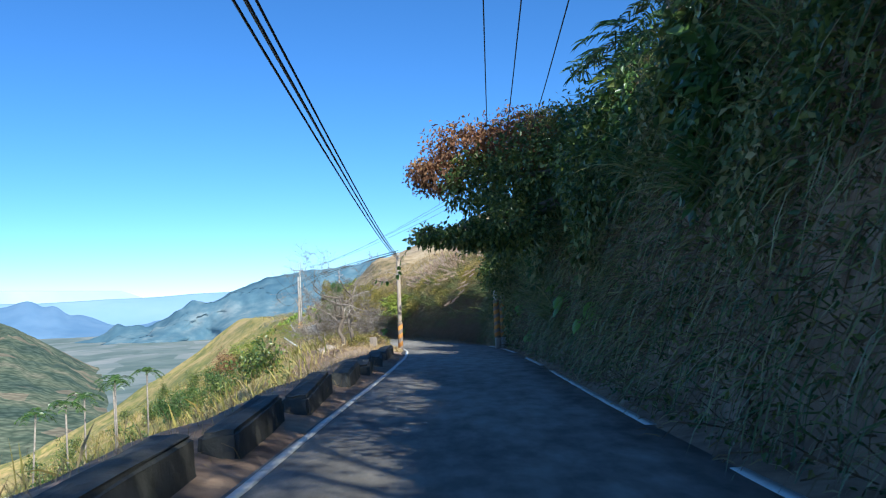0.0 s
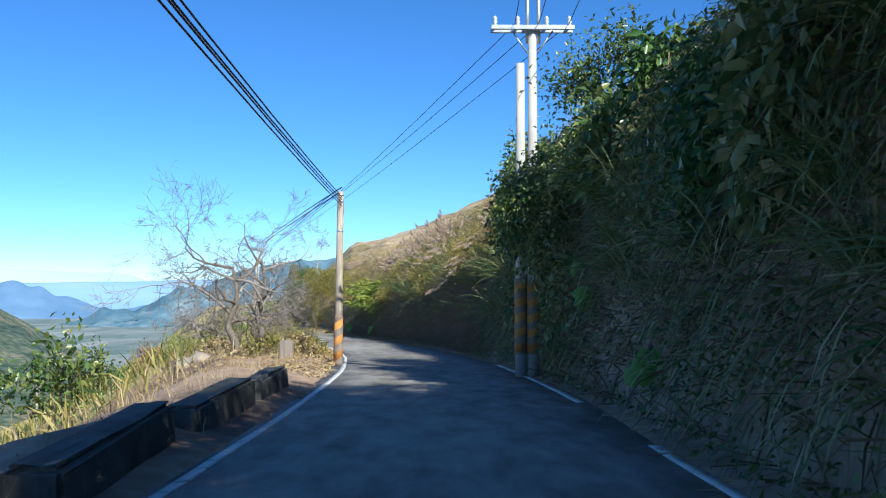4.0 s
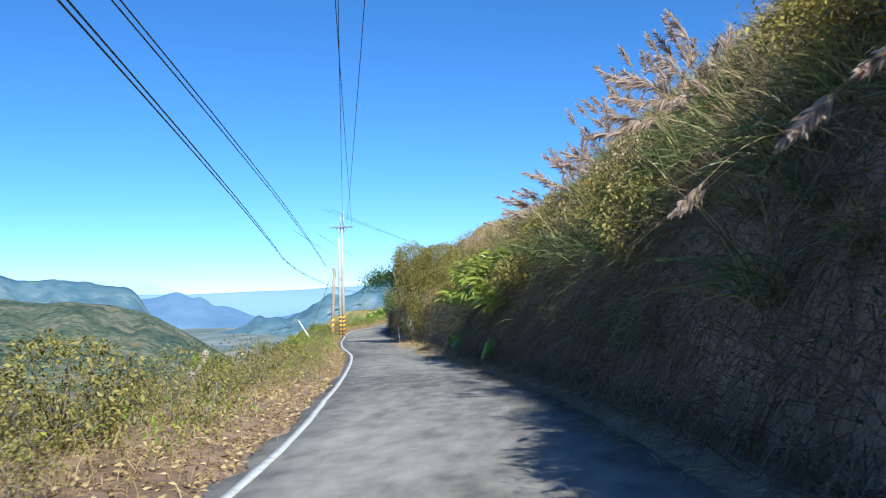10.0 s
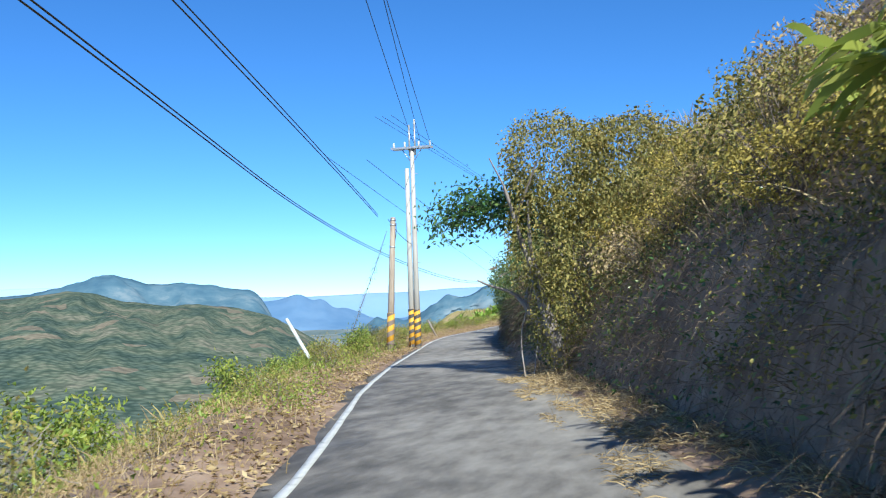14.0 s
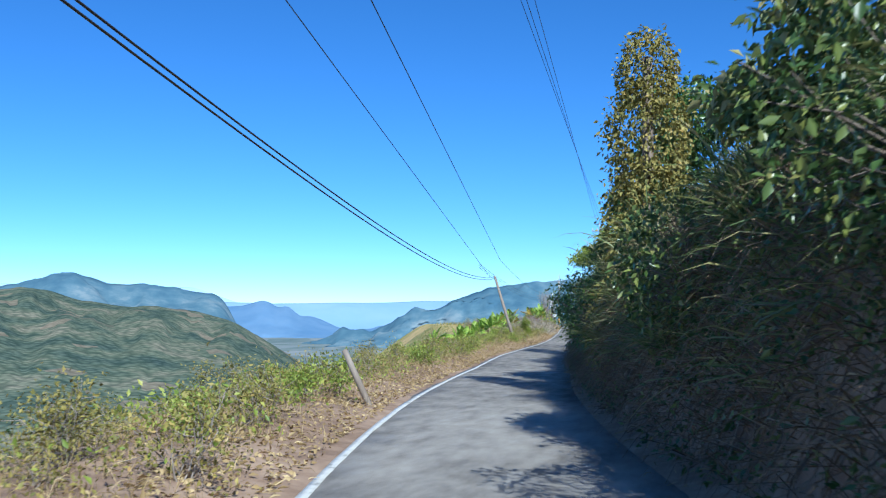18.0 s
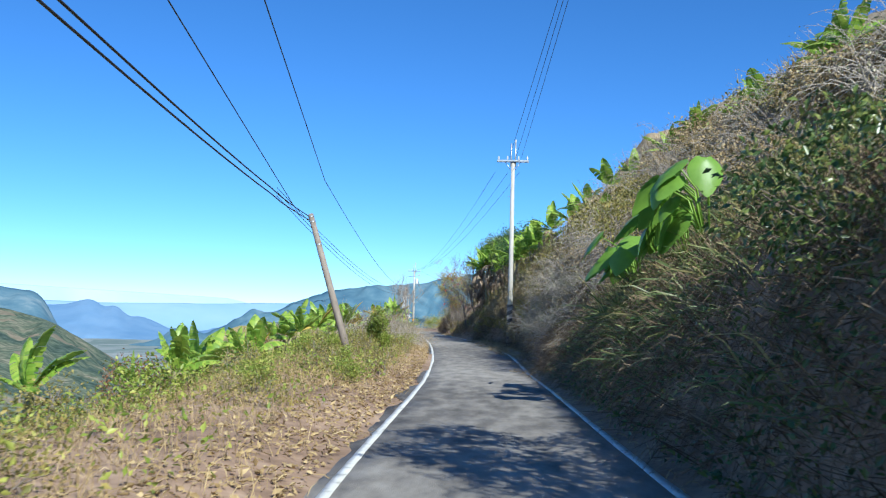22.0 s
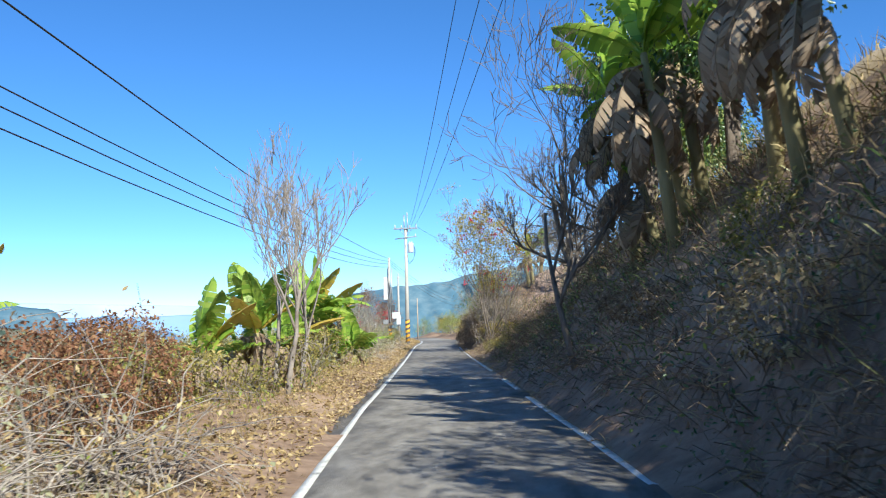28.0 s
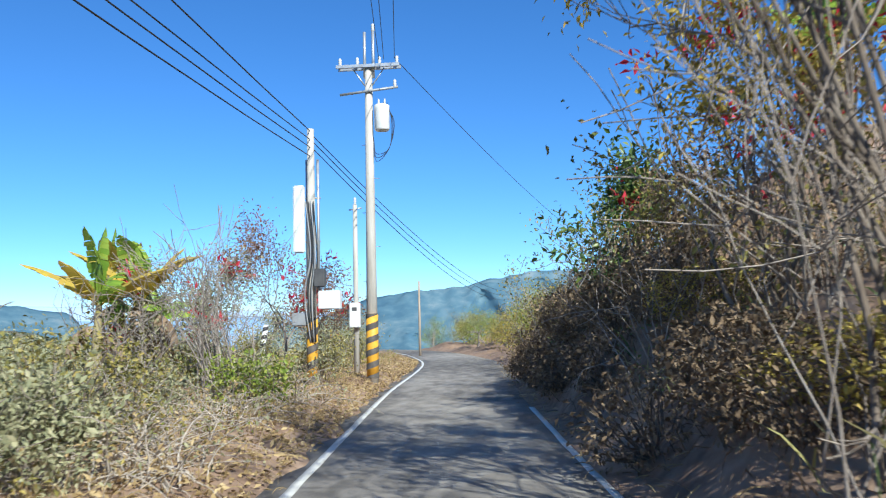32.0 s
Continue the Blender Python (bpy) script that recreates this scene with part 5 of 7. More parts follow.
power_pole(39.0, 2.5, 7.1, 0.13, (0.45, 1.95), "power pole half buried in the growth of the bank", twin=True, paint=(M_BROWNBAND, M_ORANGE))
# fittings of the transformer pole
bar(pole_f, "lower_crossarm", (-0.75, -0.12, lift_f - 0.75), (0.8, -0.12, lift_f - 0.6), 0.035, M_GREY, "thin steel lower arm")
insulator(pole_f, (0.72, -0.12, lift_f - 0.62))
tv, tq, tt = tube_arrays([(0.36, -0.1, lift_f - 1.75), (0.36, -0.1, lift_f - 1.70), (0.36, -0.1, lift_f - 1.15), (0.36, -0.1, lift_f - 1.08), (0.36, -0.1, lift_f - 1.05)], [0.17, 0.20, 0.20, 0.20, 0.15], 18)
tr = part("transformer", Soup().add(tv, tq, tt).mesh("transformer", M_WHT, True), pole_f, "pale grey transformer can")
for x in (0.28, 0.44):
    part("bushing", Soup().add(*tube_arrays([(x, -0.1, lift_f - 1.06), (x, -0.1, lift_f - 0.9)], [0.035, 0.02], 8)).mesh("bushing", M_PORC, True), tr)
for k in range(3):
    p = [(0.5 - 0.05 * k, -0.1, lift_f - 1.0), (0.62 + 0.03 * k, -0.1, lift_f - 1.5), (0.55, -0.1, lift_f - 2.2), (0.2, -0.1, lift_f - 2.35 - 0.1 * k), (0.12, -0.05, lift_f - 1.9)]
    part("lead", Soup().add(*tube_arrays(catmull(np.array(p), 5), 0.009, 4)).mesh("lead", M_WIRE, True), pole_f)

# telecom equipment beside it
gs = ground_at(287.0, -3.15)
gl = float(line_at(287.0)[0][2]) - gs.z
ant = thing("antenna_pole", gs, "antenna pole with white panel, grey boxes and striped foot", "utility pole")
part("shaft", Soup().add(*cyl(0.12, 0.08, -0.3, 6.1 + gl, 16)).mesh("shaft", M_CONC, True), ant)
stripes(ant, 0.12, 0.1, 1.5, 4)
for x in (-0.12, 0.14):
    bar(ant, "mast", (x, 0.1, 2.0), (x, 0.1, 5.4 + gl), 0.035, M_STEEL)
block("panel_antenna", (0.26, 0.14, 1.55), (-0.25, -0.12, 4.0 + gl), M_WHT, ant, "white panel antenna", 0.03)
for z in (3.5, 4.5):
    bar(ant, "bracket", (-0.38, 0.0, z + gl), (0.2, 0.1, z + gl), 0.018, M_STEEL)
block("radio_unit", (0.26, 0.16, 0.42), (0.22, -0.12, 2.65 + gl), M_DARK, ant, "dark radio unit", 0.02)
block("equipment_box", (0.50, 0.25, 0.42), (0.42, 0.0, 2.15 + gl), M_WHT, ant, "white equipment box", 0.02)
block("equipment_box", (0.34, 0.25, 0.30), (-0.28, 0.0, 1.72 + gl), M_GREY, ant, "grey junction box", 0.02)
for k in range(4):
    p = [(-0.1 + 0.06 * k, -0.12, 4.4 + gl), (0.02 + 0.05 * k, -0.16, 3.2 + gl), (-0.12 + 0.08 * k, -0.18, 2.3 + gl), (0.0 + 0.04 * k, -0.14, 1.2 + gl)]
    part("feeder_cable", Soup().add(*tube_arrays(catmull(np.array(p), 5), 0.016, 5)).mesh("feeder_cable", M_WIRE if k % 2 else M_GREY, True), ant)
ms = ground_at(293.0, -2.9)
met = thing("meter_post", ms, "slim concrete post with a grey electricity meter box", "post")
part("shaft", Soup().add(*cyl(0.085, 0.065, -0.2, 5.0, 14)).mesh("shaft", M_CONC, True), met)
mb = block("meter_box", (0.30, 0.18, 0.72), (0.0, -0.16, 1.75), M_WHT, met, "pale grey meter box", 0.02)
block("meter_window", (0.14, 0.02, 0.10), (0.0, -0.095, 0.18), M_DARK, mb, "dark meter window", 0.004)
insulator(met, (0.0, 0.0, 5.0))
bar(met, "arm", (-0.18, 0, 4.85), (0.2, 0, 4.9), 0.02, M_STEEL)
sp = thing("striped_post", ground_at(286.6, -4.35), "short leaning post with black and white stripes", "post")
part("shaft", Soup().add(*cyl(0.05, 0.05, -0.1, 1.5, 12, (0.16, 0.0))).mesh("shaft", M_WHT, True), sp)
stripes(sp, 0.05, 0.02, 1.48, 8, (0.16, 0.0), 0.5, M_DARK, M_WHT)
fp = thing("far_pole", ground_at(318.0, -0.9), "thin bare wooden pole at the bend", "pole")
part("shaft", Soup().add(*cyl(0.08, 0.05, -0.3, 4.2, 10)).mesh("shaft", M_WOODP, True), fp)

# ---- overhead cables ----
A_TOP, B_TOP, C_TOP, D_TOP = aloft(45.4, -1.6, 4.5), aloft(117.5, -2.25, 4.85), aloft(121.3, -1.6, 8.1), aloft(194.0, -5.05, 4.85)
E_TOP, F_TOP, H_TOP, Z_TOP = aloft(211.6, 3.29, 10.0), aloft(290.0, -2.1, 8.4), aloft(39.0, 2.5, 7.1), aloft(-25.0, -0.56, 4.15)
G_TOP, P_MID = aloft(287.0, -3.15, 6.0), aloft(117.0, -5.2, 5.1)
M_TOP = aloft(195.1, -4.7, 6.3)
up = lambda p, dx=0.0, dz=0.0: (p.x + dx, p.y, p.z + dz)
for k, (dz, dx) in enumerate(((0.0, 0.05), (-0.08, -0.06), (-0.16, 0.0), (-0.24, -0.12))):
    wire(up(Z_TOP, dx, dz * 0.8), up(A_TOP, 0, dz), 0.8 - 0.03 * k, 0.012)
for k, dz in enumerate((0.15, 0.05)):
    wire(up(A_TOP, -0.1, dz + 0.05), up(B_TOP, -0.4, 0.2 - 0.08 * k), -0.5 + 0.04 * k, 0.012)
    t1 = np.linspace(0, 1, 40)[:, None]
    a0, a1, a2 = (np.array(up(A_TOP, 0.0, dz + 0.1)), np.array(up(P_MID, 0, -0.06 * k)), np.array(up(D_TOP, 0, 0.02 - 0.12 * k)))
    run = np.vstack([a0 + (a1 - a0) * t1 + np.array([0, 0, 1.4 - 0.2 * k]) * t1 * (1 - t1), (a1 + (a2 - a1) * t1 - np.array([0, 0, 5.0 + 0.24 * k]) * t1 * (1 - t1))[1:]])
    pad = np.vstack([np.repeat(run[:1], 5, 0), run, np.repeat(run[-1:], 5, 0)])
    run[5:-5] = np.stack([np.convolve(pad[:, i], np.ones(11) / 11, "valid") for i in range(3)], 1)[5:-5]
    tagged(part("overhead_cable", Soup().add(*tube_arrays(run - a0, 0.016, 5)).mesh("overhead_cable", M_WIRE, True), at=a0), "thick black overhead cable between the poles", "cable", "overhead cables")
wire(up(B_TOP), up(C_TOP, 0, -3.9), 0.12, 0.011)
wire(aloft(121.0, -5.0, 7.9), up(D_TOP, -0.3, 0.0), 0.0, 0.012)
wire(aloft(121.0, -3.29, 7.64), M_TOP, 0.0, 0.012)
wire(M_TOP, up(G_TOP, 0, 0.05), 1.1, 0.013)
for k, dz in enumerate((0.0, -0.14, -0.3)):
    wire(aloft(195.1, -6.4, 6.0 + dz), up(G_TOP, 0, dz * 1.3 - 0.15), 1.25 + 0.1 * k, 0.012)
for k, dz in enumerate((0.0, -0.14, -0.3)):
    wire(up(G_TOP, 0, dz), (-36.0 + 0.2 * k, 348.0, -1.2 - 0.3 * k), 1.2 + 0.15 * k, 0.012)
for dx, dc, de, df in ((-0.36, 0.9, -0.6, 0.28), (0.75, 0.5, 0.1, 0.41), (0.13, 0.2, 0.7, 0.7)):
    wire(aloft(-40, -1.98 + dx * 0.6, 5.0), up(H_TOP, dx, 0.1), 1.9, 0.009)
    wire(up(H_TOP, dx, 0.1), up(C_TOP, dc, 0.2), 0.6, 0.009)
    wire(up(C_TOP, dc - 1.6, 1.4), up(E_TOP, de * 0.5 + 0.1, 0.2), 0.1, 0.009)
    wire(up(E_TOP, de - 0.35, -0.6), up(F_TOP, df, 0.2), 1.1, 0.009)
wire(up(F_TOP, 0.8, 0.1), (-28.0, 335.0, 1.0), 0.6, 0.010)

# ---- concrete guard blocks ----
def guard_block(s, u, seed, ln=1.9, hh=0.72):
    rng = np.random.default_rng(seed)
    p, d, r = line_at(s)
    base = ground_at(s, u)
    bm = bmesh.new()
    bmesh.ops.create_cube(bm, size=1)
    bmesh.ops.scale(bm, vec=(0.46, ln, hh), verts=bm.verts)
    for v in bm.verts:
        if v.co.z > 0:
            v.co.x *= 0.78
            v.co.y *= 0.96
            v.co.z += rng.uniform(-0.03, 0.03)
    bmesh.ops.bevel(bm, geom=bm.edges[:], offset=0.045, segments=2, affect="EDGES")
    bmesh.ops.subdivide_edges(bm, edges=bm.edges[:], cuts=2, use_grid_fill=True)
    for v in bm.verts:
        v.co += Vector(rng.normal(size=3) * 0.007)
    me = bpy.data.meshes.new("guard_block")
    bm.to_mesh(me)
    bm.free()
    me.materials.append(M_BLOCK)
    top = float(p[2]) + 0.36
    ob = part("guard_block", me, m=pose(base.x, base.y, top - hh / 2, 0, 0, math.degrees(math.atan2(-d[0], d[1])) + rng.uniform(-4, 4)))
    tagged(ob, "old dark concrete guard block at the road edge", "guard block", "guard blocks")


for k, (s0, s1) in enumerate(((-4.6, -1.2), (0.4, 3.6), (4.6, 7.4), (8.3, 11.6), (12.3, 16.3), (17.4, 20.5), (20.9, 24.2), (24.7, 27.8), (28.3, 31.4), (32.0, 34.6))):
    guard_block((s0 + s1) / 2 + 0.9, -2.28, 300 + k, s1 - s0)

# ---- trees and plants along the bank ----
def put(fn, s, u, *a, dz=0.0, **k):
    p = ground_at(s, u)
    return fn((p.x, p.y, p.z + dz), *a, **k)


def on_bank(s, h):
    """Offset at which the bank first reaches the height h over the road."""
    u = np.linspace(0, 12, 240) + float(right_of(s))
    z = rise(np.full(240, float(s)), u)
    k = int(np.argmax(z > h)) if (z > h).any() else 239
    return float(u[k])


def T(name, s, h, seed, **k):
    return put(lambda at, *a, **kk: tree(name, at, *a, **kk), s, on_bank(s, h), seed, **k)


# overhanging trees at the start
T("bank_tree", 6.0, 4.4, 1006, height=6.0, way=(-0.3, 0.0, 1.0), radius=0.15, depth=4, per=24, size=0.15, leaf=M_LEAF, label="dense dark tree on top of the bank", scatter_r=0.34)
T("bank_tree", 36.5, 4.4, 1007, height=2.2, way=(-0.1, 0.0, 1.0), radius=0.10, depth=4, per=18, size=0.12, leaf=M_VINE, label="creeper-hung tree round the power pole", scatter_r=0.3)
rng = np.random.default_rng(1010)


def canopy(name, s, u, blobs, leaf, label, size=0.13, accent=None, limb=0.11):
    """A tree whose crown hangs in masses at (s, u, h) over the road plan."""
    base = ground_at(s, u)
    ob = thing(name, tuple(base), label, "tree")
    loc = []
    for (bs, bu, bh), w, n in blobs:
        q = aloft(bs, bu, bh) - base
        loc.append((tuple(q), w, n))
        mid = Vector((q.x * 0.35, q.y * 0.35, q.z * 0.6))
        part("limb", Soup().add(*tube_arrays(catmull(np.array([(0, 0, -0.2), tuple(mid), tuple(q)]), 5), np.linspace(limb, limb * 0.23, 11), 6)).mesh("limb", M_BARK, True), ob)
    part("crown", clumps(rng, loc, size).mesh("crown", leaf), ob)
    return ob


canopy("overhanging_tree", 23.0, 3.4, (((23.0, -0.3, 4.75), (0.75, 1.1, 0.5), 2200), ((23.2, 0.6, 5.4), (1.0, 1.3, 0.6), 3000), ((23.0, 1.7, 5.4), (1.0, 1.5, 0.8), 3000)), M_RUST, "russet-leaved tree arching low over the road", 0.11)
canopy("overhanging_tree", 21.0, 3.4, (((21.2, -0.3, 3.1), (0.6, 0.6, 0.24), 1100), ((21.4, 0.6, 3.1), (0.65, 0.9, 0.36), 1800), ((21.2, 1.3, 3.3), (0.9, 1.3, 0.75), 3400), ((22.4, 0.7, 4.4), (0.9, 1.1, 0.75), 2600), ((21.6, 2.0, 4.6), (1.2, 1.6, 1.1), 3600), ((24.5, 2.2, 3.9), (0.8, 1.8, 0.9), 2600), ((17.0, 2.4, 3.6), (0.6, 1.6, 1.0), 2600)), M_VINE, "dark green tree arching low over the road", 0.12)
canopy("overhanging_tree", 19.0, 4.0, (((19.5, 4.4, 6.0), (1.3, 2.0, 1.1), 3400), ((15.0, 3.4, 4.3), (1.1, 1.7, 1.1), 3000), ((22.5, 3.6, 5.4), (1.2, 1.8, 1.3), 3200)), M_LEAF, "dense dark tree overhanging the bank")
canopy("overhanging_tree", 9.0, 4.2, (((9.5, 3.4, 5.4), (1.3, 2.2, 1.5), 3400), ((6.0, 3.4, 5.0), (1.3, 2.0, 1.5), 3000), ((13.0, 4.6, 5.2), (1.2, 2.0, 1.1), 3000)), M_LEAF, "dense dark tree overhanging the bank")
canopy("bank_tree", 27.0, 4.6, (((26.0, 3.6, 6.3), (1.5, 1.8, 0.8), 3600), ((27.5, 2.7, 6.6), (0.8, 1.2, 0.6), 1600), ((25.0, 2.6, 5.2), (0.9, 1.4, 0.8), 2000)), M_OLIVE, "sunlit yellow-brown tree on top of the bank")
# Tall crowns above the view, added to shade the road and guard blocks.
for k, s in enumerate((-19, -13, -8, -3, 2, 7, 12, 16, 20)):
    lift = 0.0 if s < 8 else -2.4
    canopy("bank_tree", s, 6.4, (((s, 5.6, 12.6 + lift), (1.6, 3.0, 1.4), 2400), ((s + 2, 6.8, 13.4 + lift), (1.8, 3.0, 1.5), 2400)), M_LEAF if k % 2 else M_VINE, "unseen tall tree added above the bank for shade", 0.17)
for k, (s, u, hh) in enumerate(((26.5, 5.2, 2.3), (24.5, 5.0, 2.6), (23.0, 5.6, 3.0))):
    put(palm, s, u, 1030 + k, hh)
canopy("bank_tree", 38.6, 3.6, (((38.2, 2.15, 3.1), (0.7, 0.9, 0.85), 2600), ((38.6, 2.4, 3.4), (0.75, 1.3, 0.9), 2400), ((38.4, 3.0, 4.0), (0.9, 1.5, 0.8), 2600), ((41.0, 3.0, 4.5), (0.8, 1.5, 0.9), 2400), ((36.0, 3.3, 4.1), (0.9, 1.5, 0.9), 2400)), M_VINE, "creeper thicket hanging round the power pole", 0.11)
canopy("bank_tree", 44.5, 3.4, (((42.5, 2.9, 4.6), (0.8, 1.4, 1.0), 2600), ((41.0, 2.5, 3.4), (0.6, 1.3, 0.9), 2000)), M_VINE, "dark creeper thicket on the edge of the bank", 0.11)
for k, (s, u, hh) in enumerate(((44, 11.5, 5.5), (47, 12.5, 6.0), (41, 14.0, 7.0))):
    put(palm, s, u, 1020 + k, hh)
for k in range(26):
    rr = np.random.default_rng(1050 + k)
    s = -4 + k * 1.55
    h = rr.uniform(2.2, 4.4)
    at = ground_at(s, on_bank(s, h))
    ln = rr.uniform(0.7, 1.1)
    ob = thing("bank_bush", (at.x, at.y, at.z), "dark leafy bush hanging from the shaded bank", "bush", "bushes on the shaded bank")
    part("limb", Soup().add(*tube_arrays([(0.2, 0, -0.2), (-0.1, 0, 0.2), (-0.4 * ln, 0, 0.1)], [0.04, 0.03, 0.01], 6)).mesh("limb", M_BARK, True), ob)
    part("foliage", clumps(rr, (((-0.15, 0, 0.15), (0.65 * ln, 0.9 * ln, 0.75 * ln), 1100), ((-0.35, 0.3, -0.5), (0.35, 0.6, 0.6), 500)), rr.choice([0.1, 0.14, 0.19])).mesh("foliage", (M_LEAF, M_VINE, M_GRASS)[k % 3]), ob)
for k, (s, u, h) in enumerate(((37.4, 2.5, 2.6), (40.0, 2.5, 1.6), (36.6, 2.7, 1.2))):
    canopy("bank_thicket", s, u + 0.6, (((s, u, h), (0.5, 0.9, 0.9), 1300),), M_GRASS, "creepers hanging beside the half-buried pole", 0.12)
# hanging creeper strand
strand = thing("hanging_creeper", aloft(20.3, -1.05, 2.75), "thin creeper strand with round leaves hanging over the road", "creeper")
cp = catmull(np.array([(0.5, 0, 0.35), (0.2, 0.05, 0.1), (-0.03, 0.0, -0.2), (-0.1, 0.02, -0.5), (-0.3, 0.0, -0.66), (-0.62, 0.0, -0.62)]), 6)
part("stem", Soup().add(*tube_arrays(cp, 0.006, 4)).mesh("stem", M_BARK), strand)
rr = np.random.default_rng(77)
for k in range(3, len(cp), 2):
    part("leaf", HEART[k % 3], strand, m=pose(*cp[k], rr.uniform(-60, 60), rr.uniform(20, 90), rr.uniform(0, 360)) @ Matrix.Diagonal((0.12, 0.12, 0.12, 1)))

# taro clumps
for k, (s, h, n, st, sz) in enumerate(((24.5, 2.5, 2, 0.6, 0.4), (31, 1.7, 2, 0.6, 0.4), (35.2, 2.2, 2, 0.5, 0.42), (36.4, 2.8, 2, 0.5, 0.36), (18.4, 2.0, 3, 0.6, 0.42), (22.4, 2.4, 3, 0.6, 0.4), (80, 1.0, 3, 0.7, 0.45), (88, 0.8, 4, 0.7, 0.5), (166.0, 2.0, 4, 0.7, 0.55), (176.8, 2.7, 12, 1.3, 0.72), (178.4, 2.6, 12, 1.2, 0.75), (180.6, 2.2, 10, 1.1, 0.7))):
    put(taro, s, on_bank(s, h) - 0.2, 1100 + k, n + 1, st, sz * 1.1)

# silver grass with plumes
for k, (s, h, n, hh, away) in enumerate(((52, 4.3, 3, 1.4, (-0.9, -0.1)), (57, 4.2, 4, 1.4, (-0.7, 0.0)), (56.2, 3.1, 3, 1.1, (-0.9, -0.25)), (57.6, 3.0, 4, 1.2, (-1.0, -0.1)), (55.0, 3.5, 4, 1.4, (-0.9, -0.1)), (61, 3.0, 3, 1.4, (-1.0, -0.1)), (64, 3.4, 6, 1.5, (-0.35, 0.1)), (67, 4.2, 8, 1.6, (-0.15, 0.0)), (69, 4.4, 9, 1.7, (-0.1, 0.0)), (71.5, 4.4, 9, 1.7, (-0.05, 0.0)), (74.5, 4.4, 8, 1.6, (-0.1, 0.0)), (70, 5.0, 8, 1.5, (-0.1, 0.1)), (73, 5.2, 9, 1.6, (0, 0)), (76, 5.4, 8, 1.4, (-0.1, 0)), (79, 4.0, 6, 1.4, (-0.4, 0)), (113.2, 3.4, 4, 1.7, (-0.6, 0)), (116.4, 2.6, 2, 1.4, (-0.9, 0.0)), (44, 5.0, 4, 1.5, (-0.6, 0)), (66, 4.4, 6, 1.4, (-0.6, 0)))):
    put(plume_grass, s, on_bank(s, h), 1200 + k, n, hh, 0.34 + 0.3 * math.hypot(*away), away, size=0.3 if s > 110 else 0.34 if s < 63 else 0.48)
for k, (s, h) in enumerate(((2, 2.5), (6, 3.2), (10, 2.2), (14, 3.0), (18, 2.4), (21, 3.4), (33, 2.6), (36, 3.4), (41, 3.0), (47, 2.2), (50, 3.2), (54, 2.4), (68, 2.4), (76, 2.8))):
    put(plume_grass, s, on_bank(s, h), 1300 + k, 0, 1.6, 0.3, (-0.7, 0.0), "clump of long arching green grass on the bank", 120)

tufts = [plume_grass(tuple(ground_at(52 + 3 * k, on_bank(52 + 3 * k, 2.6))), 1350 + k, 0, 1.3, 0.3, (-0.6, 0.0), "tuft of arching grass on the bank", 110) for k in range(4)]
tufts += [plume_grass(tuple(ground_at(70 + 3 * k, on_bank(70 + 3 * k, 4.2))), 1360 + k, 3, 1.2, 0.3, (-0.25, 0.0), "tuft of silver grass with a few plumes", 90) for k in range(3)]
rr = np.random.default_rng(1370)
for k in range(150):
    s = float(rr.choice([rr.uniform(-8, 48), rr.uniform(48, 84), rr.uniform(48, 84), rr.uniform(112, 185)]))
    h = rr.uniform(2.4, 4.8) if 66 < s < 90 else rr.uniform(0.8, 4.8)
    p = ground_at(s, on_bank(s, h))
    t = tufts[int(rr.integers(0, 4))] if h < 3.8 or s < 48 or s > 105 else tufts[int(rr.integers(4, 7))]
    copy_thing(t, pose(p.x, p.y, p.z, 0, 0, rr.uniform(-35, 35)) @ Matrix.Scale(rr.uniform(0.7, 1.25), 4))

# dry overhanging brush
def mound(s, h, seed, wide, tall, leaf, label, n=2600, size=0.09, name="brush_clump", ob=None):
    """A low thicket: a mass of leaves over a tangle of twigs."""
    p = ground_at(s, on_bank(s, h))
    return heap((p.x, p.y, p.z), seed, wide, tall, leaf, label, n, size, name)


def heap(at, seed, wide, tall, leaf, label, n=2600, size=0.09, name="brush_clump", twig=M_BARK):
    rng = np.random.default_rng(seed)
    ob = thing(name, at, label, "bush")
    d = rng.normal(size=(n, 3))
    d /= np.linalg.norm(d, axis=1, keepdims=True)
    r = rng.uniform(0.55, 1.0, n) ** 0.6 * (1 + 0.45 * fbm(d[:, 0] * 2.2 + seed, d[:, 1] * 2.2 + d[:, 2] * 2, seed))
    P = d * r[:, None] * np.array([wide, wide * 1.15, tall]) + np.array([0, 0, tall * 0.35])
    P[:, 2] = np.maximum(P[:, 2], -0.5 * tall)
    ln = size * rng.uniform(0.5, 1.4, n)
    part("foliage", Soup().add(*leaflets(rng, P, d * 0.6 + rng.normal(size=(n, 3)) * 0.8 + np.array([0, 0, -0.5]), ln, ln * 0.5)).mesh("foliage", leaf), ob)
    m = 60
    k = rng.integers(0, n, m)
    so = Soup()
    for i in k:
        a, b = P[i] * np.array([0.15, 0.15, 0.0]) - np.array([0, 0, 0.2]), P[i]
        so.add(*tube_arrays([a, (a + b) / 2 + rng.normal(size=3) * 0.08, b], [0.014, 0.009, 0.004], 4, False))
    tagged(part("twig_tangle", so.mesh("twig_tangle", twig), ob), kind="stuff")
    return ob


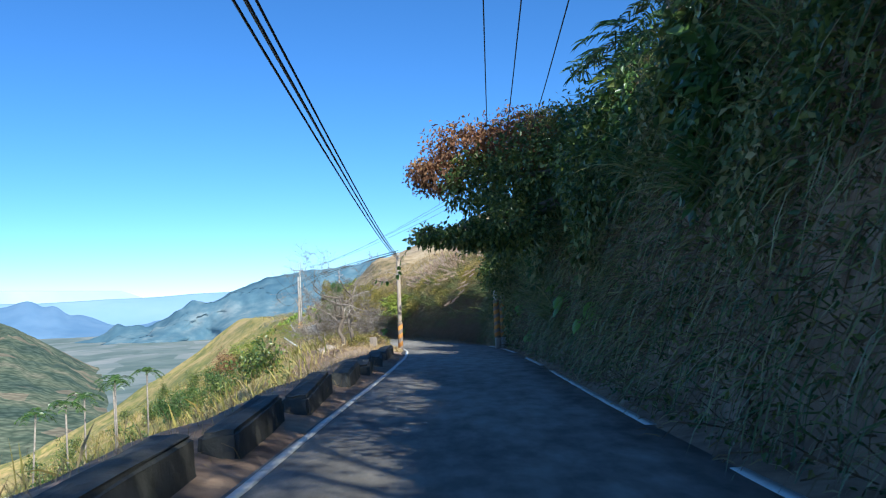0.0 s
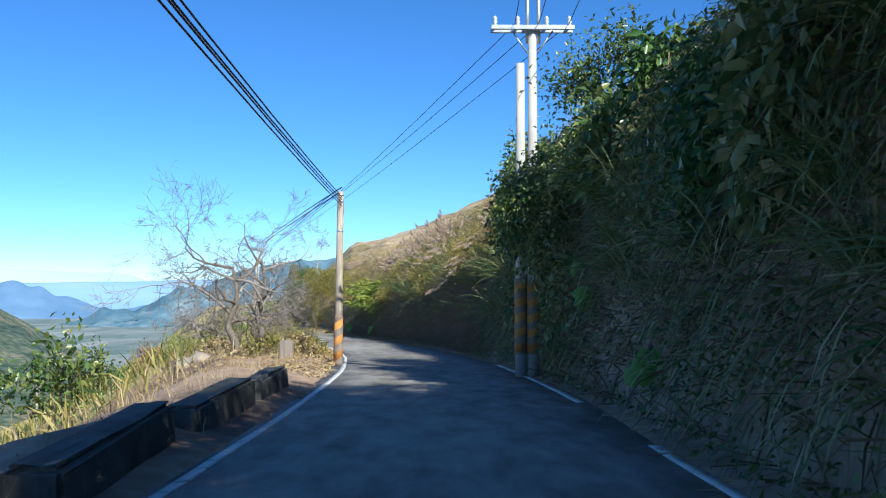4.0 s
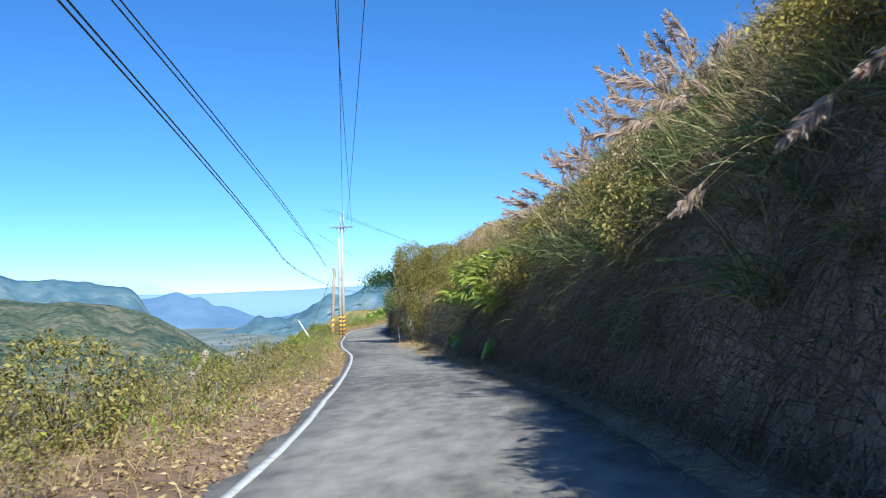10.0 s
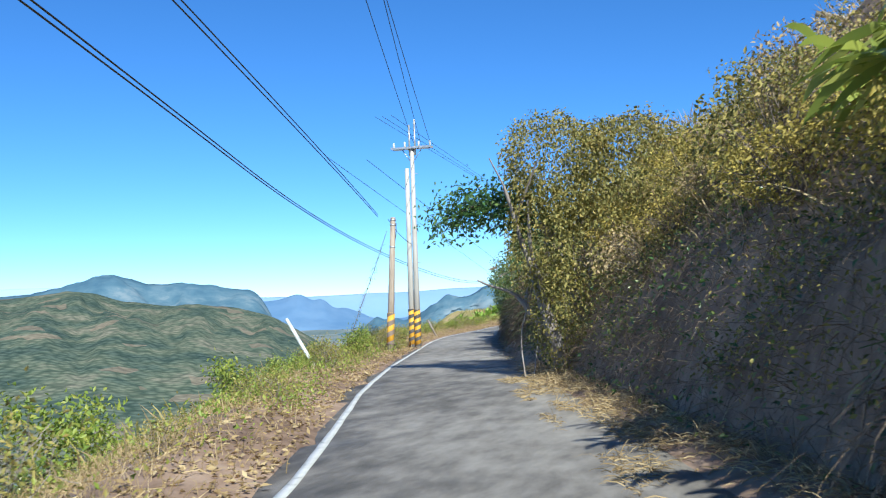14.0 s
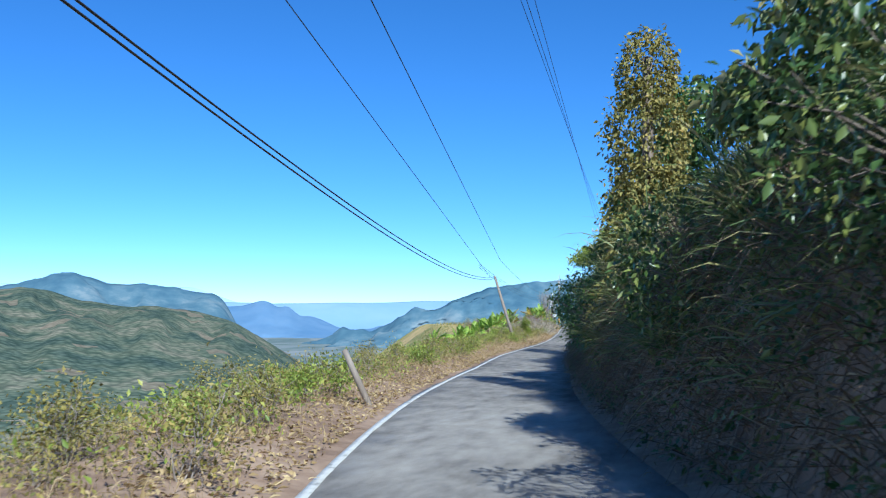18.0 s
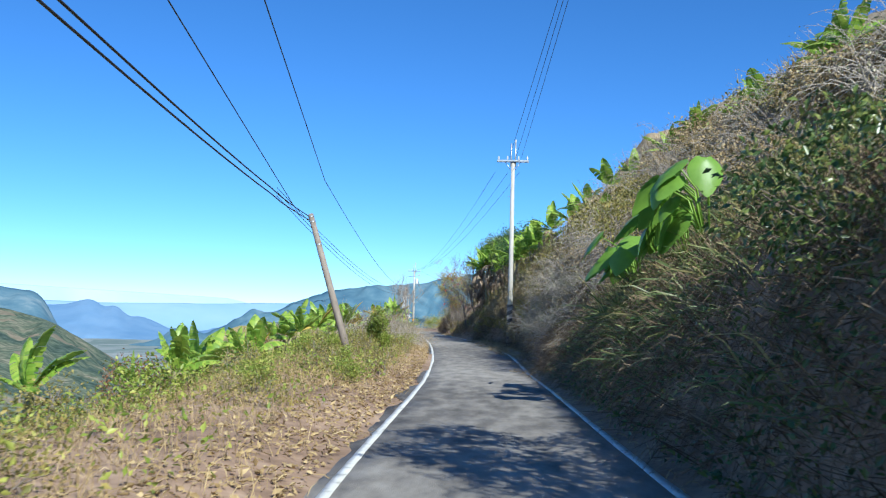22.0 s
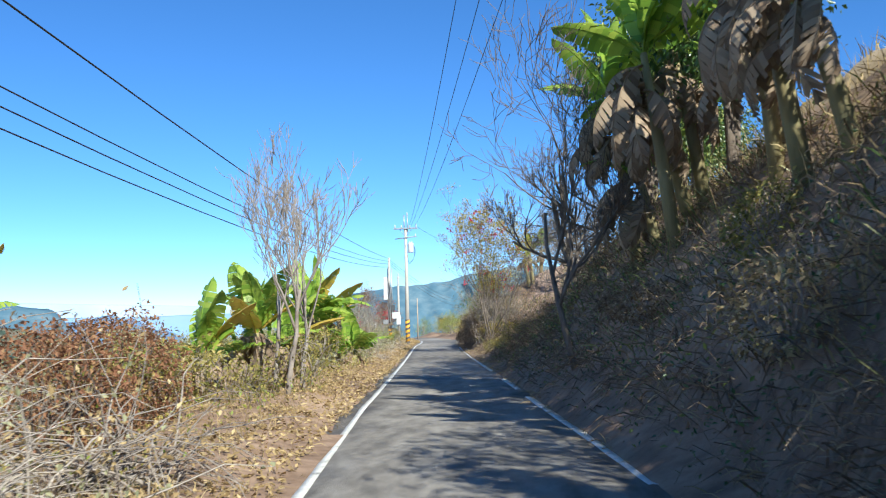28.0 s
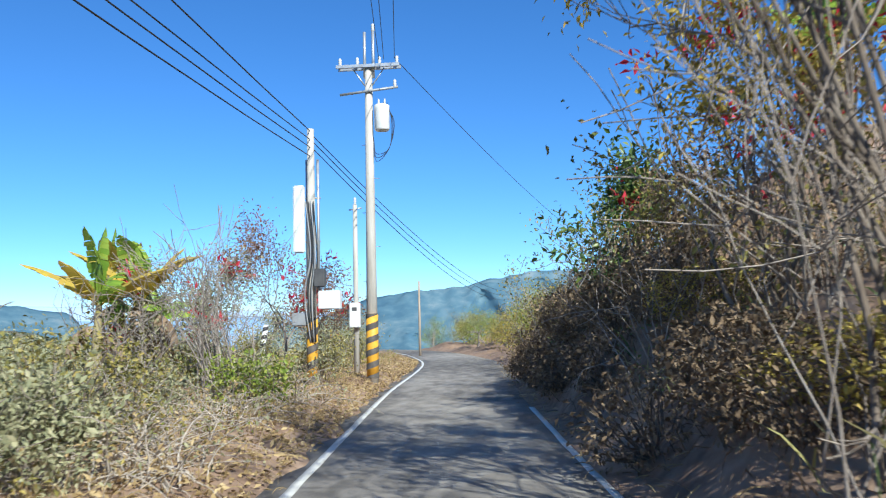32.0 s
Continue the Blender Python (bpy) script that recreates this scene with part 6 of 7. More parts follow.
for k, (s, h, w, t, lf, lab) in enumerate(((66.8, 2.7, 1.2, 0.7, M_OLIVE, "dry brown brush hanging over the bank"), (78, 2.5, 1.1, 0.6, M_OLIVE, "dry brown brush hanging over the bank"), (57, 3.1, 1.2, 0.7, M_GOLD, "sunlit dry brush on the bank"), (41.5, 4.2, 1.4, 1.1, M_VINE, "dark creeper thicket on the bank"), (96, 3.2, 1.3, 1.0, M_OLIVE, "tangled olive brush on the bank"), (109, 3.6, 1.6, 1.4, M_OLIVE, "sunlit tangled brush beside the vine-covered tree"), (116, 2.2, 1.3, 1.0, M_VINE, "dark leafy thicket on the bank"), (121, 2.2, 1.3, 1.1, M_VINE, "dark leafy thicket on the bank"), (126, 2.3, 1.4, 1.1, M_VINE, "dark leafy thicket on the bank"), (132, 1.7, 1.2, 0.9, M_VINE, "dark leafy thicket on the bank"), (142, 1.5, 1.3, 0.9, M_LEAF, "dark leafy thicket on the bank"), (147, 1.6, 1.3, 0.9, M_LEAF, "dark leafy thicket on the bank"), (158, 1.8, 1.4, 1.2, M_VINE, "dark leafy thicket on the bank"), (170, 2.2, 1.3, 1.0, M_VINE, "leafy thicket on the bank"), (186, 3.6, 1.5, 1.0, M_OLIVE, "dry russet brush on the hillside"), (193, 4.4, 1.6, 1.0, M_OLIVE, "dry russet brush on the hillside"), (200, 4.6, 1.6, 1.1, M_OLIVE, "dry russet brush on the hillside"), (207, 4.8, 1.5, 1.2, M_OLIVE, "dry russet brush on the hillside"), (214, 4.2, 1.4, 1.2, M_OLIVE, "dry russet brush on the hillside"))):
    mound(s, h, 1400 + k, w, t, lf, lab, 3000)

# sunlit brush along the top of the bank and on the slope above
tops = [mound(50.0 + 3.5 * k, 4.0, 1440 + k, 1.2, 0.55, (M_OLIVE, M_DRY, M_GOLD, M_GOLD)[k], "sunlit yellow-green and straw-coloured brush on the bank", 2200, 0.07) for k in range(4)]
rr = np.random.default_rng(1445)
for k in range(84):
    s = rr.uniform(47, 104) if k < 64 else rr.uniform(172, 216)
    h = rr.uniform(3.0, 4.6) if s < 62 else rr.uniform(2.2, 4.6) if s < 110 else rr.uniform(3.2, 7.4)
    q = ground_at(s, on_bank(s, h))
    copy_thing(tops[int(rr.integers(0, 4))], pose(q.x, q.y, q.z, rr.uniform(-12, 12), rr.uniform(-12, 12), rr.uniform(0, 360)) @ Matrix.Scale(rr.uniform(0.5, 1.0), 4))

for k in range(12):
    rr = np.random.default_rng(1470 + k)
    s = 50.5 + 0.9 * k
    mound(s, rr.uniform(3.3, 4.8), 1475 + k, rr.uniform(0.7, 1.1), rr.uniform(0.4, 0.6), M_GOLD if k % 3 else M_DRY, "golden dry brush hanging over the bank in the sun", 1900, 0.08)
# ginger clumps
for k, (s, h, n, hh) in enumerate(((79.5, 1.0, 7, 1.0), (81, 1.3, 9, 1.1), (82.2, 1.7, 10, 1.2), (83.4, 1.3, 10, 1.2), (84.6, 1.8, 10, 1.2), (85.6, 1.2, 9, 1.1), (83.0, 2.3, 8, 1.0), (81.6, 2.2, 8, 1.0), (87.5, 2.0, 9, 1.1), (89.5, 2.5, 9, 1.1), (91.0, 2.2, 8, 1.0))):
    put(ginger, s, on_bank(s, h + 0.7), 1500 + k, n, hh, 0.6)

# vine-covered tree with a limb over the road
p = aloft(103.5, 2.35, 0.0)
vt = thing("vine_covered_tree", (p.x, p.y, p.z), "roadside tree smothered in yellow-green and russet vines", "tree")
rng = np.random.default_rng(1601)
limbs, tips = branch_out(rng, (0, 0, -0.2), (-0.08, 0, 1), 2.4, 0.20, 2, 0.5, 0.08, 0.1, (2, 3), 5)
part("trunk", limb_mesh("trunk", limbs, M_PALEBARK), vt)
cl = []
for cx, cy, cz, a, b, c, n in ((0.0, 0.2, 4.35, 1.25, 1.5, 1.3, 10000), (1.5, 0.6, 4.3, 1.5, 1.7, 1.3, 10000), (-0.35, -0.3, 3.0, 0.8, 1.1, 1.4, 4000), (0.7, -0.6, 2.3, 1.3, 1.4, 1.6, 5000), (2.6, 0.6, 3.4, 1.6, 1.8, 1.3, 4600), (0.0, -0.2, 1.3, 0.7, 0.9, 1.2, 2600), (1.4, 0.3, 5.0, 0.9, 0.9, 0.5, 1500), (1.9, -0.8, 1.9, 1.2, 1.4, 1.2, 3600)):
    d = rng.normal(size=(n, 3))
    d /= np.linalg.norm(d, axis=1, keepdims=True)
    r = rng.uniform(0.7, 1.0, n) * (1 + 0.35 * fbm(d[:, 0] * 2.5 + cx, d[:, 1] * 2.5 + d[:, 2] * 2 + cz, 5))
    cl.append((d * r[:, None] * np.array([a, b, c]) + np.array([cx, cy, cz]), d))
so = Soup()
for P, d in cl:
    n = len(P)
    ln = 0.075 * rng.uniform(0.5, 1.4, n)
    so.add(*leaflets(rng, P, d * 0.5 + rng.normal(size=(n, 3)) * 0.7 + np.array([0, 0, -0.7]), ln, ln * 0.55))
part("vines", so.mesh("vines", M_OLIVE), vt, "mat of olive and russet vine leaves")
so = Soup()
tip = np.array([-2.7, 0.6, 3.45])
lp = catmull(np.array([(-0.1, 0, 2.9), (-0.9, 0.2, 3.5), (-1.8, 0.4, 3.75), tip]), 6)
part("limb", Soup().add(*tube_arrays(lp, np.linspace(0.09, 0.02, len(lp)), 7)).mesh("limb", M_BARK, True), vt)
n = 2600
P = lp[rng.integers(4, len(lp), n)] + rng.normal(size=(n, 3)) * np.array([0.28, 0.28, 0.26])
ln = 0.12 * rng.uniform(0.6, 1.3, n)
part("limb_leaves", Soup().add(*leaflets(rng, P, rng.normal(size=(n, 3)) * 0.8 + np.array([-0.3, 0, -0.6]), ln, ln * 0.5)).mesh("limb_leaves", M_LEAF), vt, "dark green leaves on the overhanging limb")
for k in range(7):
    x, y = rng.normal() * 0.35 - 0.3, rng.normal() * 0.4
    v = [(x, y, 3.2), (x + rng.normal() * 0.15, y - 0.1, 2.0), (x + rng.normal() * 0.2, y + rng.normal() * 0.2, 0.9), (x + rng.normal() * 0.4, y + rng.normal() * 0.3, -0.05)]
    part("hanging_vine", Soup().add(*tube_arrays(catmull(np.array(v), 5), 0.016, 4)).mesh("hanging_vine", M_PALEBARK), vt, "bare pale vine stem")

# column smothered in creepers and the trees round it
p = aloft(139.5, 3.4, 0)
col = thing("vine_column", tuple(p), "tall dead trunk wrapped in russet and green creepers", "tree")
part("trunk", Soup().add(*cyl(0.16, 0.10, -0.2, 6.8, 10)).mesh("trunk", M_BARK, True), col)
so = Soup()
for cz, w, t, n in ((1.6, 1.1, 1.6, 4200), (3.4, 0.95, 1.5, 4200), (5.2, 0.82, 1.3, 3600), (6.5, 0.6, 0.85, 2000)):
    d = rng.normal(size=(n, 3))
    d /= np.linalg.norm(d, axis=1, keepdims=True)
    r = rng.uniform(0.75, 1.0, n) * (1 + 0.4 * fbm(d[:, 0] * 3 + cz, d[:, 1] * 3 + d[:, 2] * 2, 8))
    ln = 0.10 * rng.uniform(0.5, 1.4, n)
    so.add(*leaflets(rng, d * r[:, None] * np.array([w, w, t]) + np.array([0, 0, cz]), d * 0.5 + rng.normal(size=(n, 3)) * 0.7 + np.array([0, 0, -0.7]), ln, ln * 0.55))
part("creepers", so.mesh("creepers", M_OLIVE), col, "coat of russet and yellow-green creepers")
canopy("bank_tree", 128.5, 4.2, (((131.0, 3.4, 3.9), (0.8, 1.2, 0.45), 1500), ((129.5, 3.9, 4.5), (1.1, 1.5, 0.55), 2400), ((127.6, 4.2, 4.2), (1.0, 1.4, 0.6), 2000)), M_GRASS, "leafy tree with drooping foliage on the bank", 0.16)
canopy("bank_tree", 144.0, 4.6, (((144.0, 3.7, 4.3), (0.8, 1.3, 0.7), 2400), ((143.2, 4.3, 5.3), (1.0, 1.4, 0.9), 3000), ((142.6, 5.0, 6.3), (1.2, 1.5, 0.9), 3000), ((145.5, 3.3, 3.3), (0.6, 1.0, 0.6), 1500)), M_LEAF, "dense dark tree hanging over the bank", 0.15)
# Three extra trees, put on the slope to shade the bank beyond them.
for k, (s, u, h) in enumerate(((108.0, 6.2, 4.5), (113.0, 6.0, 4.5), (118.0, 6.4, 4.4))):
    canopy("bank_tree", s, u + 0.4, (((s, u, h), (1.5, 2.4, 1.1), 2400), ((s + 2, u + 1.2, h + 0.4), (1.4, 2.0, 1.1), 1800)), M_OLIVE, "yellow-olive tree added on the slope to shade the bank", 0.14)

for k, (s, u, h) in enumerate(((122.5, 3.1, 2.6), (125.0, 3.2, 3.0), (127.5, 3.2, 2.9), (130.5, 3.5, 2.3), (135.5, 3.4, 2.1), (143.0, 3.5, 2.0), (145.5, 3.4, 1.8), (148.5, 3.5, 1.8), (154.0, 3.5, 1.7), (158.0, 3.6, 1.7))):
    canopy("bank_thicket", s, u + 0.7, (((s, u + 0.05, h), (0.7, 1.6, 0.8), 3400), ((s + 0.5, u + 0.0, h - 1.4), (0.4, 1.5, 0.9), 2200), ((s + 1.0, u + 1.0, h + 0.6), (0.9, 1.6, 0.6), 2400)), (M_VINE, M_LEAF)[k % 2], "dark leafy thicket hanging over the road edge", 0.085)
canopy("bank_tree", 166.0, 4.6, (((167.4, 2.7, 4.7), (0.7, 1.0, 0.35), 900), ((168.5, 3.2, 5.1), (0.8, 1.0, 0.5), 1200), ((166.4, 3.5, 4.9), (0.9, 1.1, 0.5), 1100), ((166.0, 3.6, 3.5), (0.8, 1.1, 0.5), 1000), ((164.8, 4.1, 5.6), (0.9, 1.2, 0.6), 1200), ((163.6, 4.2, 4.6), (0.8, 1.2, 0.6), 1100)), M_BRIGHT, "light green tree arching towards the road", 0.13, limb=0.055)
for k, (s, u, hh) in enumerate(((153.0, 5.2, 1.1), (155.5, 5.2, 1.1), (151.0, 5.8, 1.2), (157.5, 5.8, 1.1), (198.5, 6.0, 0.8))):
    put(banana, s, u, 1960 + k, hh, 1.3, 9, 4)
for k, s in enumerate((151, 154.5, 157.5, 160, 163, 166)):
    mound(s, 3.6 + 0.3 * (k % 3), 1480 + k, 1.3, 0.6, M_OLIVE if k % 3 else M_RUST, "dry brown brush on top of the bank", 2400)
# dead creepers hanging in bleached tangles on the dry bank
for k in range(30):
    rr = np.random.default_rng(5200 + k)
    s = 194 + 1.1 * k + rr.uniform(-0.8, 0.8)
    p = ground_at(s, on_bank(s, rr.uniform(1.5, 3.4) + (1.4 if s < 212 else 0.0)))
    heap(tuple(p), 5300 + k, rr.uniform(0.6, 1.0), rr.uniform(0.4, 0.7), M_DRY if s < 226 else M_DEAD, "bleached tangle of dead creepers on the bank", 1500, 0.075, "dead_creeper", M_PALEBARK)
for k in range(16):
    rr = np.random.default_rng(5400 + k)
    s = 178 + 1.9 * k
    mound(s, rr.uniform(5.6, 8.0), 5500 + k, 1.4, 0.7, M_DRY if k % 3 else M_OLIVE, "dry straw-coloured brush on the hillside", 1600, 0.11)
for k in range(30):
    rr = np.random.default_rng(5600 + k)
    s = 268.5 + 0.8 * k
    p = ground_at(s, on_bank(s, rr.uniform(0.2, 2.0)))
    heap(tuple(p), 5700 + k, rr.uniform(0.6, 0.95), rr.uniform(0.4, 0.65), M_DEAD, "brown tangle of dead creepers on the bank", 1500, 0.075, "dead_creeper", M_BARK)
for k, (s, u) in enumerate(((46.2, -3.6), (47.6, -2.9), (49.0, -2.7), (45.4, -4.8))):
    heap(tuple(ground_at(s, u)), 5800 + k, 0.6, 0.4, M_DRY if k % 2 else M_OLIVE, "sunlit dry brush beneath the leafless trees", 900, 0.11, "brush_clump", M_PALEBARK)
for k in range(40):
    rr = np.random.default_rng(5900 + k)
    s = (204 + 0.95 * k if k < 24 else 198 + 2.6 * (k - 24)) + rr.uniform(-0.6, 0.6)
    p = ground_at(s, on_bank(s, rr.uniform(0.5, 1.9) + (0.8 if k >= 24 else 0.0)))
    heap(tuple(p), 6000 + k, rr.uniform(0.5, 0.85), rr.uniform(0.3, 0.55), (M_DEAD, M_DRY, M_OLIVE)[k % 3], "low tangle of dry creepers on the bank", 1400, 0.07, "dead_creeper", M_PALEBARK)
def brushpile(at, seed, wide, tall, n, material, label):
    """A heap of arching dead twigs with a few dry leaves caught in it."""
    rng = np.random.default_rng(seed)
    ob = thing("brush_pile", at, label, "brush", "heaps of dead twigs")
    so, ends = Soup(), []
    for k in range(n):
        a, r = rng.uniform(0, 6.28), wide * rng.uniform(0.0, 0.8)
        p = np.array([math.cos(a) * r, math.sin(a) * r, -0.05])
        d = np.array([rng.normal() * 0.7, rng.normal() * 0.7, 1.0])
        d /= np.linalg.norm(d)
        ln = tall * rng.uniform(0.7, 1.5)
        pts = [p]
        for i in range(6):
            d = d + rng.normal(size=3) * 0.2 + np.array([0, 0, -0.27])
            d /= np.linalg.norm(d)
            pts.append(pts[-1] + d * ln / 6)
        so.add(*tube_arrays(pts, np.linspace(rng.uniform(0.006, 0.016), 0.003, 7), 3, False))
        ends += pts[3:]
    tagged(part("twig_tangle", so.mesh("twig_tangle", material), ob), kind="stuff")
    E = np.array(ends)
    E = E[rng.integers(0, len(E), n * 5)] + rng.normal(size=(n * 5, 3)) * 0.06
    part("foliage", Soup().add(*leaflets(rng, E, rng.normal(size=E.shape) + np.array([0, 0, -0.4]), rng.uniform(0.03, 0.09, len(E)), 0.035)).mesh("foliage", M_DRY if seed % 2 else M_GREYLEAF), ob)
    return ob


tangles = [brushpile(tuple(ground_at(186.0 + 3 * k, on_bank(186.0 + 3 * k, 3.0 + 0.5 * k))), 6501 + k, 1.1, 1.3, 150, M_BLEACH if k % 4 else M_PALEBARK, "grey heap of dead twigs on the dry hillside") for k in range(5)]
rr = np.random.default_rng(6500)
for k in range(64):
    s = rr.uniform(176, 214)
    q = ground_at(s, on_bank(s, rr.uniform(2.4, 8.0) if s > 183 else rr.uniform(4.2, 7.5)))
    copy_thing(tangles[k % 5], pose(q.x, q.y, q.z, rr.uniform(-10, 10), rr.uniform(-10, 10), rr.uniform(0, 360)) @ Matrix.Scale(rr.uniform(0.6, 1.1), 4))
for k in range(40):
    s = rr.uniform(185.5, 209)
    q = ground_at(s, on_bank(s, rr.uniform(0.7, 3.6)))
    copy_thing(tangles[k % 5], pose(q.x, q.y, q.z, rr.uniform(-10, 10), rr.uniform(-35, -10), rr.uniform(0, 360)) @ Matrix.Scale(rr.uniform(0.45, 0.75), 4))
# dry hillside: bare shrubs and banana plants on the skyline
for k in range(58):
    rr = np.random.default_rng(1800 + k)
    s = 184 + k * 0.78 + rr.uniform(-0.6, 0.6)
    put(lambda at, *a, **kk: shrub("bare_shrub", at, *a, **kk), s, on_bank(s, rr.uniform(1.4, 6.2)), 1800 + k, height=rr.uniform(1.0, 1.9), wide=0.5, bare=bool(k % 3), per=10, size=0.06, leaf=M_OLIVE, bark=M_PALEBARK, label="leafless grey shrub on the dry hillside", group="bare hillside shrubs", stems=5)
for k, (s, h, hh, ln) in enumerate(((208, 5.8, 1.4, 1.5), (205, 6.4, 1.4, 1.4), (202, 6.4, 1.3, 1.4), (197, 6.8, 1.2, 1.3), (193, 7.0, 1.0, 1.2), (211, 5.8, 1.4, 1.5), (213.5, 5.4, 1.6, 1.6), (215.5, 5.0, 1.7, 1.7), (217, 4.4, 1.7, 1.7), (218.5, 4.0, 1.7, 1.8), (220, 3.6, 1.8, 1.8), (222.5, 3.4, 2.0, 1.8), (225, 3.4, 2.1, 1.8), (219.5, 4.6, 1.6, 1.6), (223.5, 4.0, 1.8, 1.7), (189, 6.8, 0.7, 1.0))):
    put(banana, s, on_bank(s, h), 1900 + k, hh, ln, 8, 4)
for k, (s, u) in enumerate(((179.0, 8.6), (181.5, 8.2), (184.0, 8.6), (187.0, 8.0))):
    put(banana, s, u, 1970 + k, 1.0, 1.3, 9, 4)
T("dead_branchy_tree", 189.0, 6.4, 1950, height=3.2, radius=0.06, depth=4, bare=True, bark=M_PALEBARK, label="pale leafless tree on the hillside skyline")
T("dead_branchy_tree", 199.0, 6.6, 1951, height=3.0, radius=0.06, depth=4, bare=True, bark=M_PALEBARK, label="pale leafless tree on the hillside skyline")

def gnarled(s, u, seed, limbs_n, reach, low, label):
    """A leafless tree of crooked, nearly level limbs on a short twisted trunk."""
    rng = np.random.default_rng(seed)
    ob = thing("leafless_tree", tuple(ground_at(s, u)), label, "tree")
    tp = catmull(np.array([(0, 0, -0.3), (0.12, 0.05, 0.4), (-0.08, 0.1, low), (0.15, 0.1, low + 0.7), (0.0, 0.25, low + 1.5)]), 5)
    part("trunk", Soup().add(*tube_arrays(tp, np.linspace(0.13, 0.04, len(tp)), 9)).mesh("trunk", M_BARK, True), ob)
    for k in range(limbs_n):
        a = k * 2.4 + rng.uniform(-0.4, 0.4)
        b = tp[int(rng.integers(9, len(tp)))]
        limbs, _ = branch_out(rng, b, (math.cos(a), math.sin(a), rng.uniform(0.1, 0.7)), reach * rng.uniform(0.7, 1.1), 0.042, 5, 0.62, 0.2, 0.03, (2, 4), 4, 0.68)
        part("limb", limb_mesh("limb", limbs, M_PALEBARK if k % 2 else M_BARK, None, 0.004), ob)
    return ob


# beyond the tall pole: shaded slope, big bananas and leafless trees
for k, (s, h, hh, ln, st) in enumerate(((234.5, 3.0, 3.0, 2.0, 2), (237, 3.4, 3.0, 2.1, 2), (240, 3.4, 2.8, 1.9, 2), (231, 3.2, 2.4, 1.7, 1), (242.0, 2.4, 3.4, 2.2, 2), (239.0, 2.6, 3.3, 2.1, 1))):
    put(banana, s, on_bank(s, h), 2000 + k, hh, ln, 10, 16, 0, st, -0.5, "large banana plant with a skirt of dead brown leaves")
T("leafless_tree", 240.4, 0.6, 2010, height=9.4, way=(-0.16, 0.0, 1), radius=0.062, depth=5, spread=0.55, gnarl=0.15, lift=0.22, bare=True, bark=M_BARK, label="tall leafless grey tree at the roadside", first=0.34, kids=(3, 4))
T("leafless_tree", 246.0, 1.9, 2011, height=8.0, way=(-0.1, 0.0, 1), radius=0.09, depth=5, spread=0.45, gnarl=0.13, lift=0.2, bare=True, bark=M_BARK, label="dark leafless tree at the roadside", first=0.34, kids=(3, 4))
T("leafless_tree", 252.0, 2.4, 2012, height=4.6, way=(0.2, 0.1, 1), radius=0.09, depth=5, spread=0.55, gnarl=0.2, bare=True, bark=M_BARK, label="gnarled dark leafless tree on the slope", first=0.36)
for k, (s, u) in enumerate(((266, 6.6), (270, 6.9), (275, 8.0), (268, 8.2))):
    put(lambda at, *a, **kk: tree("leafless_tree", at, *a, **kk), s, u, 2020 + k, height=6.6, radius=0.10, depth=5, spread=0.6, gnarl=0.2, bare=True, bark=M_BARK, label="gnarled leafless tree above the side track", first=0.36, kids=(3, 4))
for k, (s, u, n, reach, low) in enumerate(((254.5, 5.4, 9, 1.7, 1.5), (257.0, 6.0, 10, 1.9, 1.3), (260.5, 6.4, 10, 1.8, 1.2), (264.0, 6.8, 9, 1.7, 1.6))):
    gnarled(s, u, 2080 + k, n, reach, low, "crooked dark leafless tree on the shaded slope")
put(banana, 279.0, 5.8, 2030, 1.9, 1.5, 9, 8, 0, 2)
put(banana, 281.5, 6.6, 2031, 1.8, 1.4, 8, 6, 0, 1)
def poinsettia(s, u, seed, hh, stems, wide, label, per=16, reds=14, low=12):
    """A many-stemmed tall shrub: fine pale twigs below, yellowing leaves and a few red bracts above."""
    rng = np.random.default_rng(seed)
    ob = thing("poinsettia_tree", tuple(ground_at(s, u)), label, "tree", "poinsettias")
    limbs, tips = [], []
    for k in range(stems):
        d = np.array([rng.normal() * wide, rng.normal() * wide, 1.0])
        l, q = branch_out(rng, rng.normal(size=3) * np.array([0.25, 0.25, 0]) + np.array([0, 0, -0.1]), d, hh * rng.uniform(0.42, 0.5), 0.03, 3, 0.42, 0.12, 0.22, (3, 4), 4, 0.6)
        limbs += l
        tips += q
    part("stem_clump", limb_mesh("stem_clump", limbs, M_BARK), ob)
    twigs = []
    for k in range(low):
        d = np.array([rng.normal() * 0.3, rng.normal() * 0.3, 1.0])
        twigs += branch_out(rng, rng.normal(size=3) * np.array([0.5, 0.5, 0]) + np.array([0, 0, -0.1]), d, hh * rng.uniform(0.14, 0.24), 0.010, 2, 0.5, 0.14, 0.2, (3, 4), 3, 0.7)[0]
    tagged(part("twig_tangle", limb_mesh("twig_tangle", twigs, M_PALEBARK), ob, "dry russet twigs"), kind="stuff")
    order = list(rng.permutation(len(tips)))
    tagged(part("red_foliage", leaf_mesh("red_foliage", rng, [tips[i] for i in order[:reds]], 12, 0.16, M_RED, 0.09, -0.2, 0.42, 0.4), ob), "clusters of red bracts", kind="stuff")
    tall = [tips[i] for i in order[reds:] if tips[i][0][2] > hh * 0.5]
    part("crown", leaf_mesh("crown", rng, tall, per, 0.11, M_GOLD, 0.14, 0.7, 0.36), ob, "yellowing drooping leaves")
    return ob


